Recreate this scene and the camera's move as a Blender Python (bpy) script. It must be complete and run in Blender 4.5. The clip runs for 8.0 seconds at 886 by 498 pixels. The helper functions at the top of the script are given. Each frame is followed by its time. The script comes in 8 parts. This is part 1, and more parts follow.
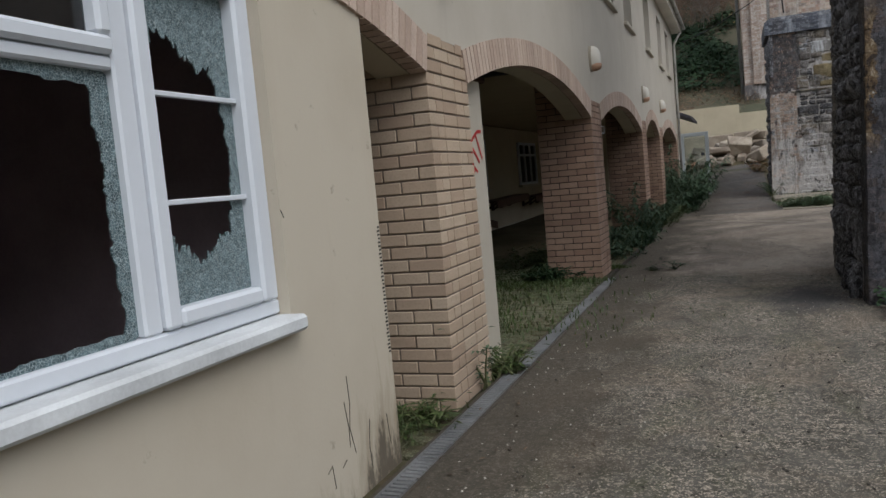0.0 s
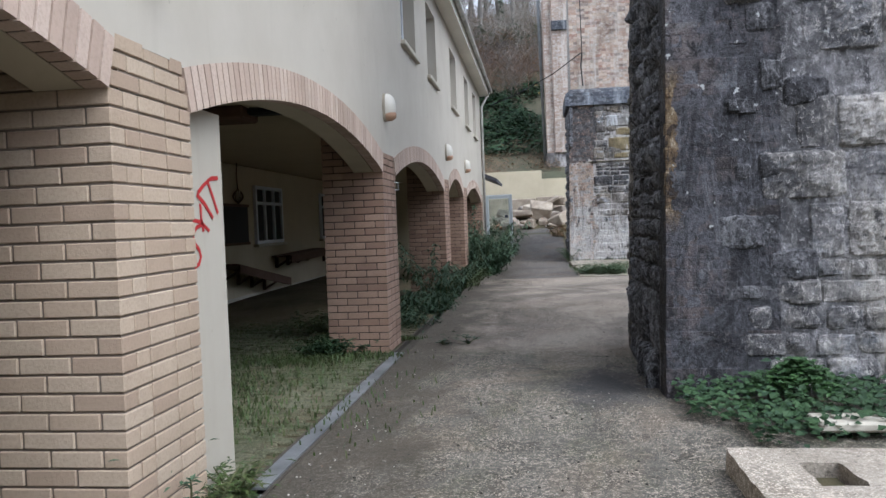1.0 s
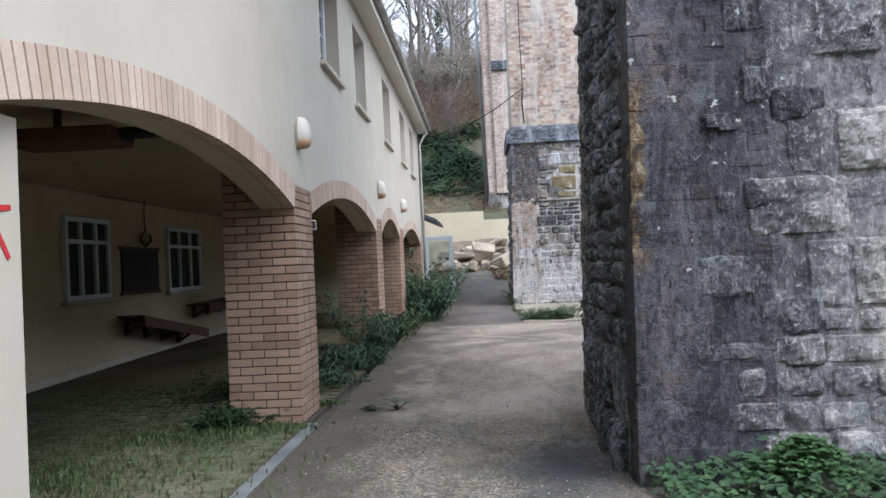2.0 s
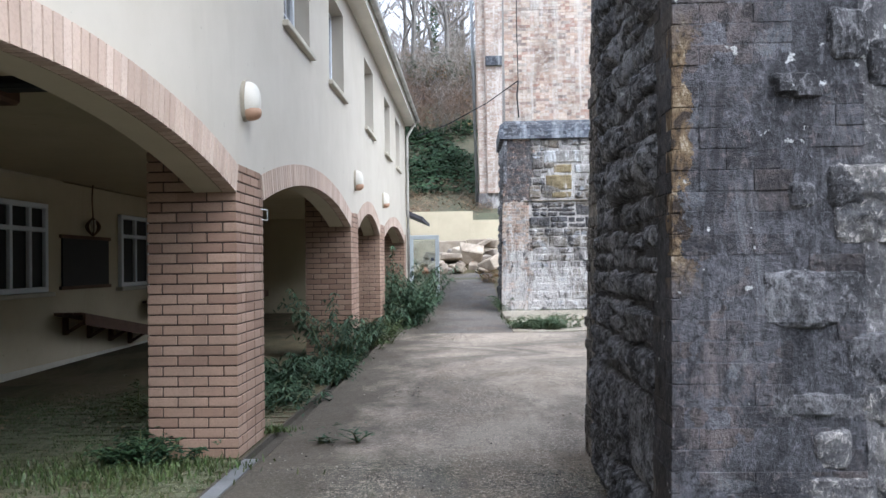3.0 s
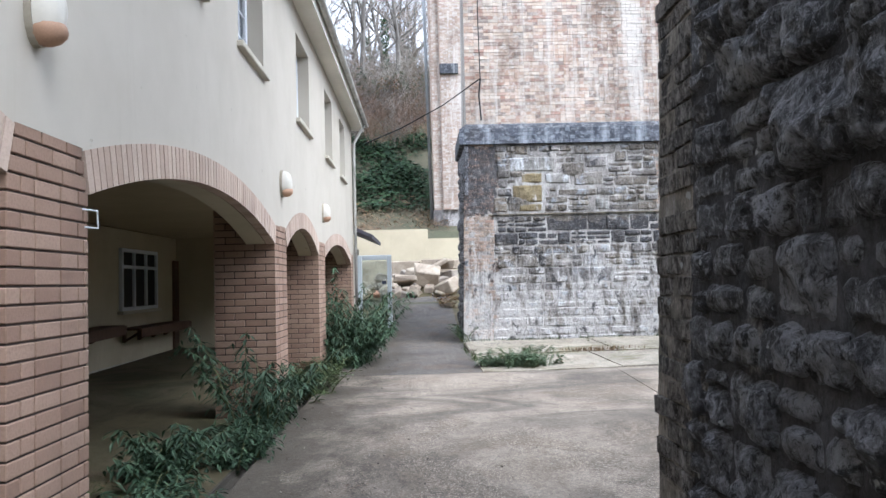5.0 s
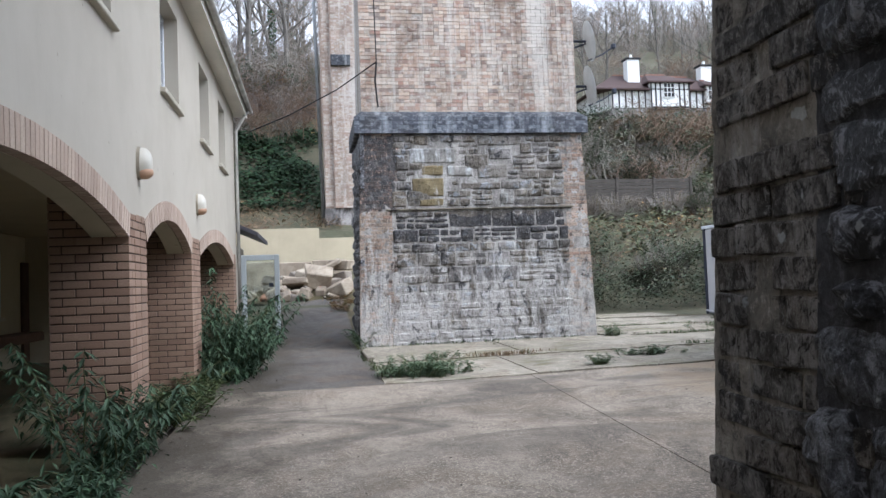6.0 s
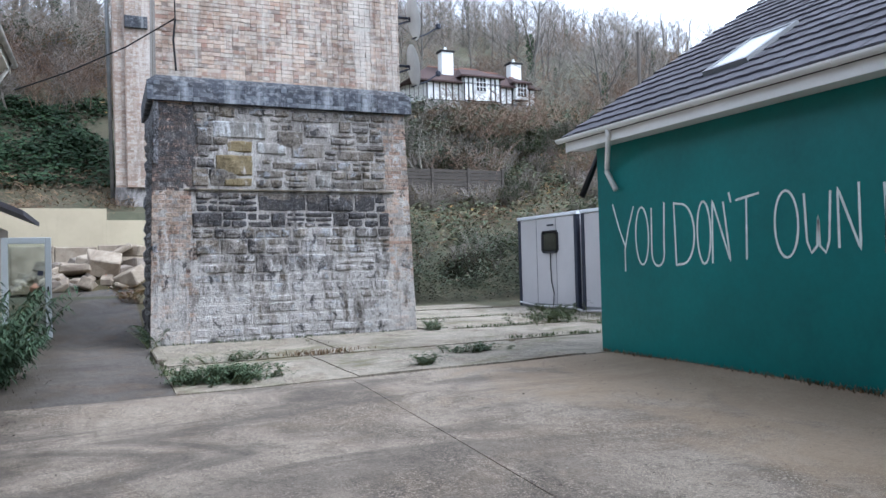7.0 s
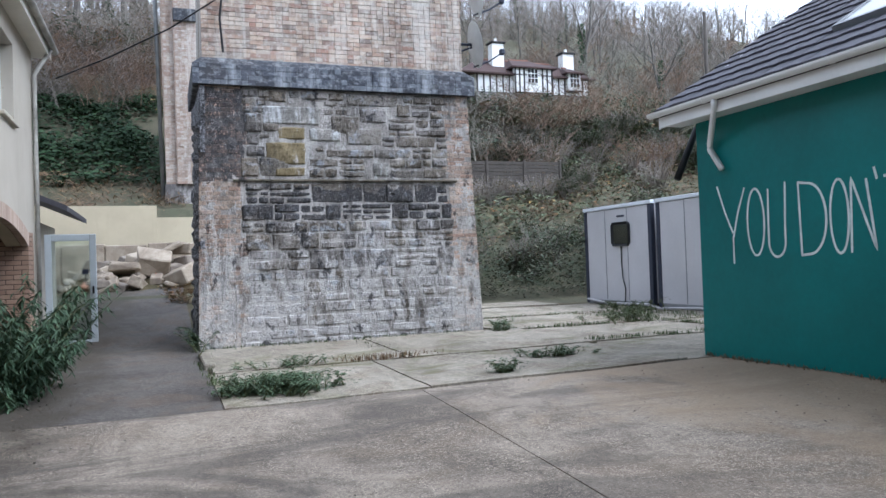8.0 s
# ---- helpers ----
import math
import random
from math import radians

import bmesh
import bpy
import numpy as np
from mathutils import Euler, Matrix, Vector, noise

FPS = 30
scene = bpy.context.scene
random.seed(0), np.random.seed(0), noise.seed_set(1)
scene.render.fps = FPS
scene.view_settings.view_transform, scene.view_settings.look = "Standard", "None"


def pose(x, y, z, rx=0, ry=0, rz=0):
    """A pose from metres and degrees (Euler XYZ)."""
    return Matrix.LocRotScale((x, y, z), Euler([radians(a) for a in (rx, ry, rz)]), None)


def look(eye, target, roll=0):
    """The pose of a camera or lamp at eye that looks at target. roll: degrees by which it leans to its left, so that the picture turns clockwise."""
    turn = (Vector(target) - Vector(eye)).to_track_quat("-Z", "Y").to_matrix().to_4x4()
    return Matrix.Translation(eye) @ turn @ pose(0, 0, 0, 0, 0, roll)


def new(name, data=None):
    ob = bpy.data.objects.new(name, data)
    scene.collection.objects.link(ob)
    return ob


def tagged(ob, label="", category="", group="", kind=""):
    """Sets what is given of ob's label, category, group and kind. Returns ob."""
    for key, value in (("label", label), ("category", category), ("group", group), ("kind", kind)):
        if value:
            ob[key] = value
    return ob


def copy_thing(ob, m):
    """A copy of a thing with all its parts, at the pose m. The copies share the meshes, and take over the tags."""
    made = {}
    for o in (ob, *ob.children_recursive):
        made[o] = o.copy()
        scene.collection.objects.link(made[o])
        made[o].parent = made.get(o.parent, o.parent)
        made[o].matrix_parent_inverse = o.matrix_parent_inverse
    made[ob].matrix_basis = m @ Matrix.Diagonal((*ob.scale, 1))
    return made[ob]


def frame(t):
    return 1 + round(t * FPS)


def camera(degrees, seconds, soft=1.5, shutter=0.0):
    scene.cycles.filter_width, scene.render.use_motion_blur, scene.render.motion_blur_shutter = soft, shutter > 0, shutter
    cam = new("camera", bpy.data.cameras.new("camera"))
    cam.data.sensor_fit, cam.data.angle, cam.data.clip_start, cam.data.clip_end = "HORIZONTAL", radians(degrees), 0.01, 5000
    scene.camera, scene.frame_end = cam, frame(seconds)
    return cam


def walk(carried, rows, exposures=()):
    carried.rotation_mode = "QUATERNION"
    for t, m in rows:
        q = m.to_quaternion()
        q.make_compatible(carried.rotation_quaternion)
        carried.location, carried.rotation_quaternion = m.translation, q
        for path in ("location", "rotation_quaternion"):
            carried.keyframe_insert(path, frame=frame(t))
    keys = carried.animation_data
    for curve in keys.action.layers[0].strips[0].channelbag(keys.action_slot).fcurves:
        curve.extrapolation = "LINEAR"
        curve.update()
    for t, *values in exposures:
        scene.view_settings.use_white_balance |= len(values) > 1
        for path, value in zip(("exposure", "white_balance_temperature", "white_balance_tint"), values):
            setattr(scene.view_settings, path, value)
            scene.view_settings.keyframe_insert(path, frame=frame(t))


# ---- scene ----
cam = camera(60.4, 8.0)
METRES, EYE, TILT, LEAN, TURN = 10.1, 1.29, 0.0, 0.0, 21.4
ROWS = [
    (0.0, 0.0, 0.0, 0.0, -0.44, -4.86, 5.19),
    (0.5, 0.0247, 0.0539, 0.0001, -7.74, -3.29, 2.84),
    (1.0, 0.0495, 0.1106, 0.0053, -14.26, -1.91, 2.17),
    (1.5, 0.0707, 0.1652, 0.0068, -19.24, 0.88, 1.8),
    (3.0, 0.1464, 0.337, 0.0082, -19.34, 1.09, 0.86),
    (3.5, 0.169, 0.3958, 0.0147, -23.64, 2.92, -1.22),
    (4.0, 0.1895, 0.4518, 0.0166, -30.49, 3.4, -1.62),
    (4.5, 0.2107, 0.5122, 0.0141, -28.91, 2.69, 0.34),
    (6.0, 0.2737, 0.6957, 0.0131, -31.05, 2.46, 2.13),
    (6.5, 0.3006, 0.745, 0.015, -39.14, 2.37, 1.56),
    (7.0, 0.3354, 0.7985, 0.017, -45.3, 1.16, 1.5),
    (7.5, 0.3632, 0.8501, 0.015, -51.17, 0.64, 1.4),
    (8.0, 0.3959, 0.9099, 0.0144, -41.68, 1.02, 2.02),
]
EXTRA = [
    (0.2, 0.0132, 0.2358, 1.2901, 18.59, -3.85, -5.3),
    (0.7, 0.0472, 0.8484, 1.3056, 10.96, -2.84, -3.0),
    (1.2, 0.0572, 1.4605, 1.3554, 3.97, -0.4, -1.4),
    (3.3, 0.1337, 4.0881, 1.4071, -1.47, 1.78, 0.22),
    (3.8, 0.1217, 4.7053, 1.4564, -6.13, 3.25, 2.2),
    (4.2, 0.1145, 5.2032, 1.4488, -12.51, 2.94, 1.66),
    (6.2, 0.0266, 7.7785, 1.4262, -12.78, 2.49, -1.97),
    (6.9, 0.1883, 8.62, 1.4605, -23.03, 1.13, -1.42),
    (7.2, 0.2448, 8.9799, 1.4563, -25.88, 0.65, -1.67),
    (7.7, 0.3139, 9.594, 1.4367, -26.85, 1.38, -1.88),
    (1.7, 0.0822, 2.0578, 1.3411, 2.08, 1.08, -2.73),
    (2.25, 0.094, 2.77, 1.372, 3.4, 1.1, -2.2),
    (2.8, 0.1007, 3.4744, 1.4002, 3.33, 1.15, -1.72),
    (4.7, 0.0585, 5.8424, 1.4391, -3.41, 2.65, -0.88),
    (5.22, 0.03, 6.54, 1.447, -1.4, 2.5, -1.5),
    (5.8, 0.0071, 7.2978, 1.4474, -6.58, 2.33, -1.92),
]


def seen_from(x, y, z, yaw, pitch, roll):
    """Pose of a level-held camera: yaw to the left of +y, pitch up, roll as look() takes it."""
    a, b = radians(yaw), radians(pitch)
    return look((x, y, z), (x - math.sin(a) * math.cos(b), y + math.cos(a) * math.cos(b), z + math.sin(b)), roll)


EXPOSURES = [(0.0, 0.75, 6200, 10), (0.5, 1.2, 5950, 10), (1.0, 1.68, 5700, 10), (1.5, 1.8, 5700, 10), (3.0, 2.33, 5680, 10), (4.0, 2.26, 5700, 10),
             (4.6, 2.5, 5650, 10), (5.8, 1.86, 5750, 10), (6.6, 1.83, 5600, 10), (7.5, 1.86, 5480, 10), (8.0, 1.75, 5520, 10)]
path = [(t, pose(0, 0, EYE, TILT, LEAN, TURN) @ pose(METRES * x, METRES * y, METRES * z, 90 + pitch, roll, yaw)) for t, x, y, z, yaw, pitch, roll in ROWS]
path += [(t, seen_from(*row)) for t, *row in EXTRA]
walk(cam, sorted(path, key=lambda r: r[0]), EXPOSURES)

# ---- light: bright overcast sky ----
SUN_TURN, SUN_HIGH = radians(128), radians(52)
world = bpy.data.worlds.new("sky")
scene.world = world
world.use_nodes = True
wn, wl = world.node_tree.nodes, world.node_tree.links
sky = wn.new("ShaderNodeTexSky")
sky.sky_type, sky.sun_disc = "NISHITA", False
sky.sun_elevation, sky.sun_rotation = SUN_HIGH, SUN_TURN
grey = wn.new("ShaderNodeHueSaturation")
grey.inputs["Saturation"].default_value = 0.22
wl.new(sky.outputs[0], grey.inputs["Color"])
wl.new(grey.outputs[0], wn["Background"].inputs["Color"])
wn["Background"].inputs["Strength"].default_value = 0.15
sun_data = bpy.data.lights.new("sun", "SUN")
sun_data.energy, sun_data.angle, sun_data.color = 0.75, radians(40), (1.0, 0.96, 0.9)
sun = new("sun", sun_data)
sun.matrix_world = look((0, 0, 0), (-math.sin(SUN_TURN) * math.cos(SUN_HIGH), -math.cos(SUN_TURN) * math.cos(SUN_HIGH), -math.sin(SUN_HIGH)))


# ---- materials ----
class Nodes:
    """A small helper round one material's node tree."""

    def __init__(self, name, roughness=0.85, specular=0.3):
        self.m = bpy.data.materials.new(name)
        self.m.use_nodes = True
        self.n, self.l = self.m.node_tree.nodes, self.m.node_tree.links
        self.b = self.n["Principled BSDF"]
        self.b.inputs["Roughness"].default_value = roughness
        self.b.inputs["Specular IOR Level"].default_value = specular

    def put(self, socket, value):
        if hasattr(value, "is_output"):
            self.l.new(value, socket)
        else:
            socket.default_value = value

    def pos(self, scale=(1, 1, 1)):
        g = self.n.new("ShaderNodeNewGeometry")
        v = self.n.new("ShaderNodeVectorMath")
        v.operation = "MULTIPLY"
        v.inputs[1].default_value = scale
        self.l.new(g.outputs["Position"], v.inputs[0])
        return v.outputs[0]

    def obj(self, scale=(1, 1, 1)):
        g = self.n.new("ShaderNodeTexCoord")
        v = self.n.new("ShaderNodeVectorMath")
        v.operation = "MULTIPLY"
        v.inputs[1].default_value = scale
        self.l.new(g.outputs["Object"], v.inputs[0])
        return v.outputs[0]

    def noise(self, vec, scale=1.0, detail=4.0, rough=0.6, distort=0.0):
        t = self.n.new("ShaderNodeTexNoise")
        t.inputs["Scale"].default_value, t.inputs["Detail"].default_value = scale, detail
        t.inputs["Roughness"].default_value, t.inputs["Distortion"].default_value = rough, distort
        self.l.new(vec, t.inputs["Vector"])
        return t.outputs["Fac"]

    def voronoi(self, vec, scale=1.0, feature="F1"):
        t = self.n.new("ShaderNodeTexVoronoi")
        t.feature = feature
        t.inputs["Scale"].default_value = scale
        self.l.new(vec, t.inputs["Vector"])
        return t.outputs["Distance"]

    def ramp(self, fac, *stops):
        r = self.n.new("ShaderNodeValToRGB")
        e = r.color_ramp.elements
        while len(e) < len(stops):
            e.new(0.5)
        for el, (p, c) in zip(e, stops):
            el.position = p
            el.color = (c, c, c, 1) if isinstance(c, (int, float)) else (*c, 1)
        self.l.new(fac, r.inputs[0])
        return r.outputs[0]

    def mix(self, fac, a, b, blend="MIX"):
        m = self.n.new("ShaderNodeMix")
        m.data_type, m.blend_type = "RGBA", blend
        for s, v in ((m.inputs[0], fac), (m.inputs[6], a), (m.inputs[7], b)):
            if isinstance(v, tuple):
                v = (*v, 1)
            self.put(s, v)
        return m.outputs[2]

    def math(self, op, a, b=0.0):
        m = self.n.new("ShaderNodeMath")
        m.operation = op
        self.put(m.inputs[0], a), self.put(m.inputs[1], b)
        return m.outputs[0]

    def random(self, island=False):
        if island:
            return self.n.new("ShaderNodeNewGeometry").outputs["Random Per Island"]
        return self.n.new("ShaderNodeObjectInfo").outputs["Random"]

    def sep(self, vec, axis):
        s = self.n.new("ShaderNodeSeparateXYZ")
        self.l.new(vec, s.inputs[0])
        return s.outputs[axis]

    def bump(self, height, strength=0.5, dist=0.01):
        b = self.n.new("ShaderNodeBump")
        b.inputs["Strength"].default_value, b.inputs["Distance"].default_value = strength, dist
        self.l.new(height, b.inputs["Height"])
        self.l.new(b.outputs[0], self.b.inputs["Normal"])
        return self

    def color(self, c):
        if isinstance(c, tuple):
            c = (*c, 1)
        self.put(self.b.inputs["Base Color"], c)
        return self

    def rough(self, r):
        self.put(self.b.inputs["Roughness"], r)
        return self


def plain(name, color, roughness=0.6, vary=0.15, scale=6.0, bump=0.1, metal=0.0):
    """A painted or plain surface with soft stains and fine grain."""
    k = Nodes(name, roughness)
    big, fine = k.noise(k.pos(), scale * 0.3), k.noise(k.pos(), scale * 8)
    dark = tuple(c * (1 - vary) for c in color)
    light = tuple(min(1, c * (1 + vary * 0.6)) for c in color)
    c = k.ramp(big, (0.3, dark), (0.7, light))
    k.color(k.mix(0.25, c, k.ramp(fine, (0.3, dark), (0.7, light))))
    k.b.inputs["Metallic"].default_value = metal
    k.bump(fine, bump, 0.004)
    return k.m


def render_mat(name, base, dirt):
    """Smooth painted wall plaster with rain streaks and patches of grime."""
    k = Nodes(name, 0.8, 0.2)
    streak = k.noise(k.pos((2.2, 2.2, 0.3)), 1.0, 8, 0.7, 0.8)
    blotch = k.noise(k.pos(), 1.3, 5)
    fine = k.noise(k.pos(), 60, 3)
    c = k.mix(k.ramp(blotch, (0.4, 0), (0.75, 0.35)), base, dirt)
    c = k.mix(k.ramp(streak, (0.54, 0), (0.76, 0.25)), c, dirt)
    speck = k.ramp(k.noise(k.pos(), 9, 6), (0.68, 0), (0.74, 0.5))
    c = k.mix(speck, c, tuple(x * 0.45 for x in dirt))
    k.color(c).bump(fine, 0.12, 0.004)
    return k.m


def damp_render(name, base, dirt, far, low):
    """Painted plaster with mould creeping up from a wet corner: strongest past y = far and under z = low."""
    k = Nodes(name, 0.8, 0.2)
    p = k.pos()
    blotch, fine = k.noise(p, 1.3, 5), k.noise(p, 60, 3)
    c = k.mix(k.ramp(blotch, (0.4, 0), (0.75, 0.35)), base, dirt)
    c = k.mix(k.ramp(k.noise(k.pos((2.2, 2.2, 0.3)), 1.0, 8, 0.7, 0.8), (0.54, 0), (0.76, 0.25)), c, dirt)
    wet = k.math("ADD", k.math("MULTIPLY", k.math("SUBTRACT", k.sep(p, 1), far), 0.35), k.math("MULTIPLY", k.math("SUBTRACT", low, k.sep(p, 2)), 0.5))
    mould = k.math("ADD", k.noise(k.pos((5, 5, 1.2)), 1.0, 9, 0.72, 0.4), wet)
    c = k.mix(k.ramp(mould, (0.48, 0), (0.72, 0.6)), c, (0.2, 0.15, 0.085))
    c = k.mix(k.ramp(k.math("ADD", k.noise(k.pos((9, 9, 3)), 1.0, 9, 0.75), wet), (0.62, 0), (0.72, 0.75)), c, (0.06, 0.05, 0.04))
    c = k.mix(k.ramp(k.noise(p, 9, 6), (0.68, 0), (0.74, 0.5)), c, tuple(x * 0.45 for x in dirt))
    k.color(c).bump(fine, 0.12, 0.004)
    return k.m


def brick_mat(name, tones, island=False, grime=0.25, smear=None):
    """Fired brick: a tone for each brick, speckles, and grime over the wall."""
    k = Nodes(name, 0.85, 0.25)
    r = k.random(island)
    n = len(tones)
    c = k.ramp(r, *[((i + 0.5) / n, t) for i, t in enumerate(tones)])
    fine = k.noise(k.pos(), 70, 4)
    c = k.mix(k.ramp(fine, (0.45, 0), (0.7, 0.35)), c, tuple(x * 0.6 for x in tones[0]))
    big = k.noise(k.pos((1, 1, 0.5)), 1.4, 5)
    c = k.mix(k.ramp(big, (0.45, 0), (0.75, grime)), c, (0.09, 0.07, 0.055))
    if smear:
        c = k.mix(k.ramp(k.noise(k.pos((1.1, 1.1, 0.3)), 1.7, 7, 0.7), (0.38, 0.5), (0.48, 0)), c, tuple(x * 0.45 for x in tones[0]))
        c = k.mix(k.ramp(k.noise(k.pos((2.3, 2.3, 0.22)), 1.0, 8, 0.68), (0.51, 0), (0.63, 0.8)), c, smear)
        c = k.mix(k.ramp(k.noise(k.pos((1, 1, 1.4)), 9, 7, 0.75), (0.5, 0), (0.64, 0.6)), c, smear)
        c = k.mix(k.ramp(k.noise(k.pos((1, 1, 1.4)), 13, 7, 0.75, 0.3), (0.33, 0.6), (0.45, 0)), c, tuple(x * 0.4 for x in tones[0]))
    k.color(c).bump(fine, 0.35, 0.006)
    return k.m


def stone_mat(name, tones, island=False, lime=0.5, lime_at=(0.0, 0.0, 0.0), lime_color=(0.5, 0.47, 0.45), pits=0.5, streaks=0.4, bleach=0.0, ochre=None, dark_at=None, relief=0.03, blots=0.6, gritty=0.0, grain=0.5, runs=(3.4, 0.7), soot=None, matt=0.9):
    """Old viaduct masonry. lime: how far pale lime covers it, growing along lime_at's slopes in x and z; pits: black sooty spots; streaks: dark runs;
    bleach: blue-white faces; ochre: rust up to that x; soot: how far in x the smoke has blackened it; dark_at: (x, z, z) of a sooty band."""
    k = Nodes(name, matt, 0.25 if matt > 0.8 else 0.45)
    p = k.pos()
    n = len(tones)
    c = k.ramp(k.random(island), *[((i + 0.5) / n, t) for i, t in enumerate(tones)]) if n > 1 else tones[0]
    rough = k.noise(p, 9, 10, 0.74)
    fine = k.noise(p, 40, 8, 0.72)
    c = k.mix(k.ramp(rough, (0.33, 0.8 * grain), (0.5, 0)), c, tuple(x * 0.3 for x in tones[0]))
    c = k.mix(k.ramp(rough, (0.52, 0), (0.7, 0.6 * grain)), c, tuple(min(1, x * 1.6) for x in tones[-1]))
    blot = k.noise(k.pos((1.9, 1.9, 1.5)), 1.0, 7, 0.62, 0.5)
    c = k.mix(k.ramp(blot, (0.37, blots), (0.49, 0)), c, tuple(x * 0.3 for x in tones[0]))
    c = k.mix(k.ramp(blot, (0.53, 0), (0.64, blots)), c, tuple(min(1, x * 1.9) for x in tones[-1]))
    slope = k.math("ADD", k.math("MULTIPLY", k.math("SUBTRACT", k.sep(p, 0), lime_at[2]), lime_at[0]), k.math("MULTIPLY", k.math("SUBTRACT", k.sep(p, 2), 1.3), lime_at[1]))
    run = k.math("ADD", k.noise(k.pos((runs[0], runs[0], runs[1])), 1.0, 9, 0.74, 0.4), slope)
    cover = k.math("MULTIPLY", k.ramp(run, (0.63 - 0.24 * lime, 0), (0.73 - 0.24 * lime, 0.9)), k.ramp(rough, (0.34, 0.3), (0.5, 1)))
    c = k.mix(cover, c, k.mix(fine, tuple(x * 0.8 for x in lime_color), tuple(min(1, x * 1.15) for x in lime_color)))
    if bleach:
        c = k.mix(k.ramp(k.noise(k.pos((2.3, 2.3, 2.8)), 1.0, 7, 0.7, 0.4), (0.55, 0), (0.62, bleach)), c, (0.4, 0.435, 0.48))
    drip = k.noise(k.pos((4.5, 4.5, 0.4)), 1.0, 8, 0.72, 0.3)
    c = k.mix(k.ramp(drip, (0.56, 0), (0.7, streaks)), c, (0.04, 0.04, 0.044))
    spot = k.noise(k.pos((3.6, 3.6, 2.6)), 1.0, 9, 0.7, 0.3)
    c = k.mix(k.ramp(spot, (0.7 - 0.2 * pits, 0), (0.74 - 0.2 * pits, 0.88)), c, (0.032, 0.032, 0.036))
    if dark_at:
        x, z0, z1 = dark_at
        jog = k.math("MULTIPLY", k.math("SUBTRACT", k.noise(p, 2.5, 6), 0.5), 0.6)
        z = k.math("ADD", k.sep(p, 2), jog)
        band = k.math("MULTIPLY", k.math("MULTIPLY", k.math("GREATER_THAN", z, z0), k.math("LESS_THAN", z, z1)), k.math("LESS_THAN", k.math("ADD", k.sep(p, 0), jog), x))
        c = k.mix(k.math("MULTIPLY", band, k.ramp(rough, (0.42, 0.96), (0.62, 0.68))), c, (0.035, 0.035, 0.04))
    if soot:
        smoke = k.math("SUBTRACT", k.math("ADD", k.sep(p, 0), k.math("MULTIPLY", k.math("SUBTRACT", k.noise(k.pos((1, 1, 0.6)), 2.2, 8, 0.68, 0.4), 0.5), 2.2)), soot - 0.5)
        c = k.mix(k.math("MULTIPLY", k.ramp(smoke, (0.1, 0.85), (0.9, 0)), k.ramp(rough, (0.4, 1), (0.62, 0.5))), c, (0.06, 0.06, 0.067))
    crumb = k.noise(k.pos((1, 1, 0.7)), 26, 7, 0.78, 0.6)
    c = k.mix(k.ramp(crumb, (0.36 + 0.05 * gritty, 0.85 * grain), (0.46 + 0.03 * gritty, 0)), c, tuple(x * 0.22 for x in tones[0]))
    c = k.mix(k.ramp(crumb, (0.55 - 0.02 * gritty, 0), (0.66 - 0.05 * gritty, (0.7 + 0.2 * gritty) * grain)), c, tuple(min(1, x * 2.1) for x in tones[-1]))
    if gritty:
        chip = k.noise(k.pos((1, 1, 0.6)), 62, 5, 0.75, 0.8)
        c = k.mix(k.ramp(chip, (0.36, 0.8 * gritty * grain), (0.44, 0)), c, tuple(x * 0.15 for x in tones[0]))
        c = k.mix(k.ramp(chip, (0.58, 0), (0.64, 0.75 * gritty * grain)), c, tuple(min(1, x * 2.3) for x in tones[-1]))
    if ochre:
        wash = k.noise(k.pos((6, 6, 0.9)), 1.0, 9, 0.74, 0.5)
        c = k.mix(k.ramp(wash, (0.36, 0.8), (0.45, 0)), c, (0.028, 0.028, 0.032))
        c = k.mix(k.ramp(wash, (0.56, 0), (0.64, 0.5)), c, (0.2, 0.203, 0.22))
    if ochre:
        edge = k.math("LESS_THAN", k.math("ADD", k.sep(p, 0), k.math("MULTIPLY", k.math("SUBTRACT", k.noise(p, 6, 8, 0.7), 0.5), 0.5)), ochre)
        high = k.ramp(k.math("MULTIPLY", k.sep(p, 2), 0.25), (0.3, 0), (0.35, 1), (0.56, 1), (0.62, 0))
        o = k.math("MULTIPLY", k.math("MULTIPLY", edge, high), k.ramp(k.noise(k.pos((3, 3, 2.0)), 2.2, 8, 0.74), (0.33, 0), (0.44, 0.95)))
        c = k.mix(o, c, k.ramp(k.noise(k.pos((1, 1, 0.7)), 11, 8, 0.7, 0.5), (0.43, (0.035, 0.026, 0.02)), (0.5, (0.13, 0.088, 0.05)), (0.57, (0.21, 0.152, 0.087)), (0.64, (0.48, 0.41, 0.31))))
    speck = k.noise(p, 13, 3, 0.6)
    c = k.mix(k.ramp(speck, (0.7, 0), (0.73, 0.8)), c, (0.55, 0.56, 0.56))
    c = k.mix(k.ramp(fine, (0.56, 0), (0.74, 0.5 * grain)), c, tuple(min(1, x * 1.7) for x in tones[-1]))
    k.color(c)
    h = k.mix(0.4, k.mix(0.5, k.ramp(rough, (0.2, 0.0), (0.8, 1.0)), k.ramp(crumb, (0.3, 0.0), (0.7, 1.0))), k.ramp(fine, (0.2, 0.0), (0.8, 1.0)))
    k.bump(h, 1.0, relief)
    return k.m


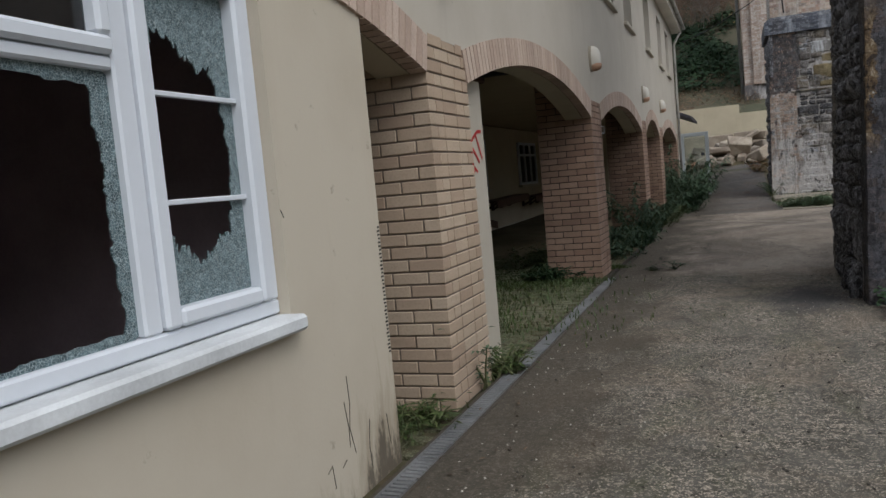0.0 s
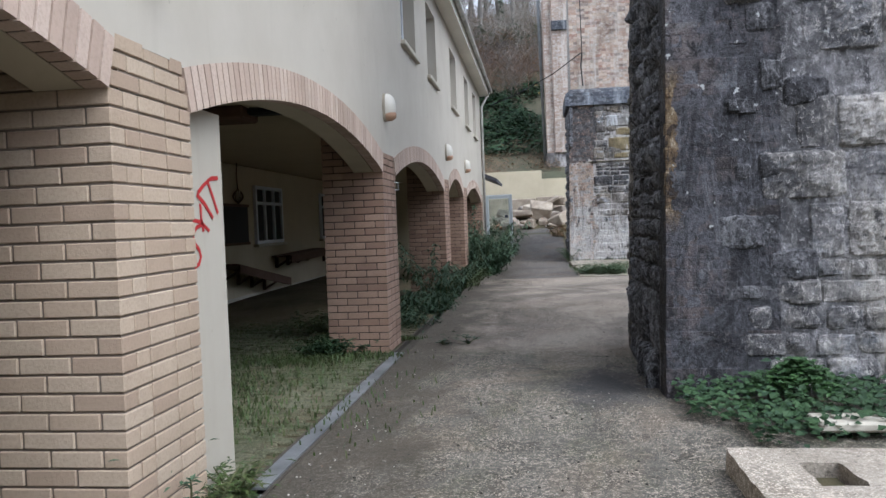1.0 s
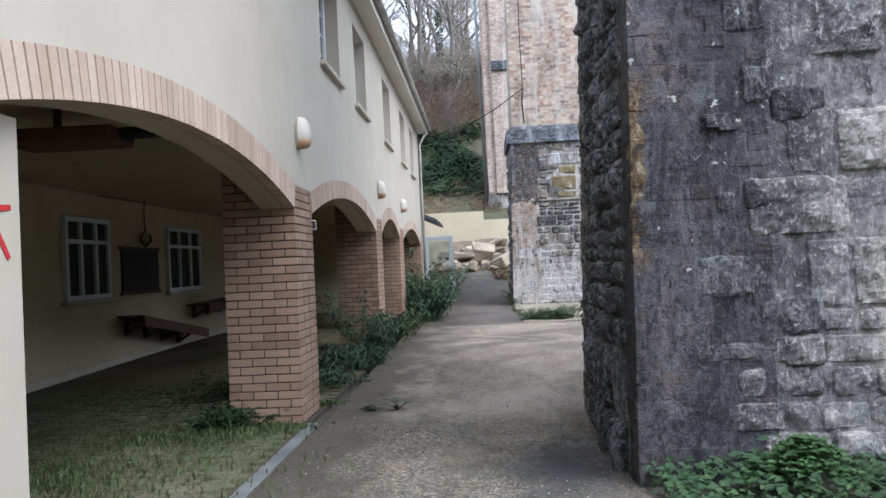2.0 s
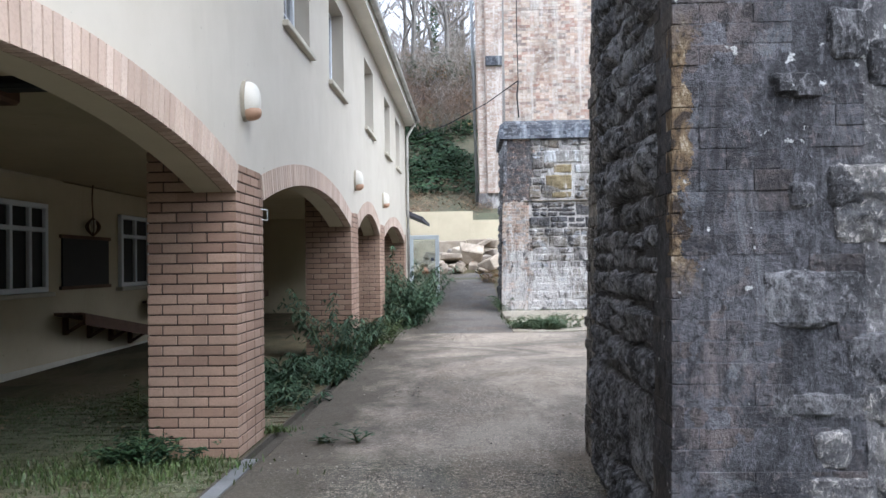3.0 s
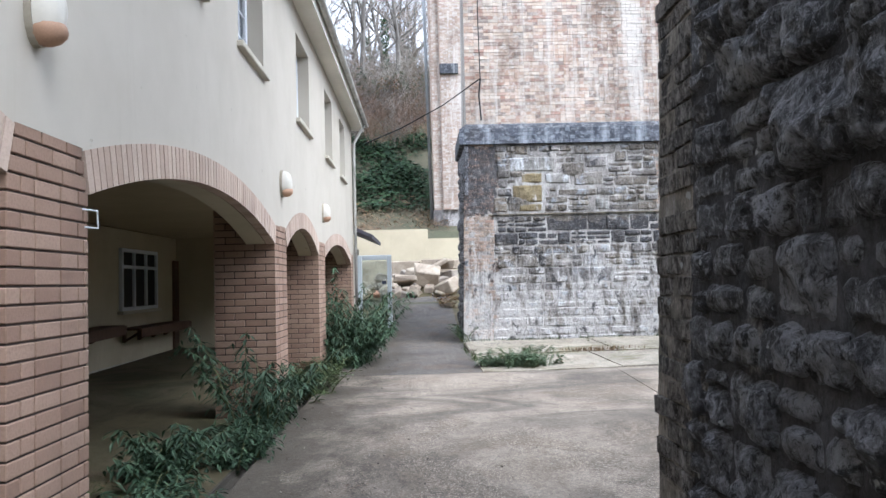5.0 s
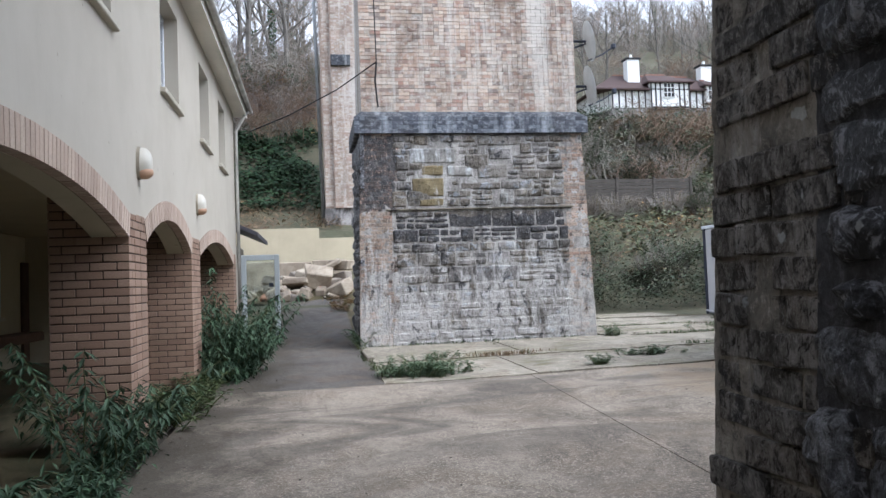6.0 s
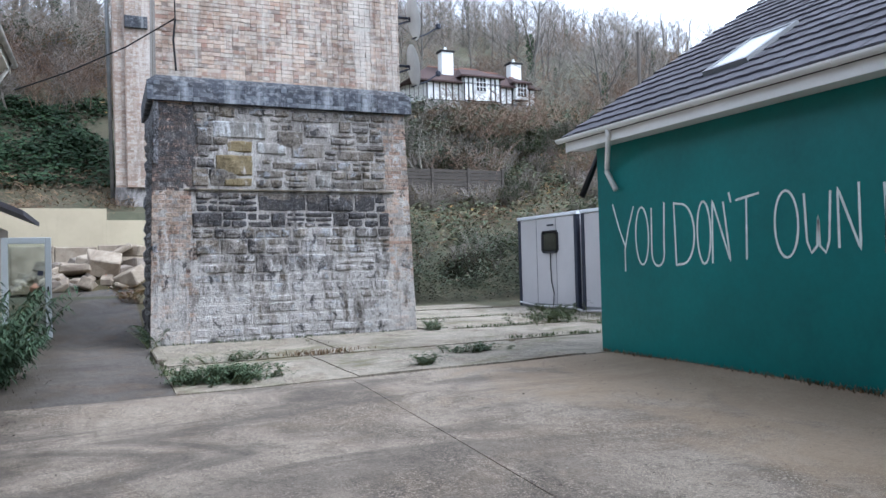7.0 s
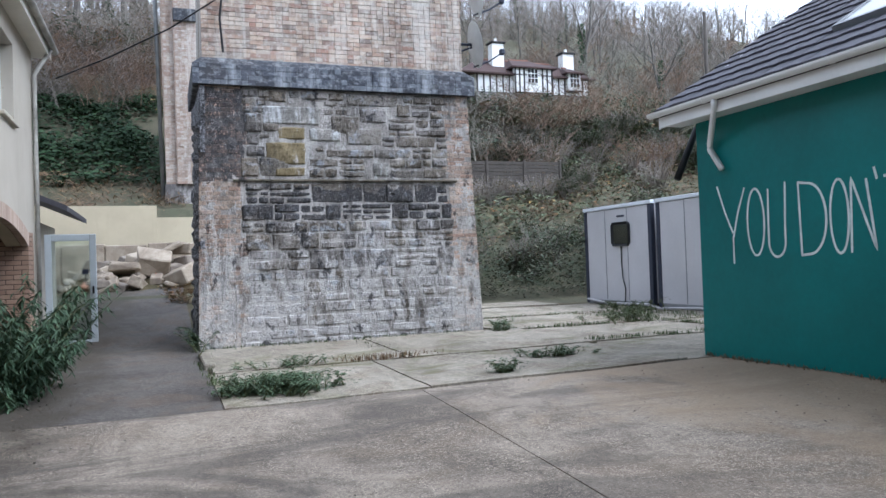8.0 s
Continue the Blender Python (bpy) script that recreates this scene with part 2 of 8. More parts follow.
def concrete_mat(name, light, dark, stain=0.5, pebble=True, scale=1.0, old=None, dirt=(0.13, 0.09, 0.06), darkened=None, soil=None, sand=None, moss=0.0):
    """Worn concrete with aggregate, stains and dirt drifts. old: (place along the yard, colours of the older pour
    before it); darkened: (x, y) of a dark spot; soil: x up to which washed soil lies; moss: how dense; sand: x from
    which rusty sand lies.
    """
    k = Nodes(name, 0.9, 0.25)
    p = k.pos()
    big = k.noise(k.pos((0.9, 0.6, 1)), 0.8 * scale, 9, 0.7, 0.8)
    mid = k.noise(p, 3.4 * scale, 9, 0.76, 0.4)
    fine = k.noise(p, 75, 5, 0.75)
    grit = k.noise(p, 22, 9, 0.84)
    c = k.mix(k.ramp(big, (0.4, 0), (0.56, 1)), dark, light)
    age = 1.0
    wear = k.ramp(k.noise(k.pos((1.6, 0.7, 1)), 1.0, 8, 0.74, 0.6), (0.36, 0.2), (0.56, 1))
    if old:
        y0, old_light, old_dark = old
        wob = k.math("MULTIPLY", k.math("SUBTRACT", k.noise(k.pos((1.3, 1.3, 1)), 1.0, 7, 0.68), 0.5), 1.3)
        t = k.math("SUBTRACT", k.math("ADD", k.sep(p, 1), wob), y0 - 0.5)
        age = k.ramp(t, (0.0, 1), (1.0, 0.65))
        worn = k.mix(k.ramp(mid, (0.38, 0), (0.64, 1)), old_dark, old_light)
        worn = k.mix(k.ramp(k.noise(k.pos((1.5, 0.8, 1)), 1.3, 8, 0.72, 0.6), (0.5, 0), (0.64, 0.7)), worn, (0.07, 0.075, 0.04))
        c = k.mix(k.ramp(t, (0.2, 0), (0.7, 1)), worn, c)
    c = k.mix(k.ramp(mid, (0.52, 0), (0.72, 0.7 * stain)), c, tuple(x * 0.45 for x in dark))
    c = k.mix(k.ramp(k.noise(k.pos((0.7, 0.7, 1)), 1.3, 8, 0.7, 1.0), (0.5, 0), (0.6, 0.6 * stain)), c, dirt)
    c = k.mix(k.ramp(k.noise(k.pos((2.6, 0.5, 1)), 1.0, 8, 0.72, 1.0), (0.56, 0), (0.7, 0.5 * stain)), c, tuple(x * 0.5 for x in dark))
    if pebble:
        v = k.voronoi(p, 60)
        c = k.mix(k.math("MULTIPLY", k.ramp(v, (0.2, 1.0), (0.32, 0)), k.math("MULTIPLY", wear, k.ramp(fine, (0.3, 0.4), (0.52, 1)))), c, tuple(min(1, x * 1.9) for x in light))
        c = k.mix(k.math("MULTIPLY", k.ramp(grit, (0.52, 0), (0.6, 0.85)), k.math("MULTIPLY", wear, age)), c, tuple(min(1, x * 1.55) for x in light))
        c = k.mix(k.ramp(grit, (0.34, 0.6), (0.44, 0)), c, tuple(x * 0.4 for x in dark))
        c = k.mix(k.ramp(fine, (0.54, 0), (0.66, 0.5)), c, tuple(x * 0.4 for x in dark))
        flake = k.noise(p, 48, 4, 0.8, 0.5)
        c = k.mix(k.math("MULTIPLY", k.ramp(flake, (0.57, 0), (0.62, 0.8)), wear), c, tuple(min(1, x * 1.9) for x in light))
        c = k.mix(k.ramp(flake, (0.36, 0.75), (0.42, 0)), c, tuple(x * 0.35 for x in dark))
        chipv = k.voronoi(p, 7.0)
        c = k.mix(k.ramp(chipv, (0.035, 0.8), (0.06, 0)), c, (0.42, 0.4, 0.36))
    if sand:
        wet = k.noise(k.pos((0.32, 0.85, 1)), 1.0, 8, 0.66, 1.2)
        late = k.ramp(k.math("MULTIPLY", k.sep(p, 1), 0.05), (0.64, 0), (0.72, 1))
        c = k.mix(k.math("MULTIPLY", late, k.ramp(wet, (0.47, 0), (0.58, 0.62))), c, k.mix(grit, (0.05, 0.044, 0.038), (0.13, 0.115, 0.1)))
    if moss:
        c = k.mix(k.ramp(k.noise(k.pos((0.8, 1.1, 1)), 1.2, 8, 0.7, 0.6), (0.52, 0), (0.62, moss)), c, k.mix(grit, (0.075, 0.08, 0.03), (0.17, 0.16, 0.08)))
    if soil:
        edge = k.math("ADD", k.math("MULTIPLY", k.math("SUBTRACT", k.sep(p, 0), soil), 1.1), k.math("MULTIPLY", k.math("SUBTRACT", k.noise(k.pos((1.2, 0.8, 1)), 1.6, 8, 0.7), 0.5), 3.0))
        c = k.mix(k.ramp(edge, (0.0, 0.8), (0.7, 0)), c, k.mix(grit, (0.03, 0.026, 0.018), (0.1, 0.085, 0.065)))
    if sand:
        edge = k.math("ADD", k.math("MULTIPLY", k.math("SUBTRACT", sand, k.sep(p, 0)), 0.6), k.math("MULTIPLY", k.math("SUBTRACT", k.noise(k.pos((0.7, 0.5, 1)), 1.5, 8, 0.7, 0.6), 0.5), 4.0))
        c = k.mix(k.ramp(edge, (0.0, 0.7), (0.9, 0)), c, k.mix(grit, (0.24, 0.175, 0.115), (0.4, 0.31, 0.215)))
    if darkened:
        # Oval spot, darkest in its middle, with a ragged rim.
        x = k.math("MULTIPLY", k.math("SUBTRACT", k.sep(p, 0), darkened[0]), 1.5)
        y = k.math("SUBTRACT", k.sep(p, 1), darkened[1])
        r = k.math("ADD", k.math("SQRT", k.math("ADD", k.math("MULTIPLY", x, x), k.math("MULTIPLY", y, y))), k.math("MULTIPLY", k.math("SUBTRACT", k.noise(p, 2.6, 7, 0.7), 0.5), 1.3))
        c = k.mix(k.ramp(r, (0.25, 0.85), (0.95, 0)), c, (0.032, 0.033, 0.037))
    k.color(c).bump(k.mix(0.4, grit, mid), 0.8, 0.02)
    return k.m


def leaf_mat(name, tones, rough=0.5):
    k = Nodes(name, rough, 0.35)
    r = k.random(True)
    n = len(tones)
    c = k.ramp(r, *[((i + 0.5) / n, t) for i, t in enumerate(tones)])
    k.color(k.mix(k.ramp(k.noise(k.pos(), 1.2, 3), (0.35, 0), (0.7, 0.5)), c, tuple(x * 0.5 for x in tones[0])))
    k.b.inputs["Subsurface Weight"].default_value = 0.0
    return k.m


def glass_mat(name, color=(0.9, 0.95, 0.95), rough=0.02):
    k = Nodes(name, rough)
    k.b.inputs["Transmission Weight"].default_value = 1.0
    k.b.inputs["Base Color"].default_value = (*color, 1)
    k.b.inputs["IOR"].default_value = 1.45
    return k.m


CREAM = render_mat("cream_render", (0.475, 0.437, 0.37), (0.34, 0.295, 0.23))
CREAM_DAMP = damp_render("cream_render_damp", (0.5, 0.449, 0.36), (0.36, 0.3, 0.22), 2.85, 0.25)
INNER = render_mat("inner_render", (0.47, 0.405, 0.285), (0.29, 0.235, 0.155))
BRICK = brick_mat("buff_brick", [(0.405, 0.311, 0.226), (0.465, 0.372, 0.278), (0.43, 0.333, 0.242), (0.368, 0.275, 0.2)], grime=0.25)
BRICK_RED = brick_mat("red_buff_brick", [(0.285, 0.188, 0.136), (0.335, 0.23, 0.17), (0.305, 0.205, 0.15), (0.245, 0.157, 0.114)], grime=0.5)
MORTAR_RED = plain("dark_red_mortar", (0.06, 0.044, 0.036), 0.95, 0.3, 8, 0.4)
MORTAR_RING = plain("arch_mortar", (0.045, 0.036, 0.03), 0.95, 0.3, 8, 0.4)
VOUSSOIR = brick_mat("pink_buff_brick", [(0.47, 0.36, 0.29), (0.54, 0.43, 0.355), (0.5, 0.39, 0.315), (0.43, 0.325, 0.26)], grime=0.3)
MORTAR = plain("mortar", (0.2, 0.165, 0.135), 0.95, 0.3, 8, 0.4)
GREYS = [(0.23, 0.226, 0.236), (0.3, 0.288, 0.288), (0.09, 0.087, 0.094), (0.34, 0.32, 0.302), (0.16, 0.155, 0.162), (0.36, 0.338, 0.316)]
BROWNS = [(0.17, 0.145, 0.115), (0.11, 0.102, 0.098), (0.21, 0.176, 0.135), (0.14, 0.132, 0.13), (0.25, 0.22, 0.178), (0.175, 0.163, 0.155)]
PIER_LIME, MID_LIME = (0.25, -0.045, 2.3), (0.0, -0.09, 0.0)
STONE_FRONT = stone_mat("stone_grey", GREYS, lime=0.42, lime_at=PIER_LIME, lime_color=(0.4, 0.372, 0.34), pits=0.6, streaks=0.4, bleach=0.3, gritty=0.5, grain=0.7, relief=0.03, blots=0.8, soot=2.1)
STONE_SOOTY = stone_mat("stone_sooty_grey", [(0.095, 0.094, 0.102), (0.06, 0.059, 0.065), (0.12, 0.117, 0.123)], lime=0.36, lime_color=(0.24, 0.24, 0.25), pits=0.68, streaks=0.5, gritty=0.7, grain=0.85, relief=0.03, blots=0.9)
MORTAR_DARK = stone_mat("grey_mortar", [(0.08, 0.079, 0.088)], lime=0.38, lime_at=PIER_LIME, pits=0.6, streaks=0.55, blots=0.8, ochre=1.07, gritty=0.6, grain=0.85, relief=0.03)
MORTAR_GREY = stone_mat("rubble_mortar", [(0.27, 0.26, 0.262)], lime=0.5, lime_at=PIER_LIME, lime_color=(0.42, 0.392, 0.36), pits=0.55, streaks=0.45, gritty=0.5, grain=0.7, relief=0.03, blots=0.9, soot=2.3)
QUOIN_DARK = stone_mat("quoin_brick_grey", [(0.085, 0.085, 0.097), (0.045, 0.044, 0.05), (0.11, 0.109, 0.122), (0.08, 0.068, 0.067)], lime=0.36, lime_at=PIER_LIME, pits=0.62, streaks=0.6, blots=0.9, ochre=1.07, relief=0.03, gritty=0.6, grain=0.9, bleach=0.2)
# Near pier's side face: stone and mortar blacker than on its front.
QUOIN_SIDE = stone_mat("quoin_brick_side", [(0.07, 0.068, 0.075), (0.05, 0.048, 0.05), (0.085, 0.075, 0.068)], lime=0.15, pits=0.55, streaks=0.6, relief=0.03, gritty=1.0)
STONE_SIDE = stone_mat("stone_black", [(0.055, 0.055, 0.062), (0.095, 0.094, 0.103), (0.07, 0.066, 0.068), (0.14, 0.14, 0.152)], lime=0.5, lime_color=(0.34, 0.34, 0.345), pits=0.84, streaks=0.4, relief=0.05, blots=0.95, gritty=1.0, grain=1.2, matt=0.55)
MORTAR_BLACK = stone_mat("black_mortar", [(0.07, 0.068, 0.072)], lime=0.15, pits=0.7, streaks=0.5, gritty=1.0)
QUOIN_BLACK = stone_mat("quoin_brick_back", [(0.17, 0.15, 0.132), (0.11, 0.102, 0.096), (0.23, 0.196, 0.165), (0.15, 0.139, 0.128)], lime=0.58, lime_color=(0.5, 0.47, 0.44), pits=0.75, streaks=0.6, relief=0.05, blots=0.8, gritty=1.0, grain=1.2)
MORTAR_LIGHT = stone_mat("joint_mortar", [(0.29, 0.262, 0.225)], lime=0.5, pits=0.5, streaks=0.4, grain=0.9)
STONE_B = stone_mat("stone_brown", BROWNS, blots=0.7, lime=0.8, lime_at=MID_LIME, lime_color=(0.52, 0.5, 0.485), pits=0.6, streaks=0.9, bleach=0.6, dark_at=(9.0, 2.25, 2.78), grain=1.0, relief=0.03, runs=(5.5, 1.3))
STONE_PALE = stone_mat("stone_bleached", [(0.2, 0.19, 0.175), (0.25, 0.235, 0.215)], blots=0.6, lime=0.62, lime_color=(0.55, 0.56, 0.57), pits=0.55, streaks=0.4, grain=0.4, relief=0.02)
STONE_BJ = stone_mat("stone_brown_joined", BROWNS, True, lime=0.6)
MORTAR_OLD = stone_mat("old_mortar", [(0.29, 0.27, 0.25)], dark_at=(1.7, 2.95, 4.5), lime=0.8, lime_at=(0.0, -0.03, 0.0), lime_color=(0.5, 0.48, 0.46), pits=0.5, streaks=0.8, grain=0.7, blots=0.6, runs=(5.5, 1.3))
STRING = stone_mat("string_stone", [(0.17, 0.15, 0.115)], lime=0.2, pits=0.6, streaks=0.3)
QUOIN = stone_mat("quoin_brick", [(0.31, 0.235, 0.185), (0.38, 0.31, 0.25), (0.25, 0.2, 0.17), (0.43, 0.375, 0.32), (0.32, 0.22, 0.17)], lime=0.8, lime_at=MID_LIME, lime_color=(0.56, 0.53, 0.495), pits=0.58, streaks=0.7, dark_at=(1.75, 2.9, 4.45), relief=0.02, grain=0.95, runs=(5.5, 1.3))
LICHEN = stone_mat("stone_yellow_lichen", [(0.14, 0.108, 0.055), (0.175, 0.14, 0.08)], lime=0.5, blots=0.4, pits=0.4, streaks=0.3, grain=0.4, relief=0.02)
CAP_BRICK = brick_mat("cap_brick", [(0.05, 0.054, 0.066), (0.07, 0.076, 0.095), (0.11, 0.12, 0.145), (0.055, 0.06, 0.075), (0.16, 0.175, 0.2)], True, 0.3, (0.36, 0.38, 0.41))
SHAFT_TONES = [(0.45, 0.315, 0.24), (0.53, 0.41, 0.32), (0.61, 0.51, 0.42), (0.33, 0.24, 0.2), (0.55, 0.425, 0.325), (0.62, 0.54, 0.46), (0.38, 0.23, 0.175), (0.22, 0.18, 0.16), (0.48, 0.415, 0.35)]
SHAFT = brick_mat("viaduct_brick", SHAFT_TONES, True, 0.72, (0.6, 0.56, 0.51))
SHAFT_JOINT = brick_mat("viaduct_joint", [(0.36, 0.315, 0.27), (0.36, 0.315, 0.27)], True, 0.5, (0.58, 0.55, 0.5))
SHAFT_FAR = brick_mat("viaduct_brick_far", [(0.47, 0.37, 0.3), (0.55, 0.47, 0.4), (0.42, 0.3, 0.24), (0.36, 0.27, 0.22), (0.58, 0.52, 0.46)], True, 0.4, (0.6, 0.56, 0.52))
ENGINEERING = brick_mat("engineering_brick", [(0.05, 0.054, 0.066), (0.06, 0.064, 0.077), (0.045, 0.049, 0.06)], True, 0.3, (0.25, 0.26, 0.27))
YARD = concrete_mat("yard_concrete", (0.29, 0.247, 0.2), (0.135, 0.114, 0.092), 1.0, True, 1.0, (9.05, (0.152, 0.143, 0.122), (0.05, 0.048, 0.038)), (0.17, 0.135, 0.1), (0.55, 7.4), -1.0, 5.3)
SLAB = concrete_mat("slab_concrete", (0.31, 0.277, 0.225), (0.185, 0.163, 0.13), 1.0, moss=0.6)
BLOCK = concrete_mat("cast_block", (0.44, 0.385, 0.32), (0.29, 0.25, 0.2), 0.8)
ASPHALT = concrete_mat("path_asphalt", (0.115, 0.104, 0.094), (0.068, 0.061, 0.056), 0.9, soil=-0.75)
HILL = concrete_mat("leafy_hillside_soil", (0.115, 0.105, 0.068), (0.07, 0.072, 0.045), 0.7, False, dirt=(0.1, 0.085, 0.06))
EARTH = concrete_mat("earth", (0.11, 0.09, 0.05), (0.055, 0.052, 0.026), 0.8, False)
WHITE = plain("white_upvc", (0.63, 0.66, 0.7), 0.35, 0.06, 3, 0.02)
WHITE_OLD = plain("stained_white_paint", (0.6, 0.62, 0.63), 0.5, 0.3, 9, 0.1)
EAVES = plain("eaves_paint", (0.74, 0.7, 0.62), 0.6, 0.15, 3, 0.05)
GUTTER_OLD = plain("grimy_gutter", (0.4, 0.385, 0.35), 0.6, 0.55, 7, 0.1)
CONCRETE_SILL = plain("sill_stone", (0.5, 0.46, 0.38), 0.85, 0.25, 6, 0.3)
GREY_METAL = plain("grey_steel", (0.25, 0.26, 0.27), 0.5, 0.3, 9, 0.1, 0.6)
SOFFIT = render_mat("dingy_soffit", (0.46, 0.41, 0.31), (0.25, 0.21, 0.15))
DARK = plain("dim_room", (0.2, 0.14, 0.145), 0.9, 0.3)
ROOM = plain("stained_room_plaster", (0.34, 0.275, 0.285), 0.9, 0.3)


# ---- mesh helpers ----
class Mesh:
    """Collects vertices and faces of one mesh."""

    def __init__(self):
        self.v, self.f = [], []

    def add(self, verts, faces):
        k = len(self.v)
        self.v.extend(tuple(p) for p in verts)
        self.f.extend(tuple(k + i for i in f) for f in faces)
        return self

    def hexa(self, p):
        """Eight corners: four below, four above, each counter-clockwise seen from above."""
        return self.add(p, [(3, 2, 1, 0), (4, 5, 6, 7), (0, 1, 5, 4), (1, 2, 6, 5), (2, 3, 7, 6), (3, 0, 4, 7)])

    def box(self, x0, y0, z0, x1, y1, z1):
        return self.hexa([(x0, y0, z0), (x1, y0, z0), (x1, y1, z0), (x0, y1, z0), (x0, y0, z1), (x1, y0, z1), (x1, y1, z1), (x0, y1, z1)])

    def soft_box(self, x0, y0, z0, x1, y1, z1, c=0.004):
        """A box with chamfered edges."""
        lo, hi = (x0, y0, z0), (x1, y1, z1)
        verts, at = [], {}
        for i in range(8):
            bits = (i & 1, i >> 1 & 1, i >> 2 & 1)
            for a in range(3):
                p = []
                for b in range(3):
                    e = hi[b] if bits[b] else lo[b]
                    p.append(e if b == a else e + (-c if bits[b] else c))
                at[i, a] = len(verts)
                verts.append(tuple(p))
        faces = []
        for a in range(3):
            b, d = (a + 1) % 3, (a + 2) % 3
            for s in (0, 1):
                q = [s << a, s << a | 1 << b, s << a | 1 << b | 1 << d, s << a | 1 << d]
                faces.append([at[i, a] for i in (q if s else q[::-1])])
        for a in range(3):
            b, d = (a + 1) % 3, (a + 2) % 3
            for sb in (0, 1):
                for sd in (0, 1):
                    i, j = sb << b | sd << d, sb << b | sd << d | 1 << a
                    q = [at[i, b], at[j, b], at[j, d], at[i, d]]
                    faces.append(q if sb != sd else q[::-1])
        for i in range(8):
            q = [at[i, 0], at[i, 1], at[i, 2]]
            faces.append(q if bin(i).count("1") % 2 else q[::-1])
        return self.add(verts, faces)

    def tube(self, pts, r0, r1=None, n=8, cap=True):
        """A round bar along points, tapering from r0 to r1."""
        r1 = r0 if r1 is None else r1
        pts = [Vector(p) for p in pts]
        rings, m = [], len(pts)
        for i, p in enumerate(pts):
            d = (pts[min(i + 1, m - 1)] - pts[max(i - 1, 0)]).normalized()
            a = d.orthogonal().normalized() if i == 0 else (rings_a - d * rings_a.dot(d)).normalized()
            rings_a = a
            b = d.cross(a)
            r = r0 + (r1 - r0) * i / (m - 1)
            rings.append([p + (a * math.cos(2 * math.pi * j / n) + b * math.sin(2 * math.pi * j / n)) * r for j in range(n)])
        faces = [(i * n + j, i * n + (j + 1) % n, (i + 1) * n + (j + 1) % n, (i + 1) * n + j) for i in range(m - 1) for j in range(n)]
        if cap:
            faces += [tuple(range(n))[::-1], tuple((m - 1) * n + j for j in range(n))]
        return self.add([p for ring in rings for p in ring], faces)

    def weld(self):
        """Joins corners that meet and drops the walls between joined blocks."""
        at, vs, ix = {}, [], []
        for p in self.v:
            q = tuple(round(a, 4) for a in p)
            if q not in at:
                at[q] = len(vs)
                vs.append(p)
            ix.append(at[q])
        seen = {}
        for f in self.f:
            g = tuple(ix[i] for i in f)
            if len(set(g)) > 2:
                seen.setdefault(frozenset(g), []).append(g)
        self.v, self.f = vs, [gs[0] for gs in seen.values() if len(gs) == 1]
        return self

    def done(self, name, smooth=False):
        me = bpy.data.meshes.new(name)
        me.from_pydata(self.v, [], self.f)
        if smooth:
            me.polygons.foreach_set("use_smooth", [True] * len(me.polygons))
        me.update()
        return me


def thing(name, at, label, category, group="", kind=""):
    ob = new(name)
    ob.empty_display_size = 0.2
    ob.location = at
    return tagged(ob, label, category, group, kind)


def world_at(ob):
    p = Vector((0, 0, 0))
    while ob:
        p += ob.location
        ob = ob.parent
    return p


def part(name, mesh, material, parent=None, label="", at=None, smooth=False, local=False):
    """One mesh object under a thing or a part. Vertices are in world metres, unless at gives their origin or local is set."""
    if isinstance(mesh, Mesh):
        mesh = mesh.done(name, smooth)
    if material and not mesh.materials:
        mesh.materials.append(material)
    ob = new(name, mesh)
    ob.parent = parent
    if not local:
        ob.location = Vector(at or (0, 0, 0)) - (world_at(parent) if parent else Vector((0, 0, 0)))
    if label:
        ob["label"] = label
    return ob


def setting(name, mesh, material, label, category, smooth=False):
    return tagged(part(name, mesh, material, smooth=smooth), label, category, kind="structure")


def lerp_table(v, table):
    for (a, za), (b, zb) in zip(table, table[1:]):
        if v <= b:
            u = min(1, max(0, (v - a) / (b - a)))
            return za + (zb - za) * u
    return table[-1][1]


def smooth_step(v, a, b):
    u = min(1, max(0, (v - a) / (b - a)))
    return u * u * (3 - 2 * u)


# ---- the lie of the land ----
F = -1.57            # front of the arcaded building
SPRING, RISE, RING = 1.915, 0.315, 0.21
HILL_LEFT = [(31, 0.9), (36.2, 1.3), (36.5, 3.4), (39, 3.9), (41, 5.0), (46, 9.0), (60, 15.5), (90, 22), (150, 31), (260, 45), (2000, 45)]
HILL_RIGHT = [(30, 0.2), (33, 0.6), (37, 2.6), (42, 4.4), (50, 8.3), (60, 12.2), (72, 15.8), (90, 23.5), (150, 50), (260, 75), (2000, 75)]
# Unseen rise behind the camera, added to hold back sky light.
SKY_BLOCK_HILL = [(-2000, 40), (-140, 40), (-60, 22), (-24, 4), (-18, 0)]


def yard_z(x, y):
    z = 0.1 * smooth_step(y, 9, 18) + 0.05 * smooth_step(y, 18, 25) + 0.02 * min(6, max(0, x - 1.5)) * (1 - smooth_step(y, 14, 24))
    return z + lerp_table(y, [(24.6, 0), (33, 1.05), (40, 1.05)]) * (1 - smooth_step(x, 1.2, 3.2))


def hill_z(x, y):
    if y < 30:
        # Slopes added behind and beside the yard to cut the sky's light.
        side = max(0.0, min(30.0, (x - 26) * 0.5)) + max(0.0, min(30.0, (-30 - x) * 0.5))
        return max(lerp_table(y, SKY_BLOCK_HILL), side) - 0.12
    u = smooth_step(x, 1.6, 7 + 0.35 * max(0, y - 46))
    z = lerp_table(y, HILL_LEFT) * (1 - u) + lerp_table(y, HILL_RIGHT) * u
    if y > 37:
        z += (noise.noise((x * 0.08, y * 0.08, 3)) * 1.6 + noise.noise((x * 0.3, y * 0.3, 7)) * 0.5) * smooth_step(y, 37, 50)
    return z


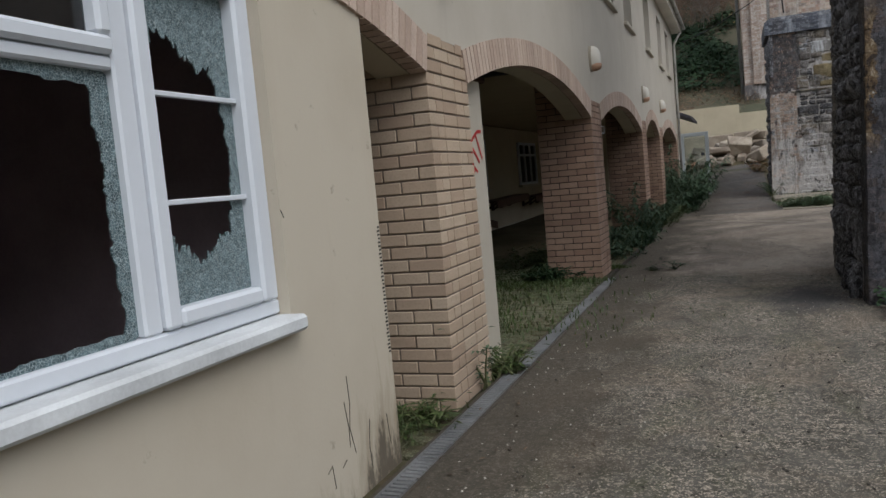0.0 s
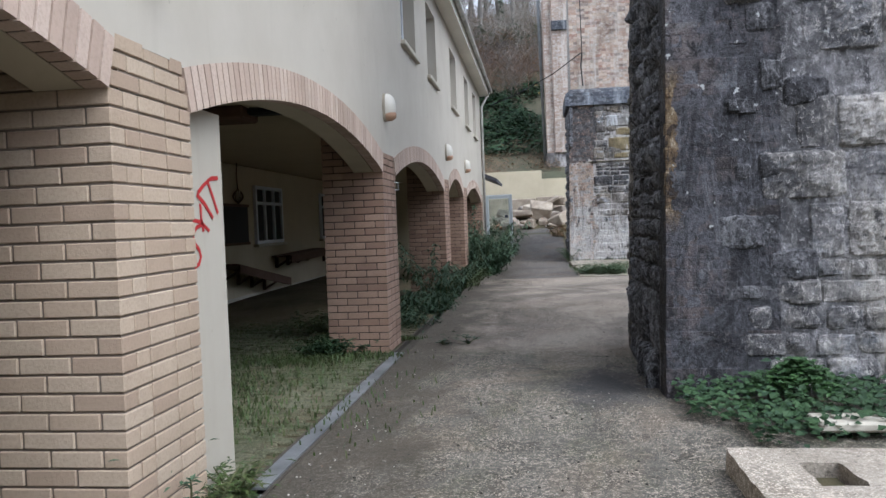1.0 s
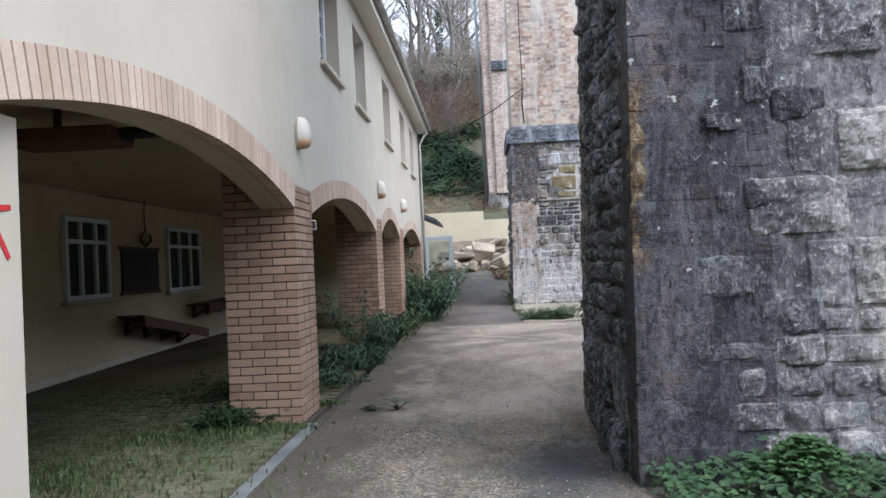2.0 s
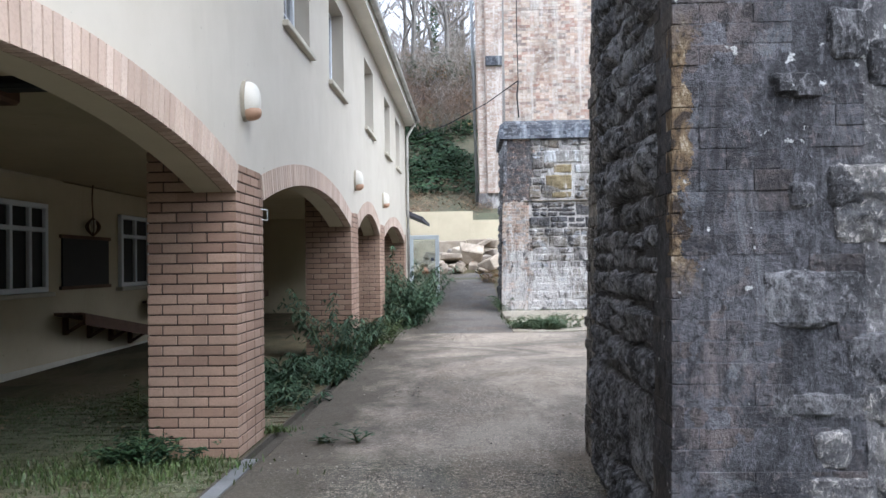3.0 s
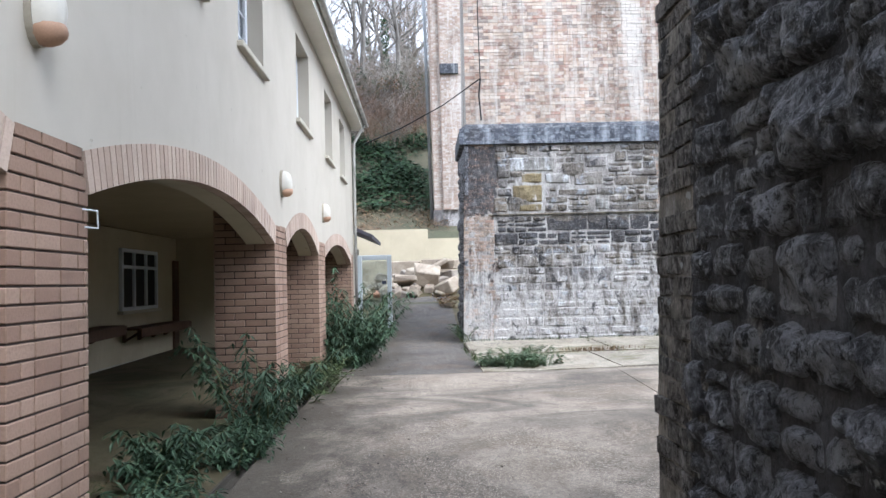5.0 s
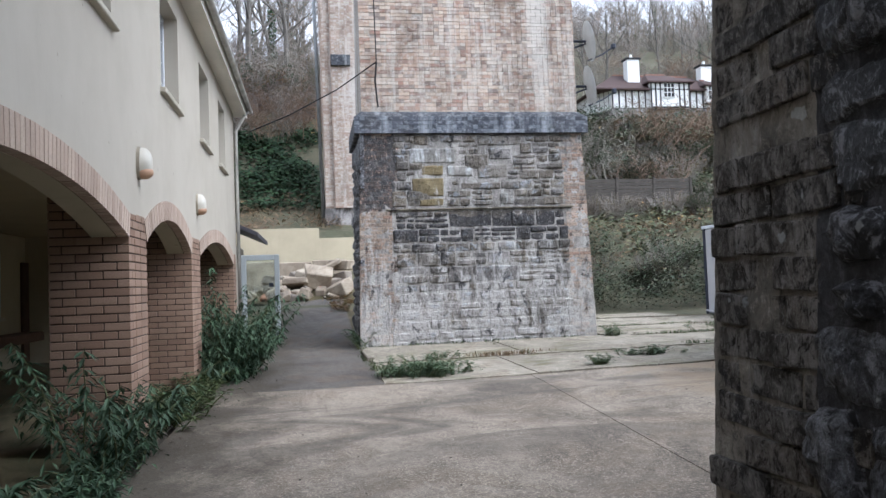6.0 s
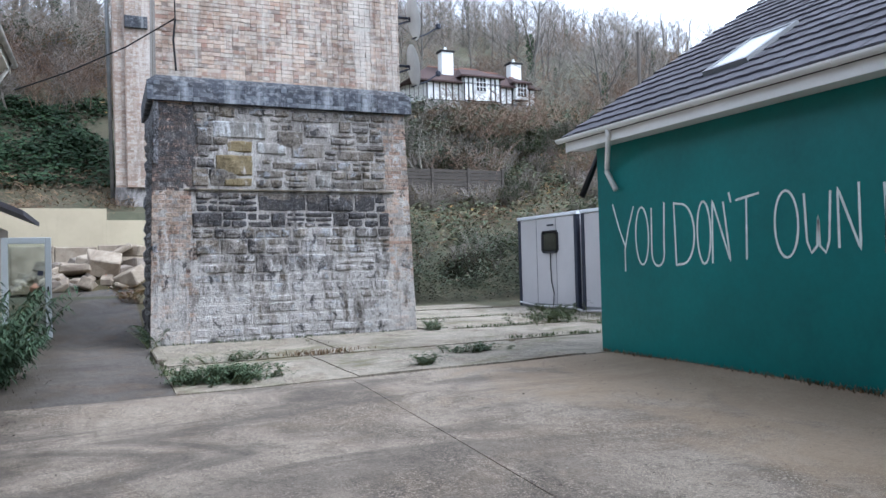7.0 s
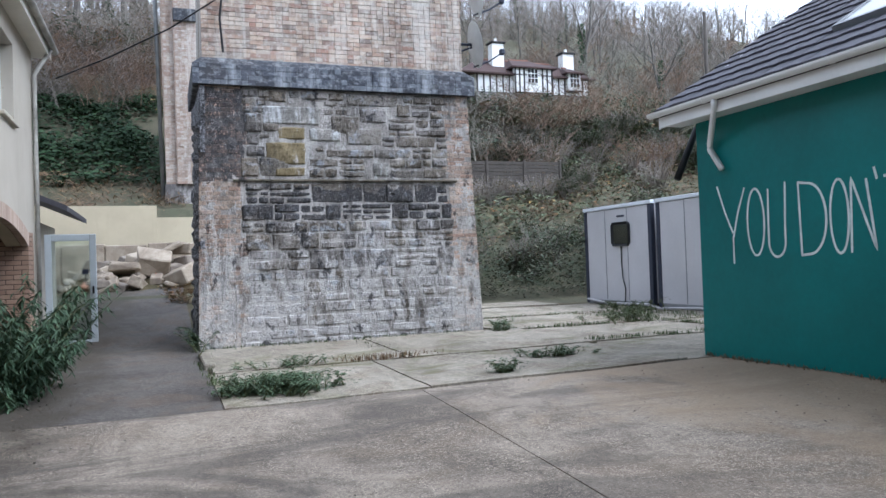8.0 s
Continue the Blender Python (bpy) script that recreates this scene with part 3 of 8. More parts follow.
def land():
    xs = [-1500, -700, -350, -200] + [-130 + 5 * i for i in range(22)] + [-22 + 1.5 * i for i in range(60)] + [70 + 6 * i for i in range(22)] + [240, 350, 700, 1500]
    ys = [-1500, -600, -250, -100, -50, -20, 0, 20, 28] + [30 + 0.8 * i for i in range(45)] + [67 + 3 * i for i in range(30)] + [160, 175, 190, 220, 260, 400, 800, 1500]
    m = Mesh()
    m.v = [(x, y, hill_z(x, y) - 0.03) for y in ys for x in xs]
    n = len(xs)
    m.f = [(j * n + i, j * n + i + 1, (j + 1) * n + i + 1, (j + 1) * n + i) for j in range(len(ys) - 1) for i in range(n - 1)]
    setting("ground", m, HILL, "bare brown earth and leaf litter on the wooded hillside", "ground", True)


def sheet(x0, x1, y0, y1, step, lift=0.0, rough=0.006, depth=0.1):
    """A ground slab that follows the yard's slope, with an edge all round."""
    nx, ny = max(1, round((x1 - x0) / step)), max(1, round((y1 - y0) / step))
    m = Mesh()
    for j in range(ny + 1):
        for i in range(nx + 1):
            x, y = x0 + (x1 - x0) * i / nx, y0 + (y1 - y0) * j / ny
            m.v.append((x, y, yard_z(x, y) + lift + rough * noise.noise((x * 0.9, y * 0.9, 1))))
    w = nx + 1
    m.f = [(j * w + i, j * w + i + 1, (j + 1) * w + i + 1, (j + 1) * w + i) for j in range(ny) for i in range(nx)]
    rim = [i for i in range(nx)] + [j * w + nx for j in range(ny)] + [ny * w + i for i in range(nx, 0, -1)] + [j * w for j in range(ny, 0, -1)]
    k = len(m.v)
    n = len(rim)
    m.v += [m.v[i] for i in rim] + [(m.v[i][0], m.v[i][1], m.v[i][2] - depth) for i in rim]
    m.f += [(k + i, k + n + i, k + n + (i + 1) % n, k + (i + 1) % n) for i in range(n)]
    return m


land()
def pour(x0, x1, seam0, seam1, step=0.35):
    """A bay of the yard between two slightly slanting joints."""
    m = sheet(x0, x1, -14, 17.6, step)
    m.v = [(x + (seam0 * (x1 - x) + seam1 * (x - x0)) / (x1 - x0) * (17.6 - y), y, z) for x, y, z in m.v]
    return m


setting("yard", pour(-1.36, 2.87, 0.0, -0.05), YARD, "worn grey-brown concrete yard with dark stains", "yard", True)
setting("yard", pour(2.88, 24, -0.05, 0.0), YARD, "worn grey-brown concrete yard beyond a long joint", "yard", True)
setting("path", sheet(-1.36, 0.897, 17.605, 34, 0.3), ASPHALT, "dark patched asphalt path rising towards the rubble", "path", True)
setting("paving", sheet(-6.2, -1.52, -14, 30, 0.5, -0.03), EARTH, "mossy soil under the arcade paving", "ground", True)


# ---- arcaded building ----
ARCHES = [(-0.47, 4.0), (4.69, 9.21), (9.93, 14.57), (15.28, 18.05), (18.82, 23.4)]
WINDOWS = [(10.72, 11.86), (13.02, 14.1), (16.2, 17.32), (19.12, 20.16), (21.42, 22.42)]
WALL_TOP, END, START, DEEP = 5.15, 24.1, -9.0, 0.665
building = thing("building", (-4, 10, 0), "cream-rendered two-storey building over a brick arcade, derelict", "building")


def arc(a, y, extra=0.0):
    """Height of an arch's underside at y; extra: of a ring that much outside it."""
    half = (a[1] - a[0]) / 2
    r = (half * half + RISE * RISE) / (2 * RISE)
    d = y - (a[0] + a[1]) / 2
    return SPRING + RISE - r + math.sqrt(max(0, (r + extra) ** 2 - d * d))


def arch_angle(a):
    half = (a[1] - a[0]) / 2
    r = (half * half + RISE * RISE) / (2 * RISE)
    return r, math.asin(half / r)


def wall_bottom(y):
    """Lower edge of the render: over the arch rings, and over the brick between them."""
    low = 0.0
    for a in ARCHES:
        r, w = arch_angle(a)
        out = math.sin(w) * (r + RING)
        mid = (a[0] + a[1]) / 2
        if abs(y - mid) <= out:
            low = max(low, arc(a, y, RING))
    if low == 0.0:
        low = SPRING + 0.215 if y < 23.9 and y > -0.7 else -0.05
    return low


def front_wall():
    m = Mesh()
    ys = {START, END, 23.9, -0.7}
    for a in ARCHES:
        r, w = arch_angle(a)
        out, mid = math.sin(w) * (r + RING), (a[0] + a[1]) / 2
        for i in range(25):
            ys.add(round(mid - out + 2 * out * i / 24, 4))
        ys |= {round(mid - out - 0.001, 4), round(mid + out + 0.001, 4)}
    for w in WINDOWS:
        ys |= set(w)
    ys = sorted(ys)
    for a, b in zip(ys, ys[1:]):
        e = min(0.0004, (b - a) / 4)
        za, zb = wall_bottom(a + e), wall_bottom(b - e)
        spans = [(za, zb, WALL_TOP)]
        if any(w[0] - 1e-6 <= a and b <= w[1] + 1e-6 for w in WINDOWS):
            spans = [(za, zb, 3.6), (4.81, 4.81, WALL_TOP)]
        for z0, z1, top in spans:
            m.hexa([(F - 0.3, a, z0), (F, a, z0), (F, b, z1), (F - 0.3, b, z1), (F - 0.3, a, top), (F, a, top), (F, b, top), (F - 0.3, b, top)])
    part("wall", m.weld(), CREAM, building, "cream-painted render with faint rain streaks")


def soffits():
    """The deep undersides of the arches behind the brick rings."""
    for a in ARCHES:
        m = Mesh()
        for i in range(24):
            y0, y1 = a[0] + (a[1] - a[0]) * i / 24, a[0] + (a[1] - a[0]) * (i + 1) / 24
            z0, z1 = arc(a, y0) + 0.004, arc(a, y1) + 0.004
            xa, xb = F - 0.31, F - 0.106
            m.hexa([(xa, y0, z0), (xb, y0, z0), (xb, y1, z1), (xa, y1, z1), (xa, y0, 2.62), (xb, y0, 2.62), (xb, y1, 2.62), (xa, y1, 2.62)])
        part("arch_soffit", m.weld(), SOFFIT, building, "grimy painted underside of an arch")


BRICKS = {}


def brick_mesh(key, dims, material, chamfer=0.004):
    """A shared chamfered brick, centred, of the given size."""
    k = (key, tuple(round(d, 3) for d in dims))
    if k not in BRICKS:
        x, y, z = (d / 2 for d in dims)
        me = Mesh().soft_box(-x, -y, -z, x, y, z, chamfer).done(key)
        me.materials.append(material)
        BRICKS[k] = me
    return BRICKS[k]


def course(width, odd, joint=0.01, full=0.215, half=0.1025):
    """Brick lengths along a course, as start and end."""
    out, p = [], 0.0
    first = half if odd else full
    while p < width - 0.03:
        n = first if not out else full
        n = min(n, width - p)
        if width - p - n < 0.05:
            n = width - p
        out.append((p, p + n))
        p += n + joint
    return out


def brick_pier(y0, y1, top=SPRING):
    pier = thing("brick_pier", (F - DEEP / 2, (y0 + y1) / 2, 0), "", "")
    pier.parent = building
    pier.location = pier.location - world_at(building)
    pier["label"] = "buff brick pier with dark recessed joints"
    clay = BRICK if y0 < 5 else BRICK_RED
    core = Mesh().box(F - DEEP + 0.01, y0 + 0.01, -0.1, F - 0.008, y1 - 0.01, top + 0.01).box(F - 0.2, y0 + 0.08, top, F - 0.008, y1 - 0.08, top + 0.2).box(F - DEEP + 0.01, y0 + 0.01, top, F - 0.325, y1 - 0.01, 2.61)
    part("mortar", core, MORTAR if y0 < 5 else MORTAR_RED, pier)
    z, i = -0.02, 0
    while z < SPRING + 0.2:
        odd = i % 2
        low = z + 0.06 < SPRING
        both = y0 < 10
        a, b = y0, y1
        if odd and low:
            a, b = y0 + 0.11, y1 - (0.11 if both else 0)
        if z + 0.03 > SPRING:
            s = (z + 0.04 - SPRING) * 0.29
            a, b = y0 + s, y1 - s
        for p, q in course(b - a, odd):
            me = brick_mesh("brick_" + clay.name, (0.1, q - p, 0.065), clay)
            ob = part("brick", me, None, pier, at=(F - 0.05 + random.uniform(-0.0015, 0.0015), a + (p + q) / 2, z + 0.0325))
        if low:
            from_x = F if odd else F - 0.11
            for side, yy in ((0, y0), (1, y1)):
                if side and not both:
                    continue
                for p, q in course(DEEP - (F - from_x), 0):
                    me = brick_mesh("brick_" + clay.name, (q - p, 0.1, 0.065), clay)
                    part("brick", me, None, pier, at=(from_x - (p + q) / 2, yy + (0.05 if side == 0 else -0.05) + random.uniform(-0.0015, 0.0015), z + 0.0325))
        z += 0.075
        i += 1
    z = 0.0
    for k in range(34):
        z = -0.02 + 0.075 * k
        if z + 0.06 < SPRING or z + 0.065 > 2.61:
            continue
        for side, yy in ((0, y0), (1, y1)):
            if side and y0 >= 10:
                continue
            for p, q in course(DEEP - 0.32, k % 2):
                me = brick_mesh("brick_" + clay.name, (q - p, 0.1, 0.065), clay)
                part("brick", me, None, pier, at=(F - 0.32 - (p + q) / 2, yy + (0.05 if side == 0 else -0.05), z + 0.0325))
    return pier


def arch_ring(a):
    r, w = arch_angle(a)
    mid, cz = (a[0] + a[1]) / 2, SPRING + RISE - r
    ring = thing("arch_ring", (F, mid, SPRING), "", "")
    ring.parent = building
    ring.location = ring.location - world_at(building)
    ring["label"] = "segmental arch of buff bricks on edge"
    n = round(2 * w * (r + RING / 2) / 0.076)
    step = 2 * w / n
    t0, t1 = r * step - 0.012, (r + RING) * step - 0.014
    me = Mesh().hexa([(-0.1, -t0 / 2, 0), (0, -t0 / 2, 0), (0, t0 / 2, 0), (-0.1, t0 / 2, 0), (-0.1, -t1 / 2, RING), (0, -t1 / 2, RING), (0, t1 / 2, RING), (-0.1, t1 / 2, RING)]).done("voussoir")
    me.materials.append(VOUSSOIR)
    for i in range(n):
        t = -w + step * (i + 0.5)
        y = mid + math.sin(t) * r
        if y < 2.6:
            continue
        ob = part("voussoir", me, None, ring, at=(F + 0.006 + random.uniform(-0.001, 0.001), y, cz + math.cos(t) * r))
        ob.rotation_euler = (-t, 0, 0)
    m = Mesh()
    for i in range(30):
        ta, tb = -w + 2 * w * i / 30, -w + 2 * w * (i + 1) / 30
        p = []
        for rr in (r + 0.004, r + RING - 0.004):
            for x, t in ((F - 0.1, ta), (F - 0.03, ta), (F - 0.03, tb), (F - 0.1, tb)):
                p.append((x, mid + math.sin(t) * rr, cz + math.cos(t) * rr))
        m.hexa(p)
    part("mortar", m, MORTAR_RING, ring)


def eaves():
    part("soffit_board", Mesh().box(F - 0.3, START, WALL_TOP, F + 0.24, END + 0.36, WALL_TOP + 0.03), EAVES, building, "dirty white soffit board")
    part("fascia", Mesh().box(F + 0.24, START, WALL_TOP - 0.03, F + 0.265, END + 0.36, WALL_TOP + 0.17), EAVES, building, "dirty white fascia board")
    g = Mesh()
    n = 9
    cx, cz, r = F + 0.325, WALL_TOP + 0.13, 0.058
    for i in range(n - 1):
        a0, a1 = math.pi + math.pi * i / (n - 1), math.pi + math.pi * (i + 1) / (n - 1)
        p = []
        for rr in (r, r - 0.006):
            for t in (a0, a1):
                p.append((cx + math.cos(t) * rr, cz + math.sin(t) * rr))
        (ax, az), (bx, bz), (ex, ez), (fx, fz) = p
        g.add([(ax, START, az), (bx, START, bz), (fx, START, fz), (ex, START, ez), (ax, END + 0.38, az), (bx, END + 0.38, bz), (fx, END + 0.38, fz), (ex, END + 0.38, ez)],
              [(0, 1, 2, 3), (7, 6, 5, 4), (0, 4, 5, 1), (3, 2, 6, 7)])
    part("gutter", g.weld(), GUTTER_OLD, building, "grimy grey half-round gutter")
    roof = Mesh()
    xe, xr, ze = F + 0.3, -6.2, WALL_TOP + 0.16
    zr = ze + (xe - xr) * 0.6
    for sgn, x0, x1 in ((1, xe, xr), (-1, xr - (xe - xr), xr)):
        roof.hexa([(min(x0, x1), START, ze if x0 < x1 else zr), (max(x0, x1), START, zr if x0 < x1 else ze), (max(x0, x1), END + 0.4, zr if x0 < x1 else ze), (min(x0, x1), END + 0.4, ze if x0 < x1 else zr),
                   (min(x0, x1), START, (ze if x0 < x1 else zr) + 0.07), (max(x0, x1), START, (zr if x0 < x1 else ze) + 0.07), (max(x0, x1), END + 0.4, (zr if x0 < x1 else ze) + 0.07), (min(x0, x1), END + 0.4, (ze if x0 < x1 else zr) + 0.07)])
    part("roof", roof, ENGINEERING, building, "dark slate roof")
    m = Mesh().tube([(F + 0.3, END + 0.05, WALL_TOP + 0.08), (F + 0.12, END - 0.02, WALL_TOP - 0.25), (F + 0.06, END - 0.12, WALL_TOP - 0.4), (F + 0.06, END - 0.12, 0.1)], 0.035, n=10)
    part("downpipe", m, GUTTER_OLD, building, "grimy cream downpipe", smooth=True)


front_wall()
soffits()
eaves()
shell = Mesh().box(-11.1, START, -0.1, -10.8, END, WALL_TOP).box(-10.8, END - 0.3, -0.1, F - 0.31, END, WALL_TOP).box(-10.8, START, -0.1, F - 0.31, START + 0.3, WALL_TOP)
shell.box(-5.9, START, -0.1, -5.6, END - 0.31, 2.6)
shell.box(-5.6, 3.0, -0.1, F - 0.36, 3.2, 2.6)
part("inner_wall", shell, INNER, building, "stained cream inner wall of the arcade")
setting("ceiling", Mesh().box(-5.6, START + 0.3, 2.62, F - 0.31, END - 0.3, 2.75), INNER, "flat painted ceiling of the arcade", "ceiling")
for ends in [(4.0, 4.69), (9.21, 9.93), (14.57, 15.28), (18.05, 18.82), (23.4, 23.9)]:
    brick_pier(*ends)
for a in ARCHES:
    arch_ring(a)
# Cream mixed darker here, to stand for the shade under the arch.
part("stub_wall", Mesh().box(F - 0.35, 4.692, -0.05, F - 0.11, 5.28, 1.99), render_mat("cream_render_shaded", (0.42, 0.385, 0.32), (0.3, 0.26, 0.2)), building, "cream stub wall beside the brick pier")


# ---- viaduct piers ----
PALE, SOOTY = 0, 1


def rock(w, h, bulge, fine=0.04, seed=0.0, ou=0.0, oz=0.0, deep=0.1, rugged=1.0):
    """A rock-faced block: a few split planes meeting at ridges, dressed back to its joints. Local axes: u, n (outwards), z; ou, oz: its place on the face."""
    rnd = random.Random(round(seed * 1000))
    nu, nz = max(3, round(w / fine)), max(3, round(h / fine))
    m = Mesh()
    planes = []
    for k in range(7):
        t, g = rnd.uniform(0, 2 * math.pi), rnd.uniform(0.4, 1.9)
        planes.append((rnd.uniform(0.6, 1.3), math.cos(t) * g, math.sin(t) * g))
    planes.append((rnd.uniform(0.75, 1.1), rnd.uniform(-0.3, 0.3), rnd.uniform(0.2, 0.9)))
    r = min(0.05, w * 0.3, h * 0.3)
    span = max(h, 0.65 * w)
    for j in range(nz + 1):
        for i in range(nu + 1):
            u, z = w * i / nu, h * j / nz
            p = (ou + u, oz + z, seed)
            warp = 0.013 * noise.noise((p[0] * 9, p[1] * 9, 3.1)) + 0.009 * noise.noise((p[0] * 26, p[1] * 26, 8.0))
            a, b = min(u, w - u) + warp, min(z, h - z) + warp
            d = min(a, b) if a > r or b > r else r - math.hypot(r - a, r - b)
            e = smooth_step(d, -0.003, 0.026)
            x, y = (u - w / 2) / span + 0.09 * noise.noise((p[0] * 6, p[1] * 6, 2)), (z - h / 2) / span + 0.09 * noise.noise((p[0] * 6, p[1] * 6, 9))
            cut = min(c - gx * x - gy * y for c, gx, gy in planes)
            chip = 0.24 * noise.noise((p[0] * 11, p[1] * 12, seed + 4)) + 0.14 * noise.noise((p[0] * 24, p[1] * 26, seed)) + 0.08 * noise.noise((p[0] * 55, p[1] * 55, seed))
            swell = min(1.35, max(0.06, cut + rugged * chip))
            n = -0.024 + e * (0.027 + bulge * swell + rugged * 0.004 * noise.noise((p[0] * 40, p[1] * 40, 1.0)))
            m.v.append((u, n, z))
    k = nu + 1
    m.f = [(j * k + i, (j + 1) * k + i, (j + 1) * k + i + 1, j * k + i + 1) for j in range(nz) for i in range(nu)]
    rim = list(range(nu)) + [j * k + nu for j in range(nz)] + [nz * k + i for i in range(nu, 0, -1)] + [j * k for j in range(nz, 0, -1)]
    b = len(m.v)
    m.v += [(m.v[i][0], -deep, m.v[i][2]) for i in rim]
    m.f += [(rim[i], rim[(i + 1) % len(rim)], b + (i + 1) % len(rim), b + i) for i in range(len(rim))]
    return m


def flip(m):
    m.f = [f[::-1] for f in m.f]
    return m


class Face:
    """One upright face of a pier: an origin at its lower corner, the way along it, the way out of it, and its lean."""

    def __init__(self, origin, along, out, width, lean=0.03):
        self.o, self.a, self.n, self.w, self.lean = Vector(origin), Vector(along), Vector(out), width, lean

    def matrix(self, u, z, lift=0.0):
        at = self.o + self.a * u + Vector((0, 0, z)) + self.n * (lift - self.lean * z)
        return Matrix.Translation(at) @ Matrix(((self.a.x, self.n.x, 0, 0), (self.a.y, self.n.y, 0, 0), (0, 0, 1, 0), (0, 0, 0, 1)))


def rubble_courses(u0, u1, z0, z1, lo, hi, rnd, long=(0.9, 2.4), split=0.35, jag=0.0):
    """Stones of rough courses: some as high as the course, some piled two or three thin."""
    out, z = [], z0
    while z < z1 - 0.02:
        h = rnd.uniform(lo, hi)
        if z1 - z - h < lo * 0.8:
            h = z1 - z
        u = u0 - rnd.uniform(0, 0.1) + jag * rnd.random()
        while u < u1 - 0.03:
            w = max(0.13, h * rnd.uniform(*long))
            if u1 - u - w < 0.14:
                w = u1 - u + rnd.uniform(0, 0.12)
            n = 1
            if rnd.random() < split and h > 0.17:
                n = 2 if h < 0.26 or rnd.random() < 0.7 else 3
            cuts = [0] + sorted((k + rnd.uniform(-0.2, 0.2)) / n for k in range(1, n)) + [1]
            for a, b in zip(cuts, cuts[1:]):
                ww, q = w, (b - a) * h
                if w > q * 2.6 and rnd.random() < 0.6:
                    s = w * rnd.uniform(0.35, 0.65)
                    out += [(u, z + a * h, s, q), (u + s, z + a * h, w - s, q)]
                else:
                    out.append((u, z + a * h, w, q))
            u += w
        z += h
    return out


def stone_field(owner, face, u0, u1, z0, z1, lo, hi, bulge, material, seed, fine=0.04, rugged=1.0, flat=0.35, long=(0.9, 2.4), split=0.35, name="stone", free=(), jag=0.0):
    """Rubble stones of mixed sizes bedded in smeared mortar, each one an object under the pier. flat: share of stones that lie nearly flush; free: rectangles (u, u, z, z) left for other stones."""
    rnd = random.Random(seed)
    base = world_at(owner)
    mirror = face.a.cross(Vector((0, 0, 1))).dot(face.n) < 0
    for u, z, w, h in rubble_courses(u0, u1, z0, z1, lo, hi, rnd, long, split, jag):
        over = max((max(0, min(u + w, q) - max(u, p)) * max(0, min(z + h, r) - max(z, o)) for p, q, o, r in free), default=0)
        bl = bulge * (rnd.uniform(0.08, 0.3) if rnd.random() < flat else rnd.uniform(0.45, 1.15) if rnd.random() < 0.9 else 1.2)
        bl = min(bl, 0.42 * min(w, h))
        w, h, u, z = w + rnd.uniform(-0.01, 0.012), h + rnd.uniform(-0.008, 0.01), u + rnd.uniform(-0.012, 0.008), z + rnd.uniform(-0.01, 0.008)
        seed_here = rnd.uniform(0, 90)
        if over > 0.3 * w * h or jag and min(w, h) < 0.17 and z > 1:
            continue
        me = rock(w, h, bl, fine, seed_here, u, z, 0.1, rugged)
        if mirror:
            flip(me)
        ob = part(name, me, material, owner, local=True)
        ob.matrix_basis = Matrix.Translation(-base) @ face.matrix(u + face.lean * z * (1 - 2 * u / face.w), z, 0.0)


def mortar_skin(owner, face, u0, u1, z0, z1, material, fine=0.05, lift=0.0, rough=0.008, label="crumbling lime-stained mortar"):
    """The mortar between the stones: a lumpy sheet with a closed back."""
    base = world_at(owner)
    mirror = face.a.cross(Vector((0, 0, 1))).dot(face.n) < 0
    m = Mesh()
    nu, nz = round((u1 - u0) / fine), round((z1 - z0) / fine)
    for j in range(nz + 1):
        for i in range(nu + 1):
            z = z0 + (z1 - z0) * j / nz
            u = u0 + (u1 - u0) * i / nu + face.lean * z * (1 - 2 * (u0 + (u1 - u0) * i / nu) / face.w)
            n = lift + rough * (noise.noise((u * 6, z * 6, 2.2)) + 0.7 * noise.noise((u * 19, z * 19, 5.0)))
            m.v.append((u, n - face.lean * z, z))
    k = nu + 1
    m.f = [(j * k + i, (j + 1) * k + i, (j + 1) * k + i + 1, j * k + i + 1) for j in range(nz) for i in range(nu)]
    if mirror:
        flip(m)
    ob = part("mortar", m, material, owner, label, local=True, smooth=True)
    ob.matrix_basis = Matrix.Translation(-base) @ face.matrix(0, 0, 0)
    return ob


def quoin_bricks(owner, face, u0, u1, z0, z1, material, seed, tooth=0.12, inner=1, h=0.085, lift=0.004, full=0.225, gap=0.009, uneven=0.006, slide=1, ragged=0.0):
    """Flush bricks of a corner strip with a toothed inner edge (inner: 1 at u1, -1 at u0); slide: which way its corner leans."""
    rnd = random.Random(seed)
    base = world_at(owner)
    z, i = z0, 0
    while z < z1 - 0.01:
        a, b = u0, u1
        t = tooth * (1 if (i // 4) % 2 else 0)
        if inner > 0:
            b += t
        else:
            a -= t
        if ragged:
            a += rnd.uniform(0.0, 1.3) * ragged
        for p, q in course(b - a, i % 2, gap, full, full / 2):
            if ragged and rnd.random() < 0.06:
                continue
            me = brick_mesh("brick_" + material.name, (q - p, 0.1, h - gap), material, min(0.004, gap * 0.6))
            ob = part("brick", me, None, owner, local=True)
            ob.matrix_basis = Matrix.Translation(-base) @ face.matrix(a + slide * face.lean * z + (p + q) / 2, z + h / 2, lift - 0.05 + rnd.uniform(-1.2, 0.8) * uneven) @ Matrix.Rotation(ragged * rnd.uniform(-3, 3), 4, "Z") @ Matrix.Rotation(ragged * rnd.uniform(-2, 2), 4, "Y")
        z += h
        i += 1


LEAN = 0.028


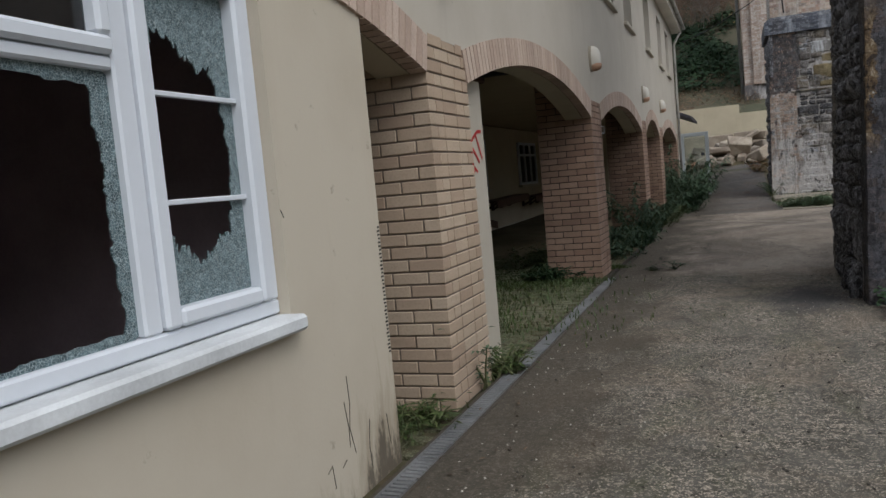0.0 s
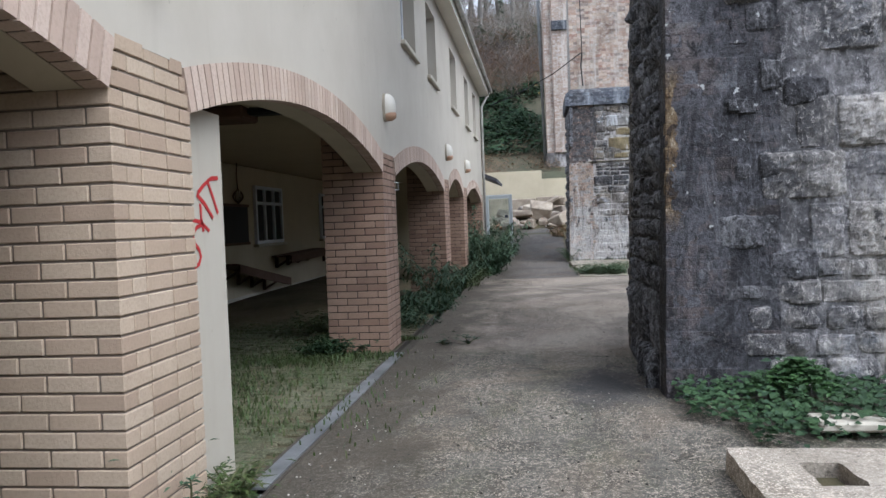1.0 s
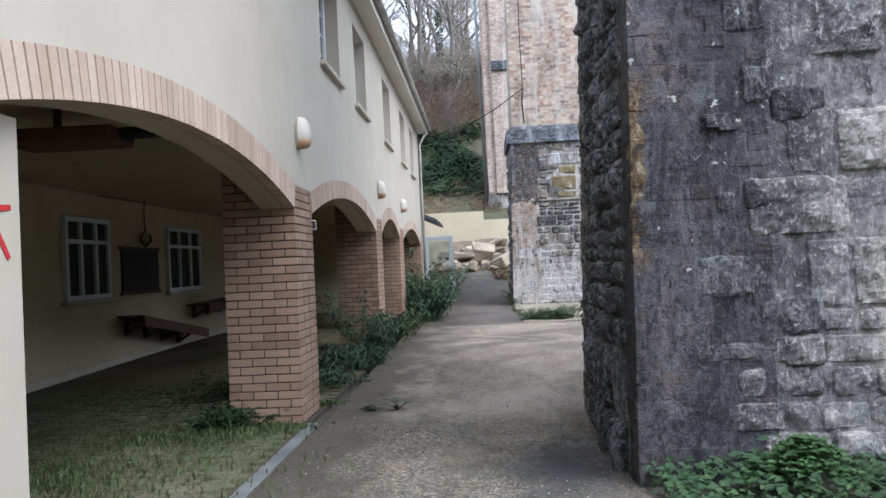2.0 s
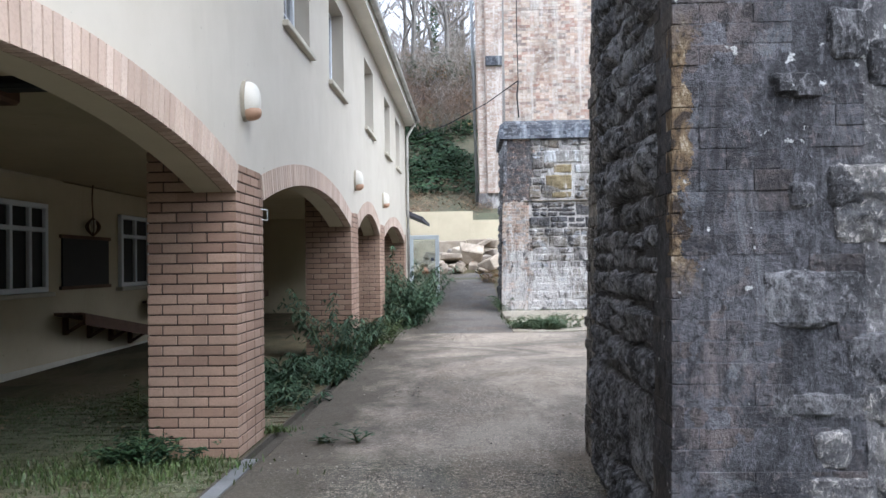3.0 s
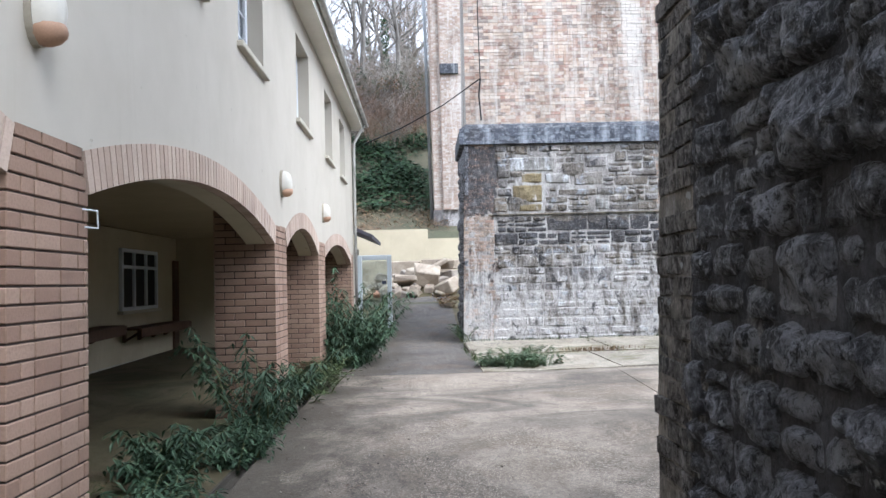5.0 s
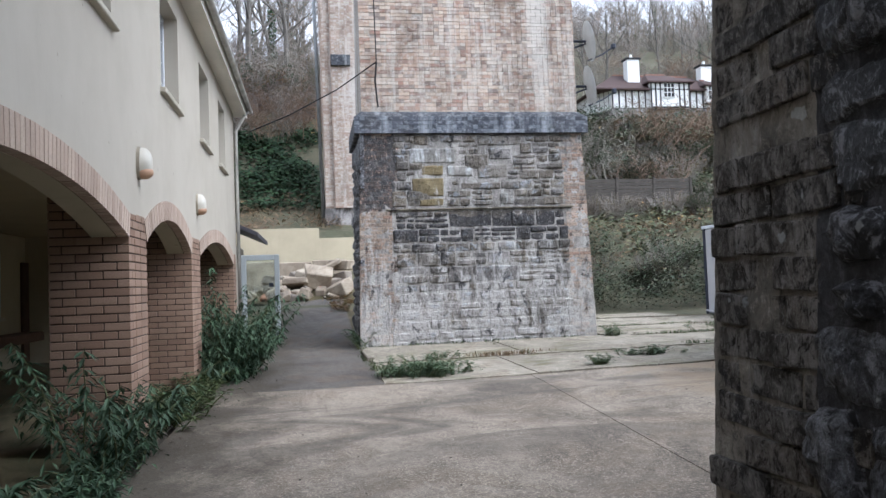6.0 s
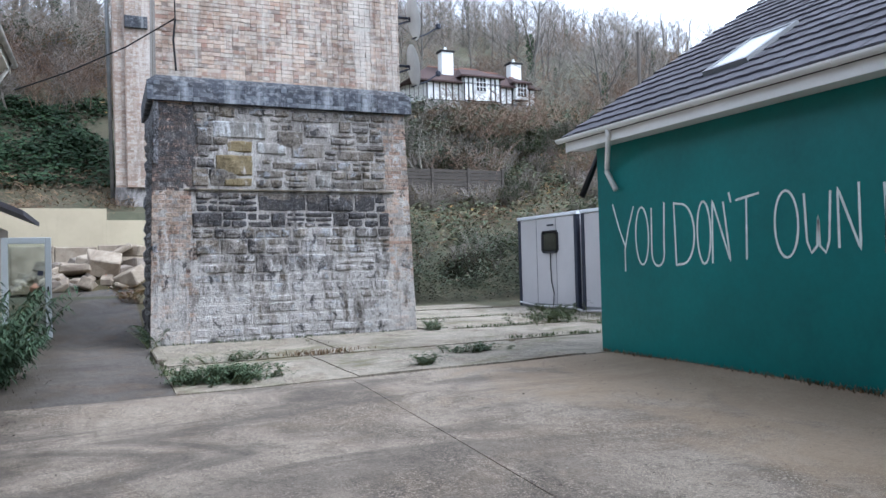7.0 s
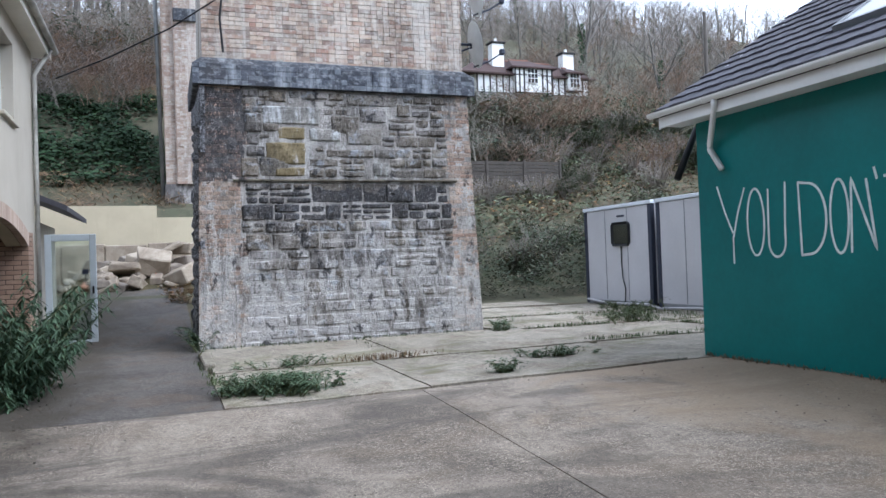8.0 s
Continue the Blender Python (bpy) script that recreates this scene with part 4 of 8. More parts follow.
def shaft_bricks(x0, x1, y, z0, z1, seed, name, owner, step=0.08, material=None, label="weathered buff and red brickwork with pale lime runs"):
    """A brick face that looks to -y, as one joined mesh of separate bricks."""
    rnd = random.Random(seed)
    m = Mesh()
    z, i = z0, 0
    while z < z1 - 0.01:
        p = x0 - (0.11 if i % 2 else 0)
        while p < x1:
            a, b = max(x0, p), min(x1, p + (0.225 if rnd.random() < 0.42 else 0.112))
            p = p + (b - max(x0, p)) if p >= x0 else b
            if b - a > 0.03:
                d = rnd.uniform(-0.008, 0.006) - (0.03 if rnd.random() < 0.015 else 0)
                yy = y - d + LEAN * 0.3 * (z - z0)
                m.box(a + 0.004, yy, z + 0.004, b - 0.004, yy + 0.06, z + step - 0.004)
            p = b
        z += step
        i += 1
    return tagged(part(name, m, material or SHAFT, owner, label), kind="stuff")


def viaduct_pier(x0, x1, y0, y1, base, label, near):
    """A pier: rough stone lower stage with brick quoins, dark cap course, and a tall brick shaft."""
    ob = thing("viaduct_pier", ((x0 + x1) / 2, (y0 + y1) / 2, base), label, "viaduct pier", "viaduct piers")
    mid = 2.78
    core = Mesh()
    core.hexa([(x + sx * (0.02 + LEAN * z), y + sy * (0.02 + LEAN * z), base + z) for z in (-0.3, 4.4) for x, y, sx, sy in ((x0, y0, 1, 1), (x1, y0, -1, 1), (x1, y1, -1, -1), (x0, y1, 1, -1))])
    part("core", core, MORTAR_DARK if near else MORTAR_OLD, ob, "crumbling lime-stained mortar")
    front = Face((x0, y0, base), (1, 0, 0), (0, -1, 0), x1 - x0, LEAN)
    side = Face((x0, y1, base), (0, -1, 0), (-1, 0, 0), y1 - y0, LEAN)
    w, d = x1 - x0, y1 - y0
    if near:
        big = dict(h=0.09, full=0.225, gap=0.0035, lift=0.006, uneven=0.005)
        quoin_bricks(ob, front, -0.003, 0.5, -0.05, 4.4, QUOIN_DARK, 1, 0.3, **big)
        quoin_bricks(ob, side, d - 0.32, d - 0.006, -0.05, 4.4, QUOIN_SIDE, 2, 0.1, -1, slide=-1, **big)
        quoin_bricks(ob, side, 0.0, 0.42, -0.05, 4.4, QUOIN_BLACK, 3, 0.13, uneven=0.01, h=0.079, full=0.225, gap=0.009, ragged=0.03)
        mortar_skin(ob, front, 0.03, 0.8, -0.05, 4.3, MORTAR_DARK, 0.02, 0.004, 0.007)
        mortar_skin(ob, front, 0.8, w - 0.1, -0.05, 4.3, MORTAR_GREY, 0.02, 0.003, 0.017)
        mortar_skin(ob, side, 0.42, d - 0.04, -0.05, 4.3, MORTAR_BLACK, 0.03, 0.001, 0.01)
        mortar_skin(ob, side, 0.0, 0.42, -0.05, 4.3, MORTAR_LIGHT, 0.025, -0.006, 0.006)
        lumps = [(0.4, 0.85, 1.07, 1.33, 0.075), (0.46, 0.7, 2.04, 2.17, 0.05), (0.68, 0.86, 1.57, 1.77, 0.05), (0.87, 1.2, 2.08, 2.31, 0.07), (0.71, 0.9, 2.2, 2.45, 0.06), (0.4, 0.85, 0.69, 0.82, 0.045), (0.74, 1.1, 0.84, 1.07, 0.06), (0.52, 0.66, 1.56, 1.71, 0.035), (0.62, 0.84, 2.62, 2.86, 0.06), (0.5, 0.76, 3.0, 3.2, 0.05)]
        for i, (p, q, o, t, out) in enumerate(lumps):
            st = part("stone", flip(rock(q - p, t - o, 0.6 * out, 0.018, 7.7 + i, p, o, 0.1, 1.25)) if front.a.cross(Vector((0, 0, 1))).dot(front.n) < 0 else rock(q - p, t - o, 0.6 * out, 0.018, 7.7 + i, p, o, 0.1, 1.25), STONE_SOOTY, ob, local=True)
            st.matrix_basis = Matrix.Translation(-world_at(ob)) @ front.matrix(p, o, 0.004)
        taken = [q[:4] for q in lumps]
        stone_field(ob, front, 0.5, w - 0.5, -0.05, 1.0, 0.14, 0.19, 0.055, STONE_FRONT, 11, 0.024, 1.0, 0.25, (1.2, 3.2), 0.0, free=taken, jag=0.4)
        stone_field(ob, front, 0.5, w - 0.5, 1.0, 3.9, 0.24, 0.42, 0.1, STONE_FRONT, 15, 0.022, 1.25, 0.3, (0.6, 1.7), 0.4, free=taken, jag=0.25)
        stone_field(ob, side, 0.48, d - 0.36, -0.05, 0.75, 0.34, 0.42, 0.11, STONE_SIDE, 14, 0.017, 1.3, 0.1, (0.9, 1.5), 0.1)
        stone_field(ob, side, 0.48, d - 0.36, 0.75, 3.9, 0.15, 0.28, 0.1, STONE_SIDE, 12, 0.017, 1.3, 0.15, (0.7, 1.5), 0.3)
    else:
        quoin_bricks(ob, front, 0.0, 0.66, -0.05, 4.36, QUOIN, 4, 0.15, h=0.078, gap=0.008)
        quoin_bricks(ob, front, w - 0.5, w - 0.02, -0.05, 4.36, QUOIN, 5, 0.12, -1, h=0.078, gap=0.008, slide=-1)
        mortar_skin(ob, front, 0.03, w - 0.03, 1.7, 4.34, MORTAR_OLD, 0.05, 0.0, 0.009)
        mortar_skin(ob, front, 0.03, w - 0.03, -0.05, 1.7, MORTAR_OLD, 0.035, 0.003, 0.012)
        picked = [(1.11, 2.11, 3.73, 4.07, STONE_PALE), (2.57, 3.55, 4.09, 4.34, STONE_B), (1.36, 1.85, 3.47, 3.71, LICHEN), (1.9, 2.48, 3.45, 3.7, STONE_PALE), (1.15, 1.85, 3.04, 3.45, LICHEN),
                  (1.3, 1.84, 2.84, 3.02, LICHEN), (2.18, 3.06, 3.17, 3.34, STONE_B), (2.8, 3.33, 3.8, 4.07, STONE_B), (2.55, 3.22, 3.4, 3.72, STONE_B), (1.15, 1.56, 4.11, 4.34, STONE_B), (3.0, 3.34, 2.84, 3.12, STONE_PALE)]
        free = [q[:4] for q in picked]
        stone_field(ob, front, 0.78, w - 0.56, -0.05, 1.25, 0.14, 0.22, 0.035, STONE_B, 21, 0.035, 1.0, 0.45, (1.2, 3.4), 0.0)
        stone_field(ob, front, 0.78, w - 0.56, 1.25, mid - 0.04, 0.18, 0.36, 0.08, STONE_B, 22, 0.035, 1.0, 0.3, (0.8, 3.0), 0.4)
        stone_field(ob, front, 0.78, w - 0.56, mid + 0.05, 4.34, 0.18, 0.36, 0.075, STONE_B, 23, 0.035, 1.0, 0.25, (0.8, 2.4), 0.4, "stone", free)
        stone_field(ob, side, 0.1, d - 0.1, -0.05, 4.34, 0.2, 0.36, 0.06, STONE_SIDE, 24, 0.08, 1.0, 0.3)
        for i, (p, q, o, t, mat) in enumerate(picked):
            me = rock(q - p, t - o, 0.045, 0.04, 3.3 + i, p, o)
            st = part("stone", flip(me) if front.a.cross(Vector((0, 0, 1))).dot(front.n) < 0 else me, mat, ob, {LICHEN: "yellow lichen-covered stone", STONE_PALE: "stone bleached blue-white"}.get(mat, ""), local=True)
            st.matrix_basis = Matrix.Translation(-world_at(ob)) @ front.matrix(p, o, 0.0)
    y_front = y0 + LEAN * mid
    if not near:
        part("string_course", Mesh().soft_box(x0 + 0.62, y_front - 0.055, base + mid - 0.015, x1 - 0.42, y_front + 0.1, base + mid + 0.022, 0.01), STRING, ob, "projecting weathered string course")
    c = LEAN * 4.4
    cap = Mesh().soft_box(x0 + c - 0.1, y0 + c - 0.1, base + 4.36, x1 - c + 0.1, y1 - c + 0.1, base + 4.72, 0.02)
    cap.hexa([(x0 + c - 0.08, y0 + c - 0.08, base + 4.72), (x1 - c + 0.08, y0 + c - 0.08, base + 4.72), (x1 - c + 0.08, y1 - c + 0.08, base + 4.72), (x0 + c - 0.08, y1 - c + 0.08, base + 4.72),
              (x0 + c + 0.05, y0 + c + 0.05, base + 4.84), (x1 - c - 0.05, y0 + c + 0.05, base + 4.84), (x1 - c - 0.05, y1 - c - 0.05, base + 4.84), (x0 + c + 0.05, y1 - c - 0.05, base + 4.84)])
    part("cap", cap, ENGINEERING, ob, "blue-black engineering brick cap course")
    s = c + 0.06
    tall = Mesh()
    tall.hexa([(x0 + s + 0.01, y0 + s + 0.01, base + 4.8), (x1 - s - 0.01, y0 + s + 0.01, base + 4.8), (x1 - s - 0.01, y1 - s - 0.01, base + 4.8), (x0 + s + 0.01, y1 - s - 0.01, base + 4.8),
               (x0 + s + 0.2, y0 + s + 0.2, base + 22), (x1 - s - 0.2, y0 + s + 0.2, base + 22), (x1 - s - 0.2, y1 - s - 0.2, base + 22), (x0 + s + 0.2, y1 - s - 0.2, base + 22)])
    part("shaft", tall, SHAFT_JOINT, ob, "tall brick shaft streaked with lime")
    return ob, s


pier_near, s = viaduct_pier(0.95, 5.9, 6.92, 9.35, 0.0, "soot-blackened rock-faced stone viaduct pier with brick corners", True)
pier_mid, s = viaduct_pier(0.9, 5.92, 22.95, 25.4, 0.14, "lime-streaked stone and brick viaduct pier with dark cap", False)
shaft_bricks(0.9 + s, 5.92 - s, 22.95 + s, 4.94, 11.5, 5, "brickwork", pier_mid, 0.076)
k = LEAN * 4.4 - 0.108
shaft_bricks(0.9 + k, 5.92 - k, 22.95 + k, 4.5, 4.84, 6, "cap_brickwork", pier_mid, 0.0875, CAP_BRICK, "blue-black engineering bricks with thin lime drips")

far = thing("viaduct_pier", (3, 40, 3.4), "distant pale brick viaduct pier above the bank", "viaduct pier", "viaduct piers")
part("base", Mesh().hexa([(0.55, 39, 3.0), (5.6, 39, 3.0), (5.6, 41.5, 3.0), (0.55, 41.5, 3.0), (0.58, 39.03, 4.6), (5.57, 39.03, 4.6), (5.57, 41.47, 4.6), (0.58, 41.47, 4.6)]), STONE_BJ, far)
part("shaft", Mesh().hexa([(0.62, 39.1, 4.6), (5.5, 39.1, 4.6), (5.5, 41.4, 4.6), (0.62, 41.4, 4.6), (0.45, 39.3, 26), (5.3, 39.3, 26), (5.3, 41.3, 26), (0.45, 41.3, 26)]), SHAFT_FAR, far)
part("pilaster", Mesh().hexa([(1.0, 38.9, 4.6), (5.1, 38.9, 4.6), (5.1, 39.2, 4.6), (1.0, 39.2, 4.6), (0.9, 39.1, 26), (4.9, 39.1, 26), (4.9, 39.35, 26), (0.9, 39.35, 26)]), SHAFT_FAR, far)
shaft_bricks(0.62, 1.02, 39.08, 4.6, 16, 71, "brickwork", far, 0.08, SHAFT_FAR, "pale lime-washed brickwork")
shaft_bricks(1.02, 5.1, 38.88, 4.6, 16, 72, "brickwork", far, 0.08, SHAFT_FAR, "pale pink brickwork with lime runs")
part("drainpipe", Mesh().tube([(0.5, 39.3, 4.0), (0.36, 39.4, 14), (0.3, 39.45, 22)], 0.07, n=8), GREY_METAL, far, "dark drainpipe down the corner", smooth=True)
part("patch", Mesh().soft_box(0.98, 38.8, 10.5, 1.78, 39.0, 10.95, 0.02), ENGINEERING, far, "dark repair patch")


# ---- green outbuilding ----
GREEN = plain("green_masonry_paint", (0.01, 0.167, 0.162), 0.42, 0.3, 2, 0.2)
GX, GY, GTOP = 6.72, 17.85, 3.12
green = thing("green_building", (10, 11, 0.1), "dark green painted outbuilding with a grey tiled roof", "building")
gw = Mesh().box(GX, 4.0, -0.1, GX + 0.25, GY, GTOP).box(GX + 0.25, GY - 0.25, -0.1, 17, GY, GTOP).box(16.8, 4, -0.1, 17, GY - 0.25, GTOP).box(GX + 0.25, 4, -0.1, 16.8, 4.25, GTOP)
part("wall", gw.weld(), GREEN, green, "smooth wall in glossy dark green masonry paint")


# ---- retaining wall, cabins ----
YELLOW = render_mat("yellow_render", (0.54, 0.475, 0.34), (0.34, 0.285, 0.2))
rw = Mesh().box(-9, 36.0, 0.8, 0.27, 36.35, 3.58).box(0.272, 36.0, 0.8, 1.6, 36.35, 3.2)
setting("retaining_wall", rw, YELLOW, "pale yellow rendered retaining wall with a stepped top", "wall")


# ---- ground-floor window in the blocked-up arch ----
GLASS = glass_mat("window_glass", (0.75, 0.8, 0.8), 0.03)
CRAZED = Nodes("crazed_frosted_glass", 0.35)
_v = CRAZED.voronoi(CRAZED.pos(), 115, "DISTANCE_TO_EDGE")
CRAZED.color(CRAZED.mix(CRAZED.ramp(_v, (0.0, 0.6), (0.09, 0.0)), CRAZED.ramp(CRAZED.noise(CRAZED.pos(), 45, 6), (0.36, (0.03, 0.052, 0.06)), (0.64, (0.13, 0.185, 0.2))), (0.6, 0.68, 0.68)))
CRAZED.bump(_v, 0.4, 0.003)
CRAZED = CRAZED.m
WY0, WY1, WZ0, WZ1 = 0.45, 2.42, 0.865, 2.12
infill = Mesh()
ys = sorted({START, -0.47, WY0, WY1, 3.24} | {round(-0.47 + 3.71 * i / 24, 3) for i in range(25)})
for y0, y1 in zip(ys, ys[1:]):
    t0, t1 = [arc(ARCHES[0], y) if y >= -0.47 else 1.915 for y in (y0, y1)]
    hole = y0 >= WY0 - 0.001 and y1 <= WY1 + 0.001
    for a0, a1, b0, b1 in ((-0.05, -0.05, 0.8, 0.8), (WZ1, WZ1, max(WZ1 + 0.01, t0), max(WZ1 + 0.01, t1)) if hole else (0.8, 0.8, t0, t1)):
        infill.hexa([(F - 0.14, y0, a0), (F - 0.012, y0, a0), (F - 0.012, y1, a1), (F - 0.14, y1, a1), (F - 0.14, y0, b0), (F - 0.012, y0, b0), (F - 0.012, y1, b1), (F - 0.14, y1, b1)])
infill.weld()
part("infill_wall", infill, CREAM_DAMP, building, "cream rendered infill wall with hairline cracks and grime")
for name, box in (("back_wall", (-4.2, START + 0.3, -0.05, -4.1, 3.0, 2.6)), ("partition", (-4.1, 2.9, -0.05, F - 0.285, 3.0, 2.6)), ("partition", (-4.1, -1.2, -0.05, F - 0.285, -1.1, 2.6)), ("room_floor", (-4.1, -1.1, -0.05, F - 0.285, 2.9, 0.0))):
    part(name, Mesh().box(*box), ROOM, building, "wall of the unlit room behind the broken window" if name != "room_floor" else "floor of the unlit room behind the broken window")


def broken_pane(y0, y1, z0, z1, x, hole, seed, rag=0.02):
    """A pane with a jagged hole: hole(t) gives for an angle the share of the way from the middle to the rim that is gone."""
    rnd = random.Random(seed)
    m = Mesh()
    n = 260
    cy, cz = (y0 + y1) / 2, (z0 + z1) / 2
    hy, hz = (y1 - y0) / 2, (z1 - z0) / 2
    jag = 0.0
    for i in range(n):
        t = 2 * math.pi * i / n
        c, s = math.cos(t), math.sin(t)
        k = 1 / max(abs(c), abs(s))
        jag = jag * 0.55 + rnd.uniform(-rag, rag)
        h = min(0.985, max(0.05, hole(t) + jag))
        for d in (0.0, 0.006):
            m.v.append((x - d, cy + c * k * hy, cz + s * k * hz))
            m.v.append((x - d, cy + c * k * hy * h, cz + s * k * hz * h))
    for i in range(n):
        a, b = 4 * i, 4 * ((i + 1) % n)
        m.f += [(a, b, b + 1, a + 1), (a + 2, a + 3, b + 3, b + 2), (a + 1, b + 1, b + 3, a + 3)]
    return m


XF = F - 0.055         # window frame plane
win = thing("window", (XF, 1.4, WZ0), "", "")
win.parent = building
win.location = Vector((XF, 1.4, WZ0)) - world_at(building)
win["label"] = "white plastic-framed window with smashed frosted panes"
fr = Mesh()
fr.soft_box(XF - 0.06, WY0, WZ0, XF, WY1, WZ0 + 0.055, 0.008)
fr.soft_box(XF - 0.06, WY0, WZ1 - 0.055, XF, WY1, WZ1, 0.008)
fr.soft_box(XF - 0.06, WY1 - 0.05, WZ0 + 0.055, XF, WY1, WZ1 - 0.055, 0.008)
fr.soft_box(XF - 0.06, WY0, WZ0 + 0.055, XF, WY0 + 0.05, WZ1 - 0.055, 0.008)
fr.soft_box(XF - 0.06, 1.725, WZ0 + 0.055, XF, 1.80, WZ1 - 0.055, 0.008)
fr.soft_box(XF - 0.06, WY0 + 0.05, 1.695, XF, 1.725, 1.735, 0.008)
part("frame", fr, WHITE, win, "white plastic frame")
sash = Mesh()
for y0, y1, z0, z1 in ((1.802, 1.872, WZ0 + 0.06, WZ1 - 0.06), (2.305, 2.368, WZ0 + 0.06, WZ1 - 0.06), (1.872, 2.305, WZ0 + 0.06, WZ0 + 0.118), (1.872, 2.305, WZ1 - 0.118, WZ1 - 0.06)):
    sash.soft_box(XF - 0.05, y0, z0, XF + 0.018, y1, z1, 0.012)
part("sash", sash, WHITE, win, "white plastic casement sash")
sash = Mesh()
for y0, y1, z0, z1 in ((WY0 + 0.052, 1.723, 1.737, 1.79), (WY0 + 0.052, 1.723, WZ1 - 0.1, WZ1 - 0.057), (1.672, 1.723, 1.79, WZ1 - 0.1)):
    sash.soft_box(XF - 0.05, y0, z0, XF + 0.018, y1, z1, 0.012)
part("sash", sash, WHITE, win, "white top-hung fanlight sash")
for z in (1.31, 1.648):
    part("glazing_bar", Mesh().soft_box(XF - 0.03, 1.872, z - 0.009, XF - 0.012, 2.305, z + 0.009, 0.003), WHITE, win)
part("broken_pane", broken_pane(WY0 + 0.05, 1.725, WZ0 + 0.055, 1.695, XF - 0.03, lambda t: 0.93 - 0.015 * math.cos(2 * t) - 0.05 * math.exp(-((t - 0.75) / 0.25) ** 2), 3, 0.012), CRAZED, win, "mostly missing frosted pane with a jagged rim")
part("broken_pane", broken_pane(1.872, 2.305, WZ0 + 0.118, WZ1 - 0.118, XF - 0.036, lambda t: 0.8 + 0.18 * max(0, -math.cos(t)) ** 2 - 0.22 * max(0, math.sin(t)) - 0.06 * max(0, -math.sin(t)) - 0.16 * math.exp(-((t - 5.4) / 0.4) ** 2) - 0.2 * math.exp(-((t - 3.95) / 0.3) ** 2) - 0.14 * math.exp(-((t - 0.9) / 0.4) ** 2), 4, 0.03), CRAZED, win, "frosted pane with a hole smashed through it")
part("fanlight_pane", Mesh().box(XF - 0.036, WY0 + 0.05, 1.79, XF - 0.03, 1.672, WZ1 - 0.1), GLASS, win)
part("sill", Mesh().soft_box(F - 0.13, 0.3, 0.8, F + 0.058, 2.43, 0.86, 0.012), WHITE_OLD, win, "white-painted projecting sill, chipped")


# ---- upper windows ----
def upper_window(y0, y1):
    z0, z1 = 3.66, 4.81
    w = thing("window", (F, (y0 + y1) / 2, z0), "", "")
    w.parent = building
    w.location = Vector((F, (y0 + y1) / 2, z0)) - world_at(building)
    w["label"] = "white-framed casement window set deep in the wall"
    x = F - 0.16
    m = Mesh()
    for a, b, c, d in ((y0, y1, z0, z0 + 0.06), (y0, y1, z1 - 0.06, z1), (y0, y0 + 0.06, z0 + 0.06, z1 - 0.06), (y1 - 0.06, y1, z0 + 0.06, z1 - 0.06), ((y0 + y1) / 2 - 0.04, (y0 + y1) / 2 + 0.04, z0 + 0.06, z1 - 0.06)):
        m.soft_box(x - 0.06, a, c, x, b, d, 0.008)
    part("frame", m, WHITE, w, "white plastic frame")
    half = (y1 - y0) / 2
    for k in (0, 1):
        a, b = y0 + 0.06 + k * (half - 0.02), y0 + half - 0.04 + k * (half - 0.02)
        part("pane", Mesh().box(x - 0.04, a, z0 + 0.06, x - 0.034, b, z1 - 0.06), GLASS, w)
        for i in (1, 2, 3):
            z = z0 + 0.06 + (z1 - z0 - 0.12) * i / 4
            part("glazing_bar", Mesh().box(x - 0.033, a, z - 0.008, x - 0.02, b, z + 0.008), WHITE, w)
        part("glazing_bar", Mesh().box(x - 0.033, (a + b) / 2 - 0.008, z0 + 0.06, x - 0.019, (a + b) / 2 + 0.008, z1 - 0.06), WHITE, w)
    part("sill", Mesh().soft_box(F - 0.16, y0 - 0.06, 3.6, F + 0.06, y1 + 0.06, 3.658, 0.008), CONCRETE_SILL, w, "weathered stone sill")
    part("blind_room", Mesh().box(x - 0.9, y0 - 0.1, z0 - 0.1, x - 0.88, y1 + 0.1, z1 + 0.1), DARK, w, "dim room behind the glass")


for y0, y1 in WINDOWS:
    upper_window(y0, y1)


# ---- bulkhead lamps ----
OPAL = plain("opal_plastic", (0.6, 0.57, 0.5), 0.35, 0.15, 10, 0.02)
OPAL_OLD = plain("yellowed_plastic", (0.36, 0.32, 0.25), 0.5, 0.3, 12, 0.05)
RUST = plain("rusty_stain", (0.42, 0.26, 0.17), 0.6, 0.4, 14, 0.1)


